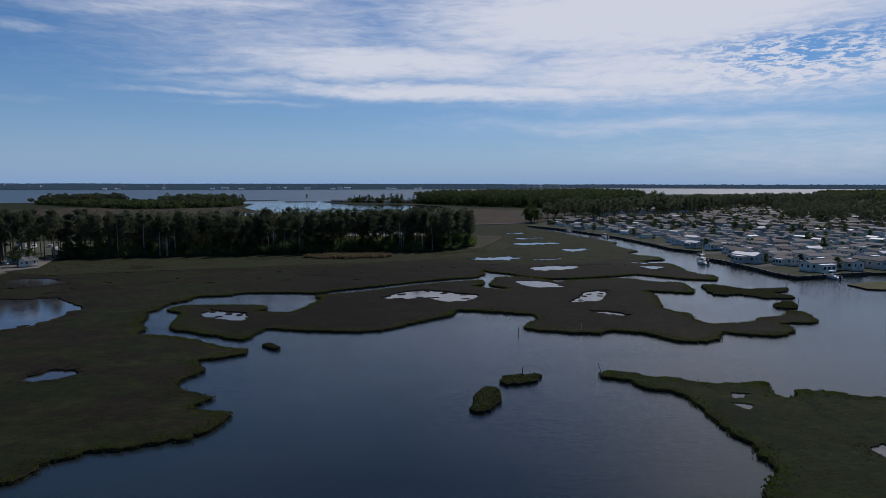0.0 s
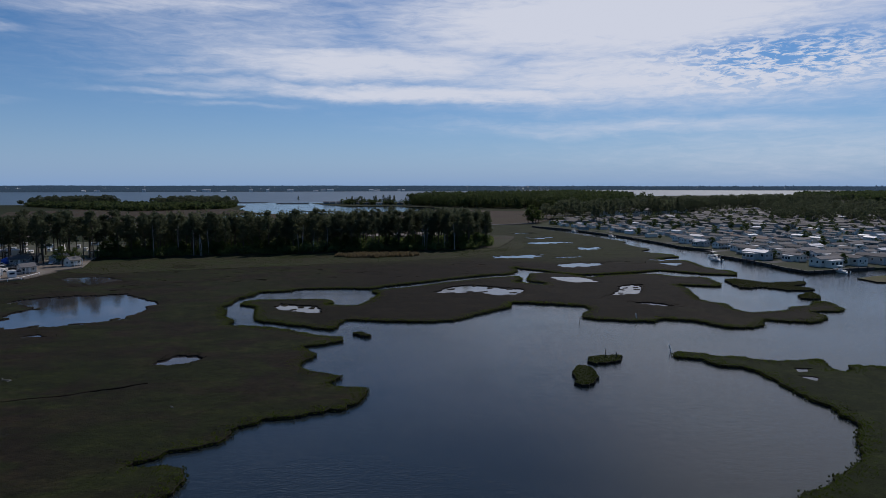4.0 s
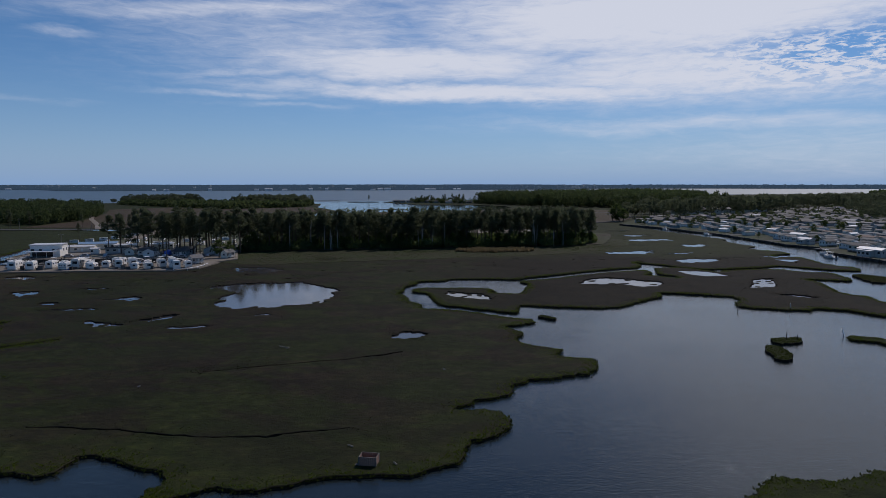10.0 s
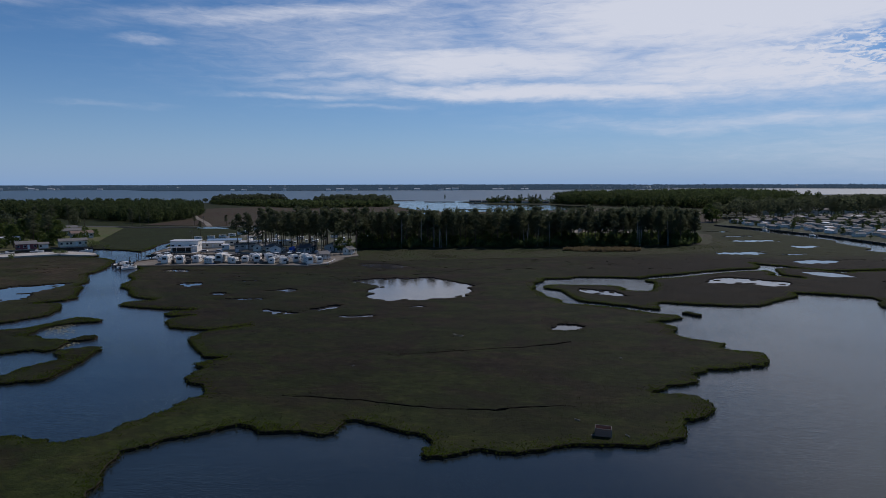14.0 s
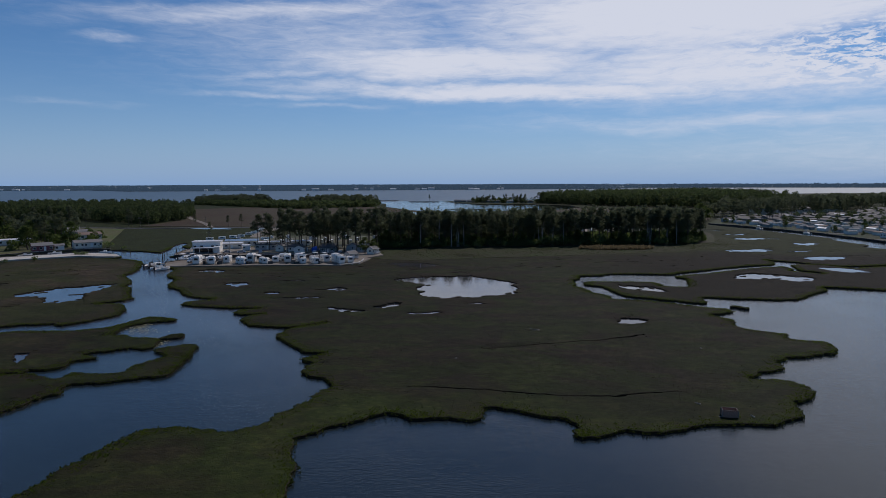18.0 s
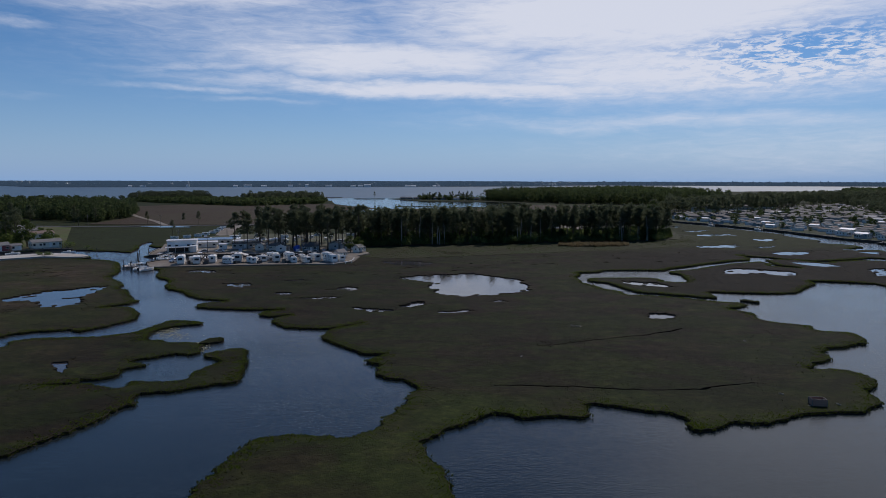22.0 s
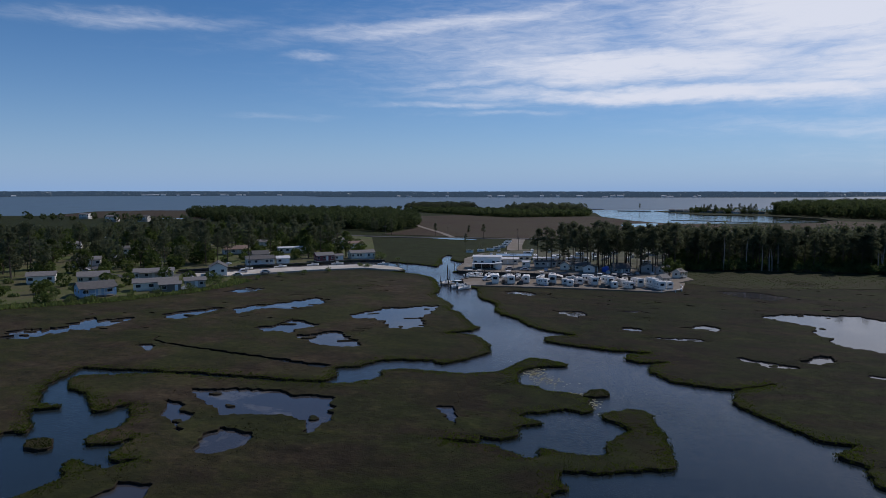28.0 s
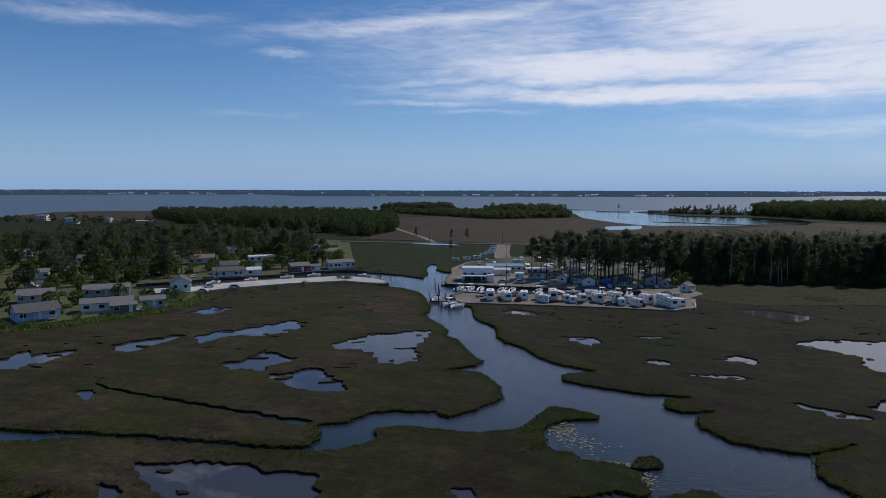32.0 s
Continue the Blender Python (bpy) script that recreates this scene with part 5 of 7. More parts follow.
PARK = HOME_BULKHEAD + [(300, 170), (420, 260), (640, 560), (640, 860), (480, 712), (315, 645), (200, 505), (144, 495), (83, 448), (56, 392)]
sheet("park_ground", PARK, ground_material("drives and thin lawn", (0.030, 0.038, 0.018), (0.046, 0.050, 0.030), (0.070, 0.068, 0.052), (0.036, 0.050, 0.020), 0.09, 0.95, 0.05), 0.72,
      "drives and thin lawns of the mobile home park", 1.2)
ROW_DIR, COL_DIR = Vector((0.95, 0.31)), Vector((-0.11, 0.99))
for k in range(11):
    a = Vector((96, 178)) + COL_DIR * (38 * k) + ROW_DIR * (k * 2)
    sheet("street", strip([tuple(a), tuple(a + ROW_DIR * (150 + 28 * k))], 5.0), ASPHALT, 0.735, "narrow asphalt street between mobile homes", 0.1)

PLANKS = plain("weathered grey planks", (0.20, 0.18, 0.155), 0.85, 0, 0.45, 2.5, 0.02)
DARKWOOD = plain("tarred dark piling", (0.06, 0.05, 0.042), 0.85, 0, 0.4, 3.0)


def bulkhead(line, top, label, post_step=3.0):
    """A sheet wall along the water with a cap board and round piles."""
    root = tagged(new("bulkhead"), label, kind="structure")
    wall, cap = bmesh.new(), bmesh.new()
    post = bmesh.new()
    limb(post, (0, 0, -0.8), (0, 0, top + 0.35), 0.14, 0.13, 6)
    post_me = bm_mesh("post", post, DARKWOOD)
    for a, b in zip(line, line[1:]):
        a, b = Vector(a), Vector(b)
        d = b - a
        s = Vector((-d.y, d.x)).normalized()
        for bm, w, z0, z1 in ((wall, 0.09, -0.8, top), (cap, 0.2, top + 0.003, top + 0.09)):
            q = [a - s * w, b - s * w, b + s * w, a + s * w]
            v = [bm.verts.new((p.x, p.y, z)) for z in (z0, z1) for p in q]
            for f in ((0, 1, 5, 4), (1, 2, 6, 5), (2, 3, 7, 6), (3, 0, 4, 7), (4, 5, 6, 7)):
                bm.faces.new([v[i] for i in f])
        for k in range(int(d.length / post_step)):
            ob = new("post", post_me)
            p = a + d * ((k + 0.5) * post_step / d.length) - s * 0.3
            ob.location = (p.x, p.y, 0)
            ob.parent = root
    part("wall", wall, DARKWOOD, root)
    part("cap", cap, PLANKS, root, "grey weathered cap board")
    return root


bulkhead(HOME_BULKHEAD, 0.95, "dark timber bulkhead along the canal of the mobile homes", 4.0)
bulkhead([(-230, 196), (-228, 183), (-226, 176), (-224, 172), (-160, 176)], 1.0, "dark timber bulkhead of the boat basin")
bulkhead([(-158, 167), (-214, 157), (-216, 150), (-211, 139.5)], 1.0, "timber bulkhead round the trailer spit")
bulkhead([(-266, 196.3), (-276, 195.3), (-284, 188.3), (-293, 176.3), (-300, 167.3), (-308, 160.3), (-317, 148.3), (-326, 138.3)], 0.95, "plank bulkhead of the house canal")
bulkhead([(-304, 139), (-299, 150), (-293, 158), (-285, 166), (-275, 174)], 1.05, "plank bulkhead along the causeway")

# ---- marsh grass: a taller green fringe on the banks, short matted tufts inland ----
FRINGE = leaf_material("tall cordgrass of the banks", (0.044, 0.070, 0.007), (0.098, 0.130, 0.019))
TURF = leaf_material("short matted marsh grass", (0.5, 0.5, 0.5), (1.25, 1.25, 1.25))
for n in [n for n in TURF.node_tree.nodes if n.type in ("BSDF_PRINCIPLED", "BSDF_TRANSLUCENT")]:
    was = n.inputs[0].links[0].from_socket
    TURF.node_tree.links.new(tmix(TURF.node_tree, 1.0, was, marsh_color(TURF.node_tree), "MULTIPLY"), n.inputs[0])
UPGRASS = leaf_material("rough olive upland grass", (0.027, 0.043, 0.010), (0.056, 0.076, 0.019))
ISLETG = leaf_material("olive grass of the islets", (0.022, 0.032, 0.006), (0.055, 0.068, 0.015))
REEDS = leaf_material("dry tan reeds", (0.12, 0.098, 0.055), (0.23, 0.18, 0.105))


def tufts(name, pts, z, low, high, spread, blades, mat, label, seed):
    r = np.random.RandomState(seed)
    n = len(pts)
    ang = r.uniform(0, math.tau, (n, blades))
    h = r.uniform(low, high, (n, 1)) * r.uniform(0.7, 1.15, (n, blades))
    out = r.uniform(0.2, 1.0, (n, blades)) * spread
    base = np.zeros((n, blades, 3))
    base[..., 0] = pts[:, None, 0] + np.cos(ang) * out * 0.5
    base[..., 1] = pts[:, None, 1] + np.sin(ang) * out * 0.5
    z = z + np.array([0.10 * noise.noise(Vector((x * 0.06, y * 0.06, 1))) for x, y in pts]).reshape(-1, 1)
    base[..., 2] = z - 0.12
    tip = base.copy()
    tip[..., 0] += np.cos(ang) * out * 0.9
    tip[..., 1] += np.sin(ang) * out * 0.9
    tip[..., 2] = z + h
    side = np.stack([-np.sin(ang), np.cos(ang), np.zeros_like(ang)], 2) * spread * 0.5
    v = np.stack([base - side, base + side, tip], 2).reshape(-1, 3)
    return tagged(fast_mesh(name, v, np.arange(len(v)), mat), label, kind="stuff")


def on_land(poly, holes, pts):
    ok = inside(poly, pts)
    for hle in holes:
        ok[ok] &= ~inside(hle, pts[ok])
    return pts[ok]


def bank_points(poly, holes, region, per_metre, width, seed):
    r = np.random.RandomState(seed)
    x0, y0, x1, y1 = region
    out = []
    for ring in [poly] + holes:
        p = np.asarray(ring)
        q = np.roll(p, -1, 0)
        for a, b in zip(p, q):
            m = (a + b) / 2
            d = b - a
            ln = math.hypot(*d)
            if not (x0 < m[0] < x1 and y0 < m[1] < y1) or ln > 40 or ln < 1e-6:
                continue
            k = r.poisson(ln * per_metre)
            if k:
                s = np.array([-d[1], d[0]]) / ln
                off = (0.08 + width * r.rand(k, 1) ** 1.7) * r.choice((-1, 1), (k, 1))
                out.append(a + d * r.rand(k, 1) + s * off)
    return on_land(poly, holes, np.concatenate(out))


NORTH_R, SOUTH_R, ISLE_R, POINT_R = (ragged(p) for p in (NORTH, SOUTH, ISLE, POINT))
NEAR = (-260, -60, 90, 215)
for k, (poly, holes) in enumerate(((NORTH_R, north_holes + ditches + creases), (SOUTH_R, south_holes), (ISLE_R, isle_holes), (POINT_R, point_holes))):
    pools = [h for h in holes if h not in ditches and h not in creases]
    pts = bank_points(poly, [], NEAR, 46, 2.2, 60 + k)
    for h in holes:
        pts = pts[~inside(h, pts)]
    lip = np.asarray(poly)
    lip = lip[(lip[:, 0] > NEAR[0]) & (lip[:, 0] < NEAR[2]) & (lip[:, 1] > NEAR[1]) & (lip[:, 1] < 170)]
    lip = np.repeat(lip, 6, 0) + np.random.RandomState(75 + k).normal(size=(len(lip) * 6, 2)) * 0.22
    tufts("edge_grass", lip, 0.30, 0.03, 0.19, 0.15, 5, ISLETG, "lush cordgrass hanging over the eroded banks", 76 + k)
    if pools:
        rims = np.array([p for h in pools for p in h])
        rims = np.repeat(rims, 4, 0) + np.random.RandomState(65 + k).normal(size=(len(rims) * 4, 2)) * 0.6
        tufts("pool_grass", on_land(poly, holes, rims), 0.39, 0.0, 0.06, 0.12, 3, TURF, "short grass round the marsh pools", 66 + k)
    tufts("bank_grass", pts, 0.40, 0.0, 0.16, 0.14, 5, FRINGE, "taller green cordgrass along the muddy banks", 70 + k)
    r = np.random.RandomState(80 + k)
    o = np.asarray(poly)
    lo, hi = np.maximum(o.min(0), (-262, -45)), np.minimum(o.max(0), (80, 212))
    cand = lo + r.rand(int((hi - lo).prod() * 3.6), 2) * (hi - lo)
    keep = np.array([noise.noise(Vector((x * 0.09, y * 0.09, 9))) + noise.noise(Vector((x * 0.5, y * 0.5, 3))) * 0.6 > -0.25 + 0.45 * max(0, (y - 50) / 110) for x, y in cand])
    tufts("marsh_grass", on_land(poly, holes, cand[keep]), 0.40, 0.0, 0.09, 0.26, 3, TURF, "short matted brown-green marsh grass", 90 + k)
for k, p in enumerate(islets):
    o = np.asarray(p)
    r = np.random.RandomState(200 + k)
    cand = o.min(0) + r.rand(int(np.ptp(o, 0).prod() * 26) + 30, 2) * np.ptp(o, 0)
    tufts("islet_grass", cand[inside(p, cand)], 0.40, 0.03, 0.2, 0.14, 4, ISLETG, "dense green grass on a marsh islet", 210 + k)
cand = np.array([-60, 200]) + np.random.RandomState(5).rand(2600, 2) * np.array([34, 14])
tufts("reeds", cand[inside(ragged([(-60, 206), (-48, 203), (-32, 206), (-27, 211), (-34, 216), (-52, 213)], 2, 0.3), cand)], 0.5, 0.8, 1.6, 0.5, 4, REEDS, "stand of dry tan reeds before the wood", 240)
cand = np.array([-152, 160]) + np.random.RandomState(78).rand(16000, 2) * np.array([182, 112])
cand = cand[inside(UP_EDGE, cand)]
tufts("tall_grass", cand, 0.45, 0.03, 0.25, 0.26, 4, UPGRASS, "rough green grass before the wood", 241)



# ---- buildings ----
WHITE = plain("white siding", (0.80, 0.77, 0.71), 0.55, 0, 0.12, 1.0)
CREAM = plain("cream siding", (0.78, 0.73, 0.63), 0.6, 0, 0.15, 1.0)
GREY = plain("grey siding", (0.50, 0.48, 0.44), 0.6, 0, 0.15, 1.0)
TEAL = plain("grey-green siding", (0.20, 0.25, 0.25), 0.6, 0, 0.2, 1.0)
SKYBLUE = plain("light blue siding", (0.36, 0.55, 0.75), 0.55, 0, 0.12, 1.0)
RED = plain("dark red siding", (0.22, 0.05, 0.06), 0.6, 0, 0.2, 1.0)
SHINGLE = plain("grey shingles", (0.17, 0.165, 0.16), 0.9, 0, 0.35, 1.2, 0.02)
DARKROOF = plain("dark shingles", (0.10, 0.098, 0.096), 0.9, 0, 0.35, 1.2, 0.02)
BROWNROOF = plain("brown shingles", (0.20, 0.14, 0.11), 0.9, 0, 0.35, 1.2, 0.02)
METAL = plain("white metal roof", (0.60, 0.61, 0.62), 0.55, 0.0, 0.25, 0.8)
BLUEROOF = plain("faded blue metal roof", (0.22, 0.33, 0.45), 0.45, 0.1, 0.25, 0.8)
GLASS = plain("dark window glass", (0.03, 0.035, 0.04), 0.08, 0, 0.2, 1.0)
TRIM = plain("white trim", (0.80, 0.80, 0.78), 0.5, 0, 0.08, 2.0)
RUBBER = plain("black rubber", (0.02, 0.02, 0.02), 0.8, 0, 0.2, 3.0)
STEEL = plain("galvanised steel", (0.45, 0.46, 0.47), 0.4, 0.8, 0.2, 3.0)
FIBRE = plain("white fibreglass", (0.90, 0.86, 0.79), 0.3, 0, 0.12, 1.5, 0, 0.35)
CAR = plain("car paint", (0.55, 0.55, 0.56), 0.28, 0.2, 0.1, 1.0, 0, 0.95)
BLUETARP = plain("blue tarpaulin", (0.03, 0.12, 0.55), 0.5, 0, 0.3, 1.0)


def gable(bm, x0, y0, x1, y1, z, rise, over, thick=0.14):
    """Two roof slabs over a box, ridge along x."""
    ym = (y0 + y1) / 2
    half = (y1 - y0) / 2 + over
    low = z - rise * over / ((y1 - y0) / 2)
    for s in (-1, 1):
        a = [(x0 - over, ym, z + rise), (x1 + over, ym, z + rise), (x1 + over, ym + s * half, low), (x0 - over, ym + s * half, low)]
        v = [bm.verts.new(p) for p in a] + [bm.verts.new((p[0], p[1], p[2] + thick)) for p in a]
        for f in ((0, 1, 2, 3), (7, 6, 5, 4), (0, 4, 5, 1), (1, 5, 6, 2), (2, 6, 7, 3), (3, 7, 4, 0)):
            bm.faces.new([v[i] for i in f])


def walls_mesh(x0, y0, x1, y1, z0, z1, rise):
    bm = bmesh.new()
    bx(bm, x0, y0, z0, x1, y1, z1)
    if rise:
        ym = (y0 + y1) / 2
        for x, s in ((x0, 0.12), (x1, -0.12)):
            a = [bm.verts.new(p) for p in ((x, y0, z1), (x, y1, z1), (x, ym, z1 + rise))]
            b = [bm.verts.new((p.co.x + s, p.co.y, p.co.z)) for p in a]
            bm.faces.new(a)
            bm.faces.new(b[::-1])
            for i in range(3):
                bm.faces.new((a[i], a[(i + 1) % 3], b[(i + 1) % 3], b[i]))
    return bm


def window(parent, x, y, z, w, h, axis, out, panes=True):
    """A framed window on a wall. axis: the wall's direction; out: the side that it faces."""
    f, g = bmesh.new(), bmesh.new()
    t = 0.07
    for a0, a1, c0, c1 in ((-w / 2, w / 2, h / 2 - t, h / 2), (-w / 2, w / 2, -h / 2, -h / 2 + t), (-w / 2, -w / 2 + t, -h / 2 + t, h / 2 - t), (w / 2 - t, w / 2, -h / 2 + t, h / 2 - t)):
        d = sorted((0.0, 0.06 * out))
        if axis == "x":
            bx(f, a0, d[0], c0, a1, d[1], c1)
        else:
            bx(f, d[0], a0, c0, d[1], a1, c1)
    fr = part("window", f, TRIM, parent)
    fr.location = (x, y, z)
    d = sorted((0.003 * out, 0.025 * out))
    if axis == "x":
        bx(g, -w / 2 + t, d[0], -h / 2 + t, w / 2 - t, d[1], h / 2 - t)
    else:
        bx(g, d[0], -w / 2 + t, -h / 2 + t, d[1], w / 2 - t, h / 2 - t)
    part("pane", g, GLASS, fr)
    return fr


def house(label, category, group, length, depth, height, rise, wall, roof, wins=3, porch=0.0, base=0.5, ends=1, backs=False, porch_roof=None, name="house", simple=False):
    """A house with its ridge along x, its front to -y, standing on z 0."""
    root = tagged(new(name), label, category, group)
    L, D = length / 2, depth / 2
    part("foundation", box_mesh((-L + 0.05, -D + 0.05, -0.3, L - 0.05, D - 0.05, base)), GREY, root)
    part("wall", walls_mesh(-L, -D, L, D, base, base + height, rise), wall, root)
    bm = bmesh.new()
    if rise:
        gable(bm, -L, -D, L, D, base + height + 0.01, rise, 0.4)
    else:
        bx(bm, -L - 0.3, -D - 0.3, base + height, L + 0.3, D + 0.3, base + height + 0.18)
    part("roof", bm, roof, root)
    zc = base + height * 0.55
    if simple:
        for k in range(wins):
            x = -L + length * (k + 0.5) / wins
            part("window", box_mesh((x - 0.7, -D - 0.04, zc - 0.5, x + 0.7, -D - 0.003, zc + 0.5)), GLASS, root)
        return root
    for k in range(wins):
        x = -L + length * (k + 0.5) / wins + (0.25 if k % 2 else -0.2)
        if k == wins // 2:
            part("door", box_mesh((x - 0.45, -D - 0.05, base + 0.05, x + 0.45, -D - 0.003, base + 2.05)), TRIM, root, "white entrance door")
        else:
            window(root, x, -D, zc, min(1.5, length / wins * 0.55), 1.1, "x", -1)
        if backs:
            window(root, x, D, zc, 1.1, 1.1, "x", 1)
    for k in range(ends):
        y = -D + depth * (k + 0.5) / ends
        window(root, -L, y, zc, 1.1, 1.1, "y", -1)
        window(root, L, y, zc, 1.1, 1.1, "y", 1)
    if porch:
        p0, p1 = -L + length * 0.12, L - length * 0.12
        part("porch_deck", box_mesh((p0, -D - porch, base - 0.15, p1, -D - 0.01, base)), PLANKS, root)
        part("porch_roof", box_mesh((p0 - 0.2, -D - porch - 0.2, base + height - 0.18, p1 + 0.2, -D - 0.03, base + height - 0.05)), porch_roof or roof, root)
        n = max(3, int((p1 - p0) / 2.4))
        me = None
        for k in range(n + 1):
            if me is None:
                me = bm_mesh("porch_post", box_mesh((-0.06, -0.06, -base - 0.3, 0.06, 0.06, height - 0.18)), TRIM)
            ob = new("porch_post", me)
            ob.location = (p0 + (p1 - p0) * k / n, -D - porch + 0.08, base)
            ob.parent = root
        part("railing", box_mesh((p0, -D - porch + 0.05, base + 0.85, p1, -D - porch + 0.11, base + 0.95), (p0, -D - porch + 0.05, base + 0.4, p1, -D - porch + 0.11, base + 0.46)), TRIM, root)
    return root


def put(ob, x, y, turn, z, s=1.0):
    ob.matrix_world = pose(x, y, z, 0, 0, turn) @ Matrix.Diagonal((s, s, s * 0.95, 1))
    return ob


# ---- small repeated things ----
def make_car(long=4.5, van=False):
    root = tagged(new("car"), "parked passenger car on the gravel", "car", "parked cars")
    h1, h2 = (0.95, 1.75) if van else (0.85, 1.45)
    prof = [(-long / 2, 0.35), (-long / 2, h1 - 0.1), (-long / 2 + 0.25, h1), (-long * 0.32, h1 + 0.03), (-long * 0.2, h2), (long * 0.22, h2), (long * 0.38, h1 + 0.05), (long / 2 - 0.1, h1 - 0.05), (long / 2, 0.6), (long / 2, 0.35)]
    bm = bmesh.new()
    a, b = [bm.verts.new((x, -0.85, z)) for x, z in prof], [bm.verts.new((x, 0.85, z)) for x, z in prof]
    bm.faces.new(a)
    bm.faces.new(b[::-1])
    for i in range(len(prof)):
        bm.faces.new((a[i], b[i], b[(i + 1) % len(prof)], a[(i + 1) % len(prof)]))
    bmesh.ops.bevel(bm, geom=list(bm.edges), offset=0.06, segments=1, affect="EDGES")
    part("body", bm, CAR, root)
    part("side_window", box_mesh((-long * 0.2, -0.87, h1 + 0.08, long * 0.24, -0.80, h2 - 0.12)), GLASS, root)
    part("side_window", box_mesh((-long * 0.2, 0.80, h1 + 0.08, long * 0.24, 0.87, h2 - 0.12)), GLASS, root)
    bm = bmesh.new()
    bmesh.ops.create_cone(bm, cap_ends=True, segments=10, radius1=0.33, radius2=0.33, depth=0.22, matrix=pose(0, 0, 0, 90))
    tyre = bm_mesh("tyre", bm, RUBBER)
    for x in (-long * 0.31, long * 0.31):
        for y in (-0.78, 0.78):
            w = new("wheel", tyre)
            w.location, w.parent = (x, y, 0.33), root
    return root


def make_boat(length=6.0, cabin=True):
    root = tagged(new("motorboat"), "white fibreglass motorboat moored in the basin", "boat", "moored boats")
    bm = bmesh.new()
    rings = []
    for k in range(7):
        u = k / 6
        w = 1.15 * (1 - max(0, u - 0.45) ** 2 * 3.1) if u < 1 else 0.03
        x = -length / 2 + length * u
        sheer = 0.75 + 0.35 * u * u
        rings.append([bm.verts.new(p) for p in ((x, -w, sheer), (x, -w * 0.8, 0.1), (x, 0, -0.15 + 0.3 * u), (x, w * 0.8, 0.1), (x, w, sheer), (x, w * 0.8, sheer - 0.02), (x, w * 0.75, 0.42 + 0.3 * u), (x, -w * 0.75, 0.42 + 0.3 * u), (x, -w * 0.8, sheer - 0.02))])
    for a, b in zip(rings, rings[1:]):
        for i in range(9):
            bm.faces.new((a[i], a[(i + 1) % 9], b[(i + 1) % 9], b[i]))
    bm.faces.new(rings[0])
    bm.faces.new(rings[-1][::-1])
    part("hull", bm, FIBRE, root)
    part("console", box_mesh((-0.5, -0.4, 0.4, 0.5, 0.4, 1.35)), FIBRE, root)
    part("windshield", box_mesh((0.45, -0.45, 1.36, 0.52, 0.45, 1.75)), GLASS, root)
    part("outboard_motor", box_mesh((-length / 2 - 0.5, -0.2, 0.3, -length / 2 - 0.02, 0.2, 1.25), (-length / 2 - 0.35, -0.08, -0.4, -length / 2 - 0.15, 0.08, 0.3)), RUBBER, root, "black outboard motor")
    if cabin:
        part("hardtop", box_mesh((-1.0, -0.8, 2.2, 0.9, 0.8, 2.27)), FIBRE, root)
        for x in (-0.8, 0.7):
            for y in (-0.7, 0.7):
                part("hardtop_post", box_mesh((x - 0.025, y - 0.025, 0.6, x + 0.025, y + 0.025, 2.2)), STEEL, root)
    return root


def make_trailer(length, front, shade=True):
    """A travel trailer, its long side along y, its front window to -y."""
    root = tagged(new("travel_trailer"), "white travel trailer parked on the gravel spit", "travel trailer", "trailers on the spit")
    bm = box_mesh((-1.25, -length / 2, 0.55, 1.25, length / 2, 3.25))
    bmesh.ops.bevel(bm, geom=[e for e in bm.edges if all(v.co.z > 3 for v in e.verts)], offset=0.22, segments=2, affect="EDGES")
    part("body", bm, FIBRE, root)
    part("skirt", box_mesh((-1.15, -length / 2 + 0.3, 0.12, 1.15, length / 2 - 0.3, 0.549)), GREY, root)
    part("stripe", box_mesh((-1.262, -length / 2 + 0.1, 1.0, 1.262, length / 2 - 0.1, 1.25)), GREY, root, "grey painted stripe")
    window(root, 0, -length / 2, 2.1, 1.6 if front else 1.0, 1.0, "x", -1)
    for y in (-length * 0.3, length * 0.1, length * 0.33):
        window(root, -1.25, y, 2.15, 1.0, 0.75, "y", -1)
        window(root, 1.25, y, 2.15, 1.0, 0.75, "y", 1)
    part("door", box_mesh((1.252, -length * 0.12 - 0.35, 0.75, 1.29, -length * 0.12 + 0.35, 2.75)), TRIM, root)
    part("roof_unit", box_mesh((-0.4, -0.5, 3.25, 0.4, 0.5, 3.52)), FIBRE, root, "white roof air conditioner")
    if not shade:
        return root
    bm = bmesh.new()
    gx = 1.3
    v = [bm.verts.new(p) for p in ((gx, -length * 0.35, 2.95), (gx, length * 0.35, 2.95), (gx + 2.2, length * 0.35, 2.45), (gx + 2.2, -length * 0.35, 2.45))]
    u = [bm.verts.new((p.co.x, p.co.y, p.co.z + 0.05)) for p in v]
    bm.faces.new(v[::-1])
    bm.faces.new(u)
    for i in range(4):
        bm.faces.new((v[i], v[(i + 1) % 4], u[(i + 1) % 4], u[i]))
    aw = part("awning", bm, GREY, root)
    for y in (-length * 0.34, length * 0.34):
        part("awning_post", box_mesh((gx + 2.1, y - 0.03, 0, gx + 2.16, y + 0.03, 2.46)), STEEL, root)
    part("hitch", box_mesh((-0.06, length / 2, 0.5, 0.06, length / 2 + 1.1, 0.62)), STEEL, root)
    return root


STOCKS = []


class Stock:
    """A prototype that is used for its own first place and copied for the rest."""
    def __init__(self, ob, size=(1, 1, 1)):
        self.ob, self.used, self.size = ob, False, size
        STOCKS.append(self)

    def at(self, x, y, z, turn):
        m = pose(x, y, z, 0, 0, turn) @ Matrix.Diagonal((*self.size, 1))
        if not self.used:
            self.used = True
            self.ob.matrix_world = m
            return self.ob
        return copy_thing(self.ob, m)


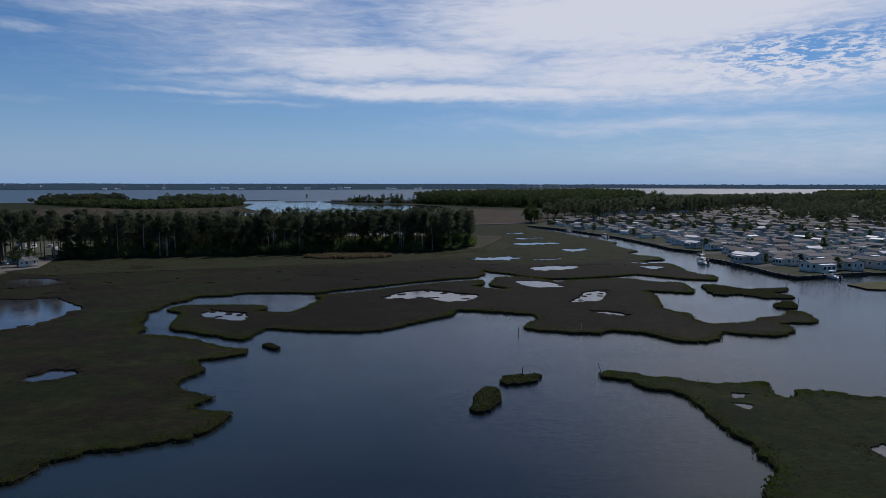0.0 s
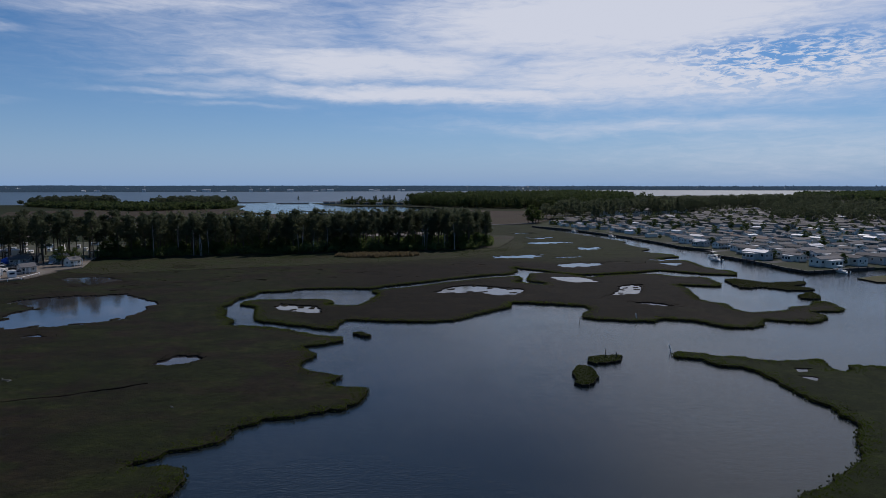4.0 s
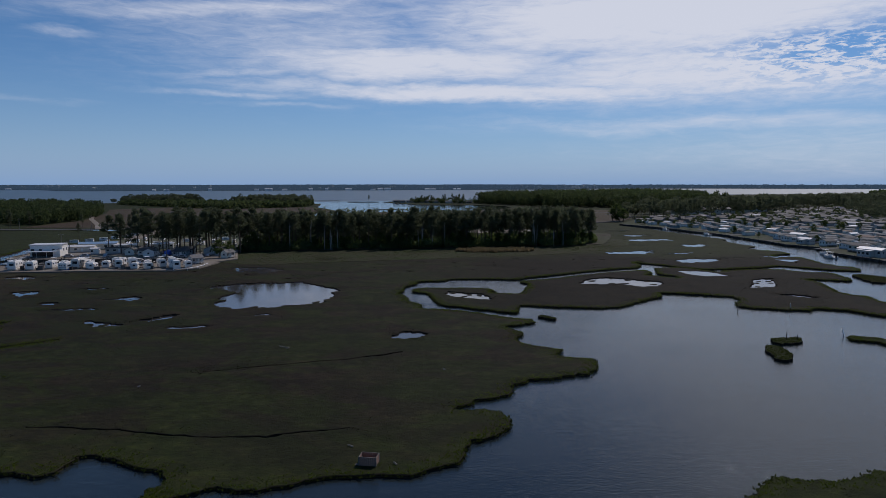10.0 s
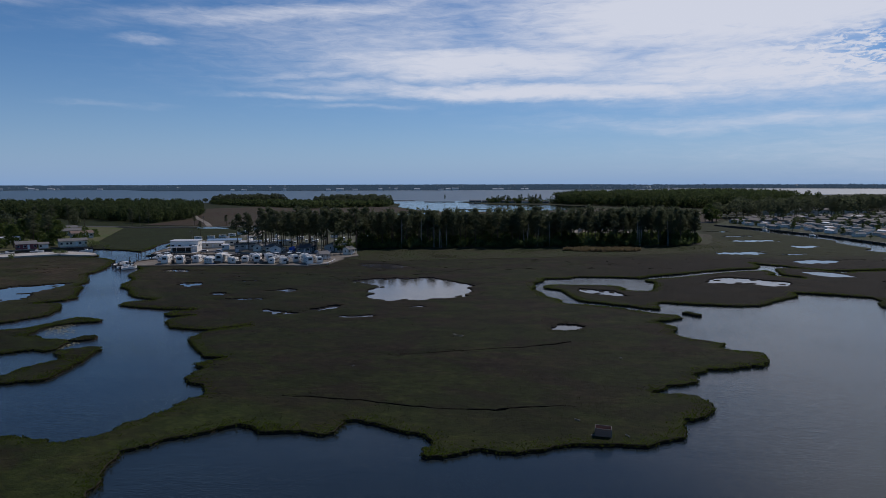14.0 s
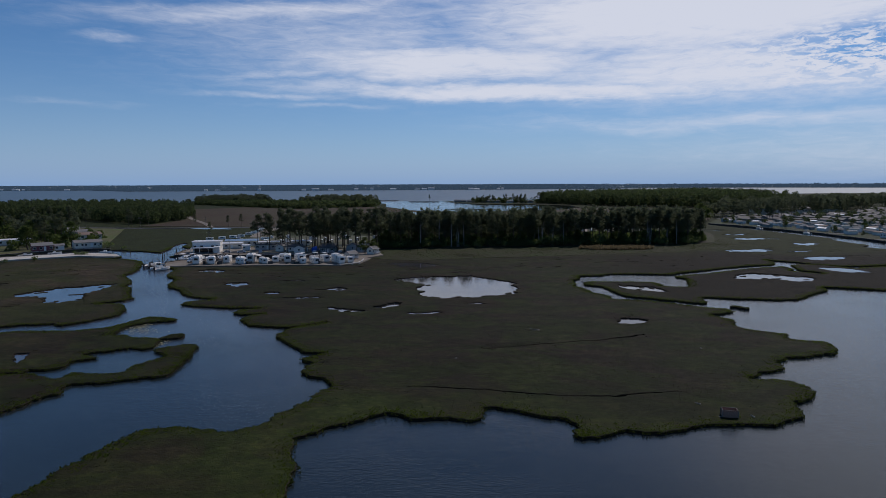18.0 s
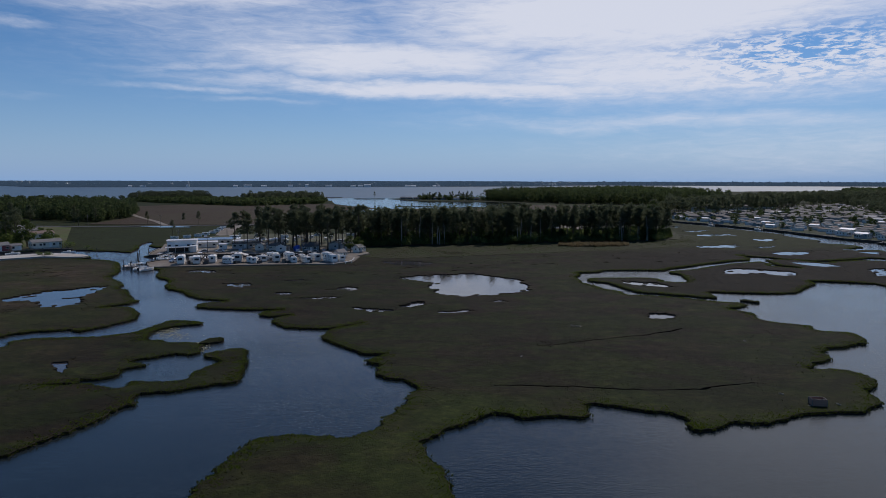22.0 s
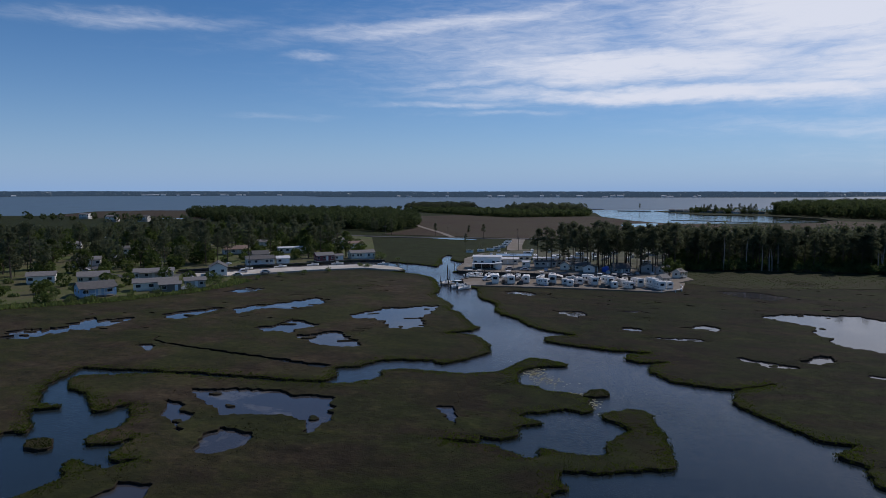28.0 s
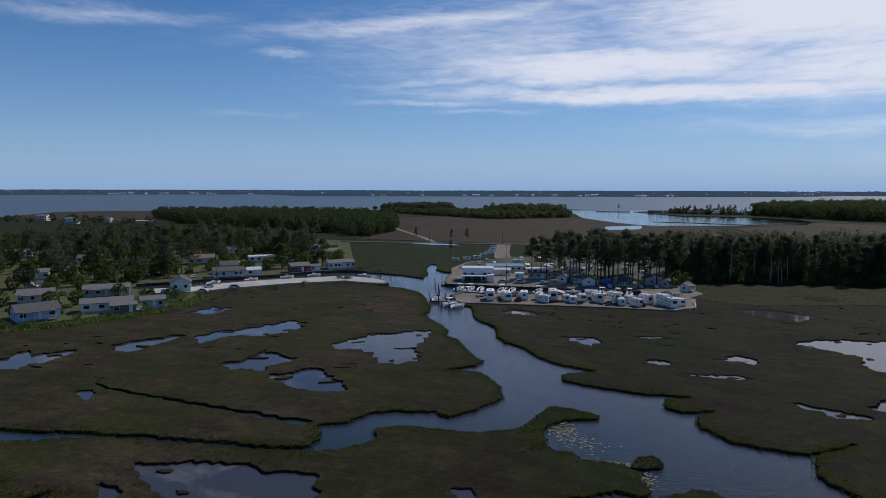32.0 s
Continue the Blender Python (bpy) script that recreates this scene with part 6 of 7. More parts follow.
cars = [Stock(make_car(), (0.85, 0.85, 0.85)), Stock(make_car(4.9, True), (0.85, 0.85, 0.85)), Stock(make_car(4.2), (0.85, 0.85, 0.85))]
boats = [Stock(make_boat()), Stock(make_boat(5.2, False)), Stock(make_boat(7.0))]
far_trailers = []
for ln in (8.0, 9.5):
    q = tagged(new("travel_trailer"), "white travel trailer under the pines", "travel trailer", "trailers under the pines")
    part("body", box_mesh((-1.25, -ln / 2, 0.0, 1.25, ln / 2, 3.1)), FIBRE, q)
    part("window", box_mesh((-0.7, -ln / 2 - 0.04, 1.6, 0.7, -ln / 2 - 0.003, 2.4)), GLASS, q)
    part("window", box_mesh((1.253, -ln * 0.3, 1.6, 1.29, ln * 0.1, 2.4)), GLASS, q)
    part("window", box_mesh((-1.29, -ln * 0.2, 1.6, -1.253, ln * 0.2, 2.4)), GLASS, q)
    part("roof_unit", box_mesh((-0.4, -0.5, 3.1, 0.4, 0.5, 3.4)), GREY, q)
    far_trailers.append(Stock(q, (0.7, 0.68, 0.66)))
trailers = [Stock(make_trailer(8.0, True, False), (0.94, 0.7, 0.92)), Stock(make_trailer(6.0, False, False), (0.9, 0.72, 0.78)), Stock(make_trailer(8.8, True), (0.98, 0.7, 1.0)), Stock(make_trailer(6.6, True, False), (0.94, 0.72, 0.82))]

# the row on the spit
for k, (x, y, turn) in enumerate(((-203, 147.5, 12), (-198, 147.5, 20), (-193.5, 150.5, 16), (-189, 151, 10), (-185, 151.5, 8), (-181, 152, 14), (-176.5, 153, 20), (-172, 152.5, 28), (-167.5, 153, 30),
                                  (-163, 154, 30), (-158.5, 153.5, 34), (-154, 153, 36), (-149.5, 153.5, 40))):
    trailers[(0, 3, 1, 3, 2, 1, 3, 0, 2, 3, 0, 2, 3)[k]].at(x, y + rng.uniform(-0.8, 0.8), YARD_Z, turn + rng.uniform(-6, 6))
for k, (x, y, turn) in enumerate(((-200.5, 150.8, 30), (-187, 147.5, 75), (-178.8, 149.2, 5), (-174.3, 157.3, 95), (-165.2, 149.8, 15), (-160.8, 149.6, 40), (-156.3, 157.8, 60), (-151.8, 150.3, 30))):
    trailers[(1, 3, 1, 0)[k % 4]].at(x, y, YARD_Z, turn)
LOCKER = plain("dark painted plywood", (0.09, 0.085, 0.08), 0.7, 0, 0.4, 2.0, 0, 0.5)
for k in range(26):
    bm = box_mesh((-0.6, -0.4, 0, 0.6, 0.4, 0.8), (-0.66, -0.46, 0.803, 0.66, 0.46, 0.88))
    bmesh.ops.scale(bm, vec=(rng.uniform(0.6, 1.5), rng.uniform(0.7, 1.6), rng.uniform(0.7, 1.6)), verts=bm.verts)
    u = rng.random()
    ob = new("storage_chest", bm_mesh("storage_chest", bm, rng.choice((LOCKER, DARKWOOD, PLANKS, BLUETARP if k % 6 == 0 else LOCKER))))
    ob.matrix_world = pose(-205 + 56 * u, 145.6 + 4 * u + rng.choice((0.0, 0.6, 8.5, 10.0)), YARD_Z, 0, 0, rng.uniform(0, 90))
    tagged(ob, "dark lidded storage chest standing between trailers", "storage chest", "chests between the trailers")
for x, y, turn in ((-207, 151.5, 60), (-195.5, 155.5, 95), (-186.5, 157.5, 90), (-178.5, 158.5, 80), (-169, 160.5, 100), (-160, 161, 85), (-152, 162, 20)):
    rng.choice(cars).at(x, y, YARD_Z, turn + 4)
for x, y, turn in ((-218, 166.5, 80), (-214.5, 167, 85), (-211, 167.5, 95), (-204, 168.5, 90), (-200.5, 168.5, 88), (-192, 169.5, 85), (-181, 170.5, 5), (-172, 172, 95), (-167, 172, 85), (-163.5, 172.5, 92),
                   (-213.5, 160, 170), (-213, 138, 60), (-210, 135.5, 55), (-219, 144, 70)):
    rng.choice(boats).at(x, y, 0.02, turn)


def pier(label, x, y, turn, length, width):
    root = put(tagged(new("pier"), label, "pier", "piers"), x, y, turn, 0)
    board = bm_mesh("plank", box_mesh((-0.14, -width / 2, 0.72, 0.13, width / 2, 0.77)), PLANKS)
    for k in range(int(length / 0.3)):
        ob = new("plank", board)
        ob.location, ob.parent = (k * 0.3, rng.uniform(-0.02, 0.02), 0), root
    part("beam", box_mesh((0, -width / 2 + 0.1, 0.5, length, -width / 2 + 0.2, 0.719)), DARKWOOD, root)
    part("beam", box_mesh((0, width / 2 - 0.2, 0.5, length, width / 2 - 0.1, 0.719)), DARKWOOD, root)
    pb = bmesh.new()
    limb(pb, (0, 0, -1.0), (0, 0, 1.9), 0.13, 0.12, 7)
    pile = bm_mesh("pile", pb, DARKWOOD)
    for k in range(int(length / 2.4) + 1):
        for s in (-1, 1):
            ob = new("pile", pile)
            ob.location, ob.parent = (k * 2.4, s * (width / 2 + 0.14), rng.uniform(-0.3, 0.2)), root
    return root


pier("weathered boat pier with tall dark piles", -215, 148, 200, 6, 1.4)
pier("weathered boat pier with tall dark piles", -213, 143, 205, 7, 1.4)
pier("short weathered finger pier in the basin", -214.5, 171.5, 270, 4, 1.0)
pier("short weathered finger pier in the basin", -203, 172.5, 270, 4, 1.0)
pier("short weathered finger pier in the basin", -188, 173.5, 270, 4, 1.0)
pier("short weathered finger pier in the basin", -166, 175, 270, 4, 1.0)
for x, y in ((-230.5, 186), (-231, 179), (-229, 173), (-227, 168), (-224.5, 163), (-221, 153), (-222, 146), (-217, 140), (-252, 188), (-257, 190)):
    bm = bmesh.new()
    limb(bm, (0, 0, -1.2), (rng.uniform(-0.1, 0.1), 0, 2.2), 0.14, 0.12, 7)
    ob = new("mooring_pile", bm_mesh("mooring_pile", bm, DARKWOOD))
    ob.location = (x, y, 0)
    tagged(ob, "dark round mooring pile standing in the water", "pile", "mooring piles")

# the marina house: two long roofs stepping down to the basin, a deck on the water side
m = put(house("white two-level marina house with a lower deck roof", "building", "", 11, 6.5, 4.6, 0, WHITE, METAL, 5, 0, 0.2, 2, name="marina_house"), -217, 186.5, 15, YARD_Z)
part("lower_roof", box_mesh((-5.8, -7.4, 2.35, 4.6, -3.26, 2.5)), METAL, m, "long low white deck roof")
part("deck", box_mesh((-5.8, -7.6, 0.02, 5.2, -3.26, 0.2)), PLANKS, m)
part("dark_front", box_mesh((-4.8, -3.32, 0.25, 2.4, -3.256, 2.2)), GLASS, m, "dark shaded shopfront")
part("side_room", box_mesh((3.2, -6.4, 0.2, 5.6, -3.27, 2.9)), WHITE, m)
for x in (-5.6, -2.2, 1.2, 4.4):
    part("deck_post", box_mesh((x, -7.3, 0.2, x + 0.12, -7.18, 2.35)), TRIM, m)
put(house("long low shed with a faded blue roof", "building", "", 17, 7, 2.8, 0.7, CREAM, BLUEROOF, 5, 0, 0.2), -213, 214, 18, YARD_Z, 0.85)
put(house("long low shed with a white roof", "building", "", 14, 6, 2.8, 0.5, CREAM, METAL, 4, 0, 0.2), -214, 202, 16, YARD_Z, 0.8)
for x, y, t, ln, w in ((-203, 193.5, 18, 4, WHITE), (-196, 197, 18, 11, GREY), (-188, 202, 18, 11, GREY), (-199, 210, 18, 12, CREAM), (-186, 215, 18, 12, WHITE)):
    put(house("grey-sided park trailer under the pines", "mobile home", "park trailers", ln, 3.8, 2.6, 0.45, w, DARKROOF if w is GREY else METAL, 4 if ln > 5 else 2, 0, 0.5), x, y, t, YARD_Z, 0.75)
for x, y, t, ln, d, w, rf in ((-187, 190.5, 95, 6, 4.5, CREAM, SHINGLE), (-180.5, 190, 14, 8, 6, CREAM, SHINGLE), (-177.5, 186, 100, 6, 5.5, WHITE, DARKROOF), (-166, 187, 14, 8, 6, TEAL, DARKROOF),
                              (-166.5, 193, 14, 9, 6, TEAL, DARKROOF), (-157, 195, 100, 8, 7, GREY, SHINGLE), (-151, 190, 60, 7, 4, GREY, SHINGLE), (-151, 164, 60, 6, 3.4, GREY, SHINGLE), (-146, 182, 70, 6, 3.6, CREAM, SHINGLE)):
    put(house("small gabled cabin of the trailer park", "cabin", "cabins of the trailer park", ln, d, 2.7, 1.3, w, rf, 3, 1.6, 0.4), x, y, t, YARD_Z, 0.74)
k = 0
for y0 in (222, 234, 246, 258):
    for x0 in range(-222, -152, 8):
        if rng.random() < 0.6:
            k += 1
            far_trailers[k % 2].at(x0 + rng.uniform(-1.5, 1.5), y0 + rng.uniform(-2, 2), YARD_Z - 0.02, rng.choice((15, 195, 20, 100)))
for x, y, t in ((-243, 246, 105), (-239, 252, 105), (-236, 259, 100), (-235, 268, 100), (-235, 279, 98), (-236, 290, 98), (-238, 302, 96), (-240, 314, 96)):
    far_trailers[0].at(x, y, 0.45, t)
# trailers further back, seen between the trunks
for x0 in range(-140, -16, 8):
    for y0 in (318, 332):
        if rng.random() < 0.7:
            far_trailers[rng.randrange(2)].at(x0 + rng.uniform(-2, 2), y0 + x0 * 0.08 + rng.uniform(-2, 2), 0.68, rng.choice((15, 100, 190)))
sheet("gravel_yard", [(-152, 262), (-80, 302), (-14, 308), (-16, 336), (-60, 345), (-152, 320)], GRAVEL, 0.70, "gravel lot of trailers behind the wood", 0.4)
for x, y, t in ((-207, 182, 20), (-201, 182.5, 15), (-193, 183, 100), (-170, 182, 95), (-163, 181, 10), (-160, 184, 100), (-155, 186, 95), (-210, 223, 15), (-196, 228, 100), (-228, 232, 100), (-229, 250, 95), (-176, 229, 12)):
    rng.choice(cars).at(x, y, YARD_Z, t)
bm = bmesh.new()
bmesh.ops.create_icosphere(bm, subdivisions=2, radius=1.5)
for v in bm.verts:
    v.co *= 1 + 0.25 * noise.noise(v.co * 1.3)
    v.co.z = max(0, v.co.z + 0.9)
ob = new("covered_pile", bm_mesh("covered_pile", bm, BLUETARP))
ob.location = (-171.5, 188, YARD_Z)
tagged(ob, "bright blue tarpaulin over a heap by the cabins", "tarpaulin")


def utility_pole(x, y, h=9.5, z=0.6):
    root = tagged(new("utility_pole"), "grey wooden utility pole with a crossarm", "utility pole", "utility poles")
    root.location = (x, y, z)
    bm = bmesh.new()
    limb(bm, (0, 0, -0.5), (0, 0, h), 0.15, 0.1, 8)
    part("pole", bm, PLANKS, root)
    part("crossarm", box_mesh((-1.1, -0.06, h - 0.9, 1.1, 0.06, h - 0.75)), PLANKS, root)
    for dx in (-0.95, 0, 0.95):
        part("insulator", box_mesh((dx - 0.04, -0.04, h - 0.75, dx + 0.04, 0.04, h - 0.6)), STEEL, root)


for x, y in ((-222, 262), (-228, 212), (-168, 179), (-205, 180), (-240, 336), (-286, 336), (-330, 334), (-196, 350), (-150, 356), (-378, 338), (-302, 150), (-322, 126), (-340, 112)):
    utility_pole(x, y, 7.2, 0.55)
# white hoop and curb at the end of the spit
bm = bmesh.new()
pts = [(-151, 146.3), (-147, 147.5), (-145.2, 151), (-145, 156), (-145.5, 161)]
for a, b in zip(pts, pts[1:]):
    limb(bm, (*a, YARD_Z + 0.5), (*b, YARD_Z + 0.5), 0.09, 0.09, 6)
for a in pts:
    limb(bm, (*a, YARD_Z - 0.3), (*a, YARD_Z + 0.5), 0.08, 0.08, 6)
tagged(new("fence", bm_mesh("fence", bm, TRIM)), "low white pipe fence round the end of the spit", "fence")

# ---- the duck blind and the stakes ----
blind = tagged(new("duck_blind"), "open-topped reddish plank hunting blind on the marsh", "hunting blind")
blind.matrix_world = pose(-69.0, 5.4, 0.34, 0, 0, -8) @ Matrix.Diagonal((0.72, 0.72, 0.72, 1))
REDWOOD = plain("reddish weathered boards", (0.36, 0.20, 0.14), 0.85, 0, 0.4, 3.0)
boards = {}
for w, d in (("front", -0.8), ("back", 0.8)):
    for k in range(8):
        if w not in boards:
            boards[w] = bm_mesh("board", box_mesh((-0.145, -0.02, 0, 0.145, 0.02, 1.25)), REDWOOD)
        ob = new("board", boards[w])
        ob.location, ob.parent = (-1.05 + k * 0.3, d, rng.uniform(-0.02, 0.03)), blind
side = bm_mesh("board", box_mesh((-0.02, -0.145, 0, 0.02, 0.145, 1.25)), REDWOOD)
for x in (-1.2, 1.2):
    for k in range(5):
        ob = new("board", side)
        ob.location, ob.parent = (x, -0.62 + k * 0.31, rng.uniform(-0.02, 0.03)), blind
part("rim", box_mesh((-1.25, -0.85, 1.27, 1.25, -0.79, 1.32), (-1.25, 0.79, 1.27, 1.25, 0.85, 1.32), (-1.25, -0.78, 1.27, -1.18, 0.78, 1.32), (1.18, -0.78, 1.27, 1.25, 0.78, 1.32)), PLANKS, blind, "pale bleached top rail")
for x in (-1.24, 1.24):
    for y in (-0.84, 0.84):
        part("corner_post", box_mesh((x - 0.05, y - 0.05, -0.3, x + 0.05, y + 0.05, 1.26)), PLANKS, blind, "pale weathered corner post")
part("bench", box_mesh((-1.1, 0.2, 0.4, 1.1, 0.6, 0.46)), PLANKS, blind)
part("floor", box_mesh((-1.18, -0.77, -0.3, 1.18, 0.77, 0.05)), DARKWOOD, blind)
part("ramp", box_mesh((-1.8, -0.7, -0.2, -1.3, -0.3, 0.08)), PLANKS, blind, "pale board step at the side")
for x, y, h, lean, mat, lab in ((12.5, 62.1, 1.3, -0.75, TRIM, "leaning white channel stake in the water"), (15.7, 87.4, 1.5, -0.4, TRIM, "leaning white channel stake at the marsh edge"),
                                (3.1, 86.3, 1.1, 0.1, DARKWOOD, "dark wooden stake standing in the water"), (82.8, 135.8, 1.6, 0.0, DARKWOOD, "dark wooden stake standing in the water"),
                                (75.7, 118.1, 0.9, 0.0, DARKWOOD, "low dark stake standing in the water"), (-0.3, 58.5, 1.6, 0.05, DARKWOOD, "dark stake among the islet grass"), (1.2, 57.8, 1.3, 0.1, DARKWOOD, "dark stake among the islet grass")):
    bm = bmesh.new()
    limb(bm, (0, 0, -1.0), (lean, 0, h), 0.08, 0.07, 7)
    ob = new("stake", bm_mesh("stake", bm, mat))
    ob.location = (x, y, 0)
    tagged(ob, lab, "stake", "channel stakes")
for x, y, ln in ((-89.6, 50.7, 1.3), (-88.8, 50.2, 0.7), (-90.4, 51.3, 0.6), (-62, 38, 0.4), (-104, 29, 0.4), (-71.5, 9.5, 0.7), (-66.3, 5.2, 0.6), (-125.5, 112, 0.9)):
    bm = bmesh.new()
    limb(bm, (-ln / 2, 0, 0.0), (ln / 2, 0.1, 0.08), 0.08, 0.04, 6)
    limb(bm, (0, 0, 0.05), (ln * 0.2, ln * 0.25, 0.2), 0.05, 0.02, 5)
    ob = new("driftwood", bm_mesh("driftwood", bm, SNAG))
    ob.matrix_world = pose(x, y, 0.47, 0, 0, rng.uniform(0, 180))
    tagged(ob, "bleached driftwood lying on the marsh grass", "driftwood", "driftwood on the marsh")


# pale algae and wrack drifting in the lee of the marsh island
ALGAE = plain("bleached floating algae", (0.30, 0.29, 0.17), 0.9, 0, 0.5, 1.5)
r = np.random.RandomState(63)
mats = np.concatenate([np.array(c) + r.normal(size=(n, 2)) * np.array(w) for c, w, n in (((-170.2, 50.5), (1.0, 1.4), 150), ((-167.5, 46.5), (1.8, 1.4), 90), ((-162.3, 40.9), (1.4, 0.4), 130), ((-158.6, 37.0), (0.5, 1.6), 60))])
mats = mats[~inside(ragged(SOUTH), mats)]
a = r.uniform(0, math.tau, (len(mats), 1)) + np.array([[0.0, 1.9, 4.1]])
w = r.uniform(0.05, 0.26, (len(mats), 3))
flakes = np.stack([mats[:, None, 0] + np.cos(a) * w * 1.6, mats[:, None, 1] + np.sin(a) * w, np.full(a.shape, 0.045)], 2)
tagged(fast_mesh("floating_algae", flakes.reshape(-1, 3), np.arange(flakes.size // 3), ALGAE), "pale algae flakes drifting on the creek water", kind="stuff")

# ---- the houses by the canal ----
hs = [(-307, 84, 62, 9.5, 7, 2.4, 1.5, SKYBLUE, DARKROOF, 3, 1.6, "light blue house with a dark roof and porch"),
      (-329, 103, 45, 9, 6.5, 2.4, 1.2, CREAM, SHINGLE, 4, 1.6, "cream house with a porch under a grey roof"),
      (-318, 118, 42, 12.5, 6.5, 2.5, 0.9, GREY, SHINGLE, 5, 1.8, "grey raised house with a wide front porch"),
      (-299, 99, 44, 12.5, 5.5, 2.3, 1.0, CREAM, SHINGLE, 4, 0, "low tan house with grey shingles"), (-290.5, 106.5, 44, 6, 5, 2.2, 0.8, GREY, SHINGLE, 3, 0, "grey shed annex beside the tan house"),
      (-303, 133, 128, 8, 6, 3.0, 1.7, WHITE, DARKROOF, 3, 0, "white gabled garage house by the causeway"), (-309, 166, 45, 11, 6, 2.4, 1.1, WHITE, DARKROOF, 5, 1.2, "long white house with a dark roof"),
      (-316, 176, 45, 6.5, 6, 3.2, 1.3, GREY, DARKROOF, 3, 1.2, "grey two-storey canal house"), (-302, 172, 45, 5, 4, 2.2, 0.8, WHITE, METAL, 2, 0, "small white boathouse by the canal"),
      (-291, 187, 45, 7.5, 6, 2.4, 1.1, RED, SHINGLE, 4, 0, "dark red house with white trim"), (-286, 191, 45, 3.5, 3, 2.0, 0.6, WHITE, SHINGLE, 2, 0, "small white shed beside the red house"),
      (-281, 203, 45, 11, 6, 2.4, 1.0, CREAM, SHINGLE, 6, 0, "long cream house with many windows"), (-347, 199, 45, 11, 7, 2.5, 1.3, CREAM, BROWNROOF, 4, 1.2, "cream house with a brown roof"),
      (-325, 214, 45, 13, 4.5, 2.4, 0.4, WHITE, METAL, 5, 0, "long white trailer house"), (-326, 264, 40, 11, 7, 2.5, 1.1, GREY, SHINGLE, 4, 0, "grey house under the trees"),
      (-308, 246, 45, 10, 7, 2.5, 1.1, CREAM, BROWNROOF, 4, 0, "tan house with a brown roof"), (-447, 193, 45, 11, 7, 2.5, 1.1, WHITE, SHINGLE, 4, 1.5, "white house among dark trees"),
      (-489, 250, 45, 11, 7, 2.5, 1.1, WHITE, SHINGLE, 4, 0, "white house among dark trees"), (-345, 97, 45, 8, 6, 2.4, 1.1, WHITE, SHINGLE, 3, 0, "white house half hidden by shrubs"),
      (-372, 138, 45, 10, 7, 2.5, 1.1, CREAM, SHINGLE, 4, 0, "cream house among trees"), (-395, 185, 45, 10, 7, 2.5, 1.1, WHITE, DARKROOF, 4, 0, "white house among trees"),
      (-415, 240, 45, 10, 7, 2.5, 1.1, GREY, SHINGLE, 4, 0, "grey house among trees"), (-362, 238, 45, 10, 7, 2.5, 1.1, WHITE, SHINGLE, 4, 0, "white house among trees"),
      (-345, 284, 40, 10, 7, 2.5, 1.1, CREAM, SHINGLE, 4, 0, "cream house near the road")]
for x, y, t, ln, d, h, rise, wl, rf, wn, pr, lab in hs:
    put(house(lab, "house", "houses by the canal", ln, d, h, rise, wl, rf, wn, pr, 0.45, 2), x, y, t, 0.62, 1.0)
for x, y, t in ((-672, 430, 20), (-642, 440, 20), (-700, 455, 20), (-748, 465, 20)):
    put(house("tall pale stilt house on the bay marsh", "house", "stilt houses on the bay", 10, 8, 3.6, 1.3, WHITE if x in (-672, -748) else GREY, SHINGLE if x != -642 else DARKROOF, 4, 1.6, 1.8, 3), x, y, t, 0.5)
put(house("open dark lean-to shed beside the tan house", "shed", "", 6, 4, 2.2, 0.6, PLANKS, SHINGLE, 2, 0, 0.1, 1, name="shed"), -293, 98.5, 44, 0.62)
for x, y, t in ((-293, 131, 15), (-297.5, 139.5, 60), (-289, 141.5, 50), (-309, 125, 15), (-351, 121, 10), (-356, 124, 10), (-361, 127, 12), (-366, 130, 12), (-343, 117, 10), (-290, 101.5, 100), (-320, 160, 100),
                (-333, 205, 20), (-296, 200, 100), (-318, 228, 20), (-385, 165, 90), (-403, 225, 90)):
    rng.choice(cars).at(x, y, 0.95 if (-305 < x < -285 and y > 124) else 0.66, t)
for x, y, t in ((-297, 163, 55), (-288, 173, 50), (-281, 181, 45), (-305, 152, 60), (-262, 186, 10)):
    boats[1].at(x, y, 0.02, t)
r = random.Random(31)
taken = [(h[0], h[1]) for h in hs]
n = 0
while n < 135:
    x, y = r.uniform(-500, -284), r.uniform(90, 335)
    if not inside([(-296, 145), (-340, 118), (-300, 92), (-330, 60), (-430, 60), (-500, 170), (-480, 270), (-390, 332), (-340, 322), (-290, 240), (-290, 205), (-325, 170)], [(x, y)])[0]:
        continue
    if any(-5 < (x - a) < 15 and -16 < y - b < 6 for a, b in taken) and r.random() < 0.93:
        continue
    n += 1
    far_off = 0.75 if x < -420 else 1.0
    if r.random() < 0.5 and n < 125:
        pine(x, y, r.uniform(0.7, 1.0) * far_off, "trees among the houses", 0.5)
    else:
        oak(x, y, r.uniform(0.7, 1.4) * far_off, z=0.5)
LOTS = [(-324, 136), (-342, 128), (-352, 110), (-372, 84), (-420, 60), (-500, 120), (-540, 200), (-500, 290), (-400, 330), (-356, 310), (-352, 262), (-336, 240), (-345, 190), (-334, 160)]
mass = scatter(LOTS, 11.5, 33)
mass = np.array([p for p in mass if not any(-6 < p[0] - a < 13 and -14 < p[1] - b < 7 for a, b in taken)])
pick = np.random.RandomState(34).rand(len(mass)) < 0.55
far_wood("tree_mass", mass[pick], 12.5, 3.2, NEEDLES, "dark pines standing close between the houses", 35, 260, True, 0.34)
far_wood("tree_mass", mass[~pick], 8.5, 3.4, LEAVES, "green broadleaf trees filling the house lots", 36, 260, True, 0.12)
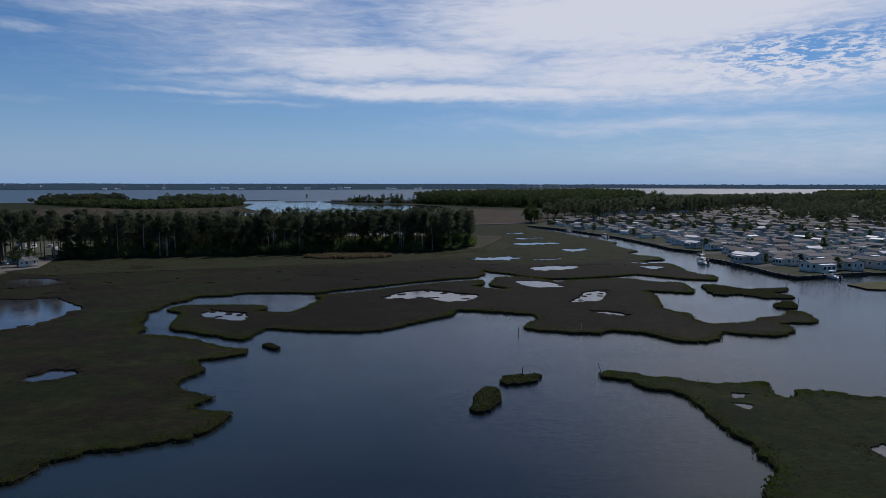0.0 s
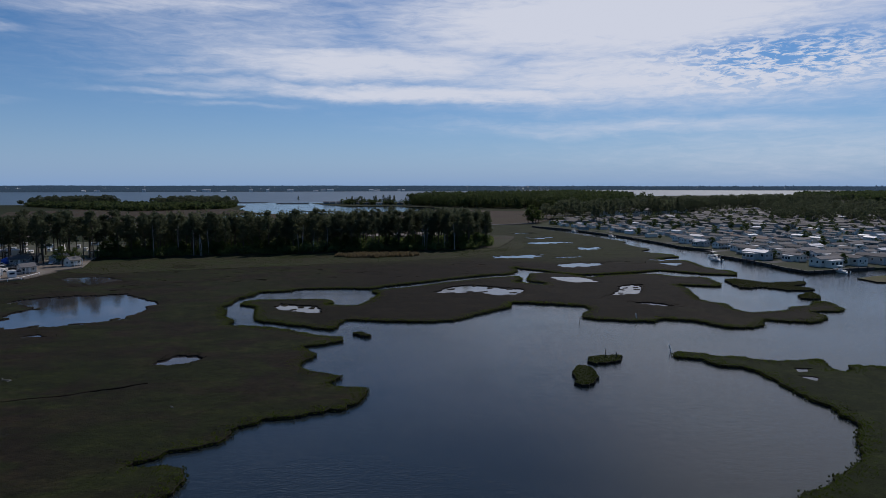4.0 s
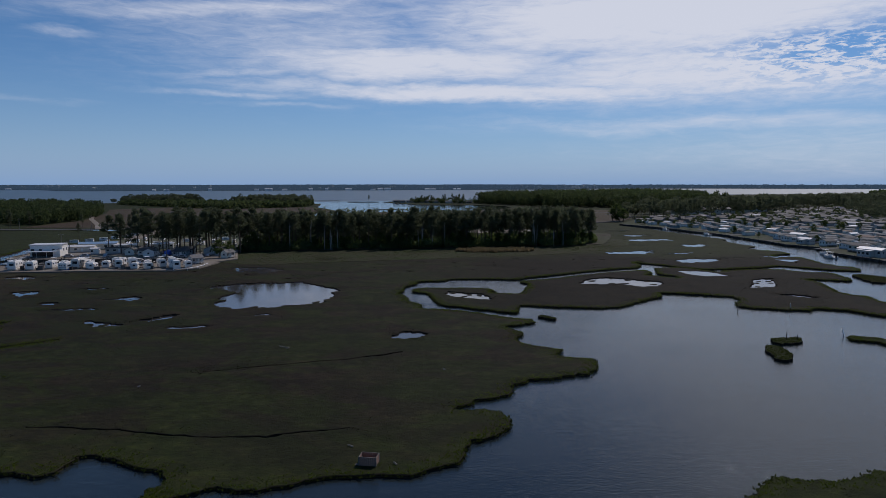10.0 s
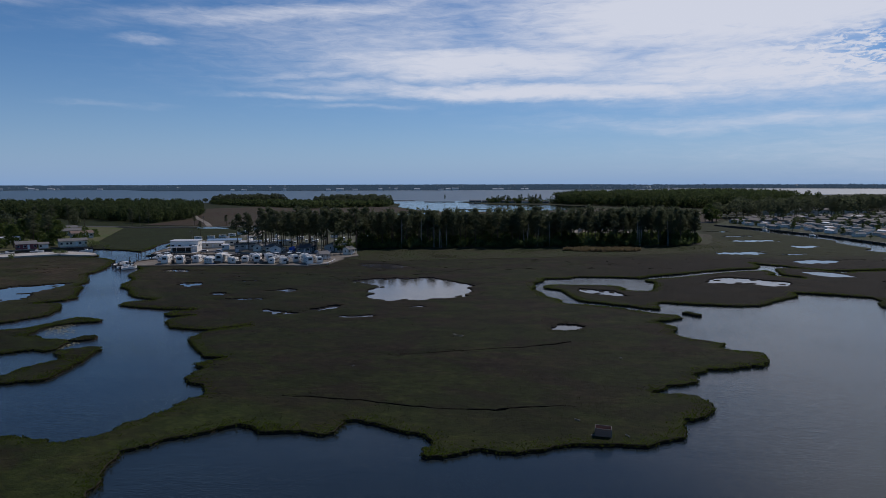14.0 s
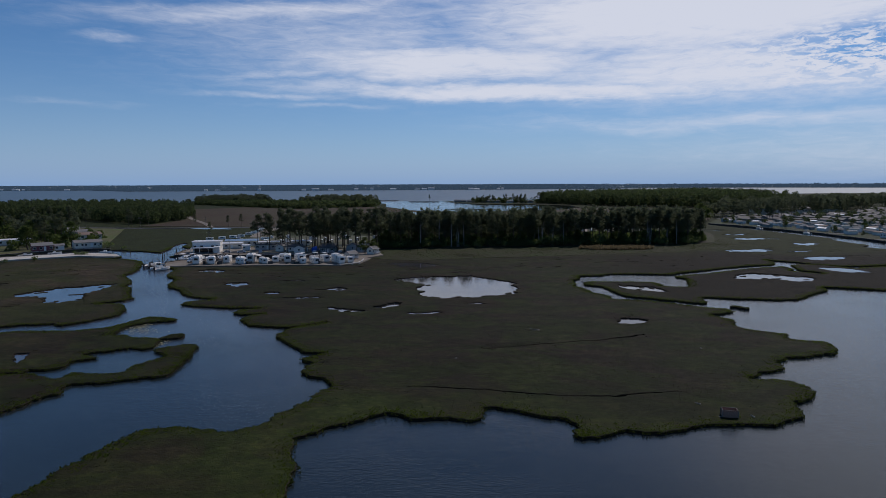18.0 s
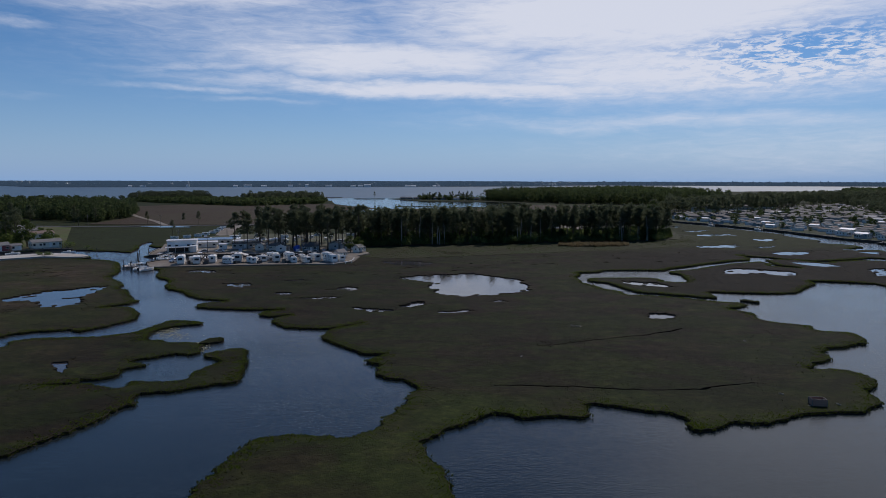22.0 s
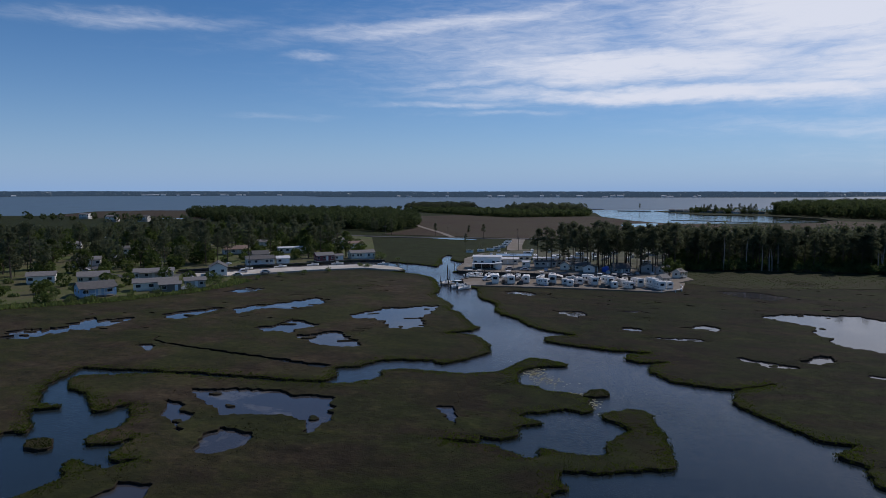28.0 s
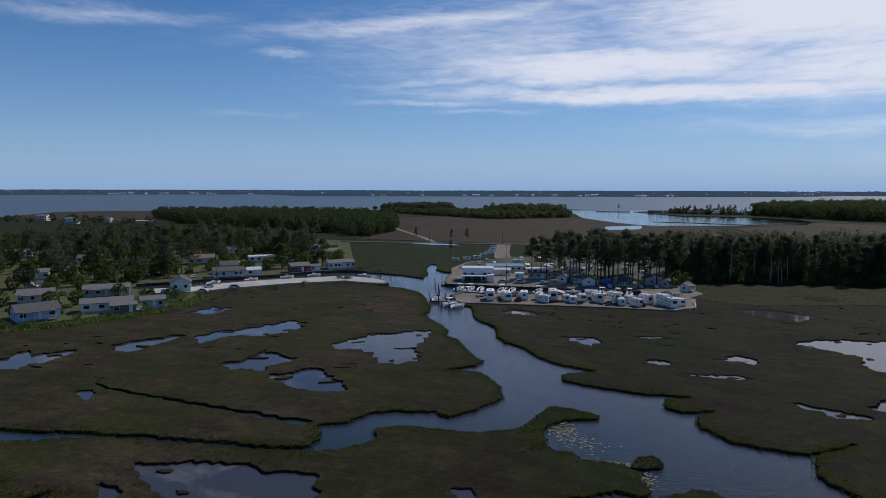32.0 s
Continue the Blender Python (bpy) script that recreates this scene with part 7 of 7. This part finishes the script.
spots = np.array([(-690 + 11 * k + r.uniform(-4, 4), 436 + r.uniform(-22, 18)) for k in range(-9, 9)])
far_wood("tree_mass", spots, 8.5, 3.2, FARWOOD, "scattered dark trees beside the stilt houses", 37, 80, True, 0.2)
lots_w = scatter([(-286, 100), (-296, 80), (-312, 66), (-345, 60), (-362, 110), (-345, 150), (-352, 260), (-330, 290), (-300, 250), (-283, 205), (-300, 190), (-330, 168), (-334, 138), (-312, 120), (-292, 122)], 6.2, 44)
lots_w = np.array([p for p in lots_w if not any(-5.5 < p[0] - a < 8.5 and -9 < p[1] - b < 5.5 for a, b in taken)])
far_wood("garden_trees", lots_w[::3], 5.5, 2.2, LEAVES, "small green trees in the waterside gardens", 45, 200, True, 0.12)
far_wood("garden_bushes", lots_w[1::3], 2.2, 1.5, SHRUB, "bushes in the waterside gardens", 46, 120, False, 0.0)
for x, y in ((-292, 92), (-287, 100), (-286, 108), (-289, 116), (-293, 122), (-284, 130), (-280, 139), (-276, 147), (-270, 154), (-300, 76), (-309, 70), (-318, 64), (-289, 124), (-264, 172.5), (-262, 173), (-266, 173.5),
             (-318, 92), (-312, 98), (-335, 92), (-323, 80), (-272, 206), (-270, 200), (-262, 199), (-300, 112), (-334, 74), (-342, 66), (-296, 86)):
    shrub(x, y, r.uniform(0.8, 1.5), "shrubs by the houses", 0.5)
tuft_pts = scatter([(-292, 128), (-287, 112), (-289, 98), (-299, 82), (-313, 67), (-334, 47), (-330, 44), (-308, 62), (-294, 78), (-284, 97), (-282, 112), (-283, 126)], 0.7, 41)
tufts("tall_grass", tuft_pts, 0.5, 0.3, 0.9, 0.5, 4, SHRUB, "tall green grass along the house lots", 42)
# lone trees by the road and the drive
for x, y, s in ((-262, 336, 0.5), (-274, 344, 0.45), (-300, 350, 0.5), (-250, 262, 0.45), (-330, 344, 0.6), (-345, 346, 0.7), (-338, 338, 0.6)):
    pine(x, y, s, "trees by the road", 0.5)
for x, y, s in ((57, 420, 1.2), (61, 424, 1.3), (65, 420, 1.1), (60, 416, 0.9), (64, 427, 1.2)):
    oak(x, y, s, "clump of trees at the canal head", 0.5)

# ---- the mobile home park ----
HOME_LABELS = {"a": "white mobile home with a grey shingle roof", "b": "cream mobile home with a white metal awning", "c": "grey mobile home with a dark roof", "d": "white mobile home with a flat white addition"}
protos = []
for key, ln, wl, rf, aw in (("a", 13, WHITE, SHINGLE, None), ("b", 14, CREAM, SHINGLE, METAL), ("c", 14, GREY, DARKROOF, None), ("d", 12, WHITE, SHINGLE, METAL), ("b", 15, CREAM, DARKROOF, METAL), ("a", 12, CREAM, SHINGLE, None),
                            ("d", 13, GREY, METAL, METAL), ("c", 12, WHITE, DARKROOF, None)):
    h = house(HOME_LABELS[key], "mobile home", "homes of the park", ln, 6.0, 2.6, 0.8, wl, rf, 4, 0 if aw else 2.2, 0.6, 2, backs=True, name="mobile_home")
    if aw:
        part("addition", box_mesh((-ln * 0.3, -6.2, 0.0, ln * 0.22, -3.01, 2.75)), wl, h)
        part("addition_roof", box_mesh((-ln * 0.3 - 0.3, -6.5, 2.76, ln * 0.22 + 0.3, -3.03, 2.9)), aw, h, "flat white metal roof")
        for k in range(3):
            window(h, -ln * 0.22 + k * ln * 0.17, -6.2, 1.6, 1.7, 1.2, "x", -1)
    else:
        part("carport_roof", box_mesh((ln / 2 + 0.42, -2.6, 2.55, ln / 2 + 3.6, 2.6, 2.65)), METAL, h)
        for y in (-2.5, 2.4):
            part("carport_post", box_mesh((ln / 2 + 3.4, y, 0, ln / 2 + 3.5, y + 0.1, 2.55)), TRIM, h)
    protos.append(Stock(h, (0.74, 0.74, 0.86)))
plain_protos = []
for ln, wl, rf in ((13, WHITE, SHINGLE), (12, CREAM, SHINGLE), (14, GREY, DARKROOF), (12, WHITE, METAL), (13, CREAM, BROWNROOF), (12, TEAL, SHINGLE), (13, WHITE, SHINGLE)):
    h = house("mobile home in the rows of the park", "mobile home", "homes of the park", ln, 6.0, 2.6, 0.8, wl, rf, 2, 0, 0.6, 0, name="mobile_home", simple=True)
    part("addition", box_mesh((-ln * 0.3, -5.8, 0.0, ln * 0.1, -3.01, 2.5)), wl, h)
    part("addition_roof", box_mesh((-ln * 0.3 - 0.3, -6.1, 2.51, ln * 0.1 + 0.3, -3.03, 2.65)), METAL if wl is CREAM else SHINGLE, h)
    plain_protos.append(Stock(h, (0.70, 0.70, 0.74)))
base_turn = math.degrees(math.atan2(ROW_DIR.y, ROW_DIR.x))
r = random.Random(17)
lots = []
for i in range(38):
    for j in range(32):
        p = Vector((98, 163)) + COL_DIR * (12.2 * i + (2 if i % 2 else 0)) + ROW_DIR * (12.0 * j + (i % 3) * 2)
        q = (p.x + r.uniform(-1, 1), p.y + r.uniform(-0.8, 0.8))
        corners = [(q[0] - 6.5, q[1]), (q[0] + 6.5, q[1]), (q[0], q[1] - 6), (q[0], q[1] + 5)]
        if inside(PARK, corners).all() and q[0] < 230 + 0.95 * (q[1] - 150):
            lots.append((math.hypot(q[0] - 20, q[1] - 40), q))
lots.sort()
rest, greens = [], []
for k, (d, q) in enumerate(lots):
    if r.random() < (0.08 if k < 240 else 0.22):
        greens.append((q[0], q[1]))
        continue
    turn = base_turn + r.choice((0, 180, 90, 270, 90, 270)) + r.uniform(-5, 5)
    if k < 46:
        turn = base_turn + r.choice((0, 0, 90, 270, 0)) + r.uniform(-5, 5)
        r.choice(protos).at(q[0], q[1], 0.72, turn)
    elif k < 240:
        r.choice(plain_protos).at(q[0], q[1], 0.72, turn)
    else:
        rest.append((*q, math.radians(turn)))
    if r.random() < 0.5 and k < 110:
        rng.choice(cars).at(q[0] + 6.2, q[1] + 1.5, 0.74, base_turn + 90)
    if k < 90 and r.random() < 0.45:
        shrub(q[0] + r.uniform(-5, 5), q[1] - 4.6, r.uniform(0.4, 0.7), "shrubs of the home park", 0.6)
    if r.random() < (0.14 if k < 150 else 0.5):
        greens.append((q[0] - 5.2 + r.uniform(-1, 1), q[1] + r.uniform(-5, 6)))
for q in greens[:60]:
    oak(q[0], q[1], r.uniform(0.3, 0.6), "trees of the home park", 0.6)
far_wood("garden_trees", np.array(greens[60:]), 5.4, 2.0, FARWOOD, "garden trees and bushes among the far mobile homes", 51, 260, True, 0.15)
# the far rows of the park, too many to tell apart
ROOFS, t, b = material("mixed roofs of the far homes")
t.links.new(tramp(t, t.nodes.new("ShaderNodeNewGeometry").outputs["Random Per Island"], [(0.0, (0.04, 0.039, 0.038)), (0.45, (0.075, 0.072, 0.07)), (0.86, (0.11, 0.105, 0.10)), (0.95, (0.30, 0.29, 0.28)), (1.0, (0.62, 0.62, 0.61))]), b.inputs["Base Color"])
b.inputs["Roughness"].default_value = 0.85
SIDES, t, b = material("mixed siding of the far homes")
t.links.new(tramp(t, t.nodes.new("ShaderNodeNewGeometry").outputs["Random Per Island"], [(0.0, (0.14, 0.13, 0.12)), (0.5, (0.28, 0.27, 0.25)), (1.0, (0.52, 0.50, 0.47))]), b.inputs["Base Color"])
b.inputs["Roughness"].default_value = 0.8
wv, wf, rv, rf2 = [], [], [], []
for x, y, turn in rest:
    L, D, h, up = r.uniform(3.8, 5.2), r.uniform(1.8, 2.3), r.uniform(2.0, 2.4), r.uniform(0.45, 0.8)
    m = Matrix.Translation((x, y, 0.7)) @ Matrix.Rotation(turn, 4, "Z")
    k = len(wv)
    wv += [m @ Vector(p) for p in ((-L, -D, 0), (L, -D, 0), (L, D, 0), (-L, D, 0), (-L, -D, h), (L, -D, h), (L, D, h), (-L, D, h), (-L, 0, h + up), (L, 0, h + up))]
    wf += [tuple(k + i for i in f) for f in ((0, 1, 5, 4), (2, 3, 7, 6), (1, 2, 6, 9, 5), (3, 0, 4, 8, 7))]
    k, e = len(rv), 0.3
    for dz in (0.02, 0.14):
        rv += [m @ Vector(p) for p in ((-L - e, -D - e, h - 0.1 + dz), (L + e, -D - e, h - 0.1 + dz), (L + e, 0, h + up + dz), (-L - e, 0, h + up + dz), (-L - e, D + e, h - 0.1 + dz), (L + e, D + e, h - 0.1 + dz))]
    rf2 += [tuple(k + i for i in f) for f in ((6, 7, 8, 9), (9, 8, 11, 10), (1, 0, 3, 2), (2, 3, 4, 5), (0, 1, 7, 6), (5, 4, 10, 11), (1, 2, 8, 7), (2, 5, 11, 8), (3, 0, 6, 9), (4, 3, 9, 10))]
far_homes = tagged(mesh_object("far_homes", wv, wf, SIDES), "many far pale mobile homes in close rows", kind="stuff")
mesh_object("roof", rv, rf2, ROOFS, far_homes)
for x, y in ((92, 200), (88, 190), (84, 300), (74, 340), (112, 155)):
    boats[0].at(x - 4.5, y, 0.02, 100)
for k in range(46):
    u = r.random() ** 1.5
    x, y = 90 + 430 * u + r.uniform(-12, 12), 412 + 310 * u + r.uniform(-14, 40)
    pine(x, y, r.uniform(0.7, 0.98), "pines behind the home park", 0.5)
for k, (x, y) in enumerate(((150, 520), (175, 530), (205, 560), (235, 590), (510, 800), (545, 815))):
    put(house("long pale building behind the pines", "building", "buildings behind the park", 30, 14, 5, 2, WHITE if k > 3 else CREAM, METAL if k > 3 else SHINGLE, 8, 0, 0.3, 2), x, y, 20, 0.6)

# ---- the spit across the inlet and the far shore ----
far_wood('spit_trees', np.array([(x, 905 - (x + 120) * 0.5 + r.uniform(-8, 28)) for x in [r.uniform(-125, 0) for k in range(70)]]), 8.0, 3.0, FARWOOD, 'scrubby dark trees along the bay spit', 52, 90, True, 0.1)
for k in range(24):
    x = r.uniform(-120, -20)
    pine(x, 905 - (x + 120) * 0.5 + r.uniform(-12, 25), r.uniform(0.45, 0.75), "trees on the bay spit", 0.3)
for k in range(12):
    x = -150 + k * 10
    put(house("small waterside cottage on the bay spit", "house", "cottages on the bay spit", 8, 6, 2.4, 1.2, r.choice((WHITE, GREY, GREY, TEAL)), DARKROOF, 3, 0, 0.4, 0, simple=True), x, 905 - (x + 120) * 0.45 + r.uniform(-4, 14), 12, 0.35)
sheet("breakwater", strip([(-228, 948), (-205, 946), (-180, 950)], 5), DARKROOF, 0.9, "low dark stone breakwater at the inlet mouth", 1.2)
sheet("breakwater", strip([(-345, 1010), (-300, 1012), (-255, 1015)], 4), GRAVEL, 0.9, "low pale breakwater out in the bay", 1.2)
pine(-196, 952, 0.6, "trees on the bay spit", 0.5)
for k in range(34):
    leg = r.choice((1, 2, 2, 3, 5, 6, 6, 7, 7, 8))
    u = r.random()
    (x0, y0), (x1, y1) = FAR[leg], FAR[leg + 1]
    d = math.hypot(x1 - x0, y1 - y0)
    x, y = x0 + (x1 - x0) * u + (y1 - y0) / d * 4, y0 + (y1 - y0) * u - (x1 - x0) / d * 4
    put(house("pale building on the far shore of the bay", "building", "buildings on the far shore", r.uniform(12, 34), 12, r.uniform(4, 9), 2, WHITE, METAL, 2, 0, 0.3, 0, simple=True), x, y, math.degrees(math.atan2(y1 - y0, x1 - x0)), 0.3)

for s in STOCKS:                     # patterns that found no place
    if not s.used:
        for o in (*s.ob.children_recursive, s.ob):
            bpy.data.objects.remove(o)

# ---- from plan units to metres ----
for me in bpy.data.meshes:
    me.transform(Matrix.Scale(SCALE, 4))
for ob in scene.objects:
    if ob is not cam:
        ob.location = ob.location * SCALE
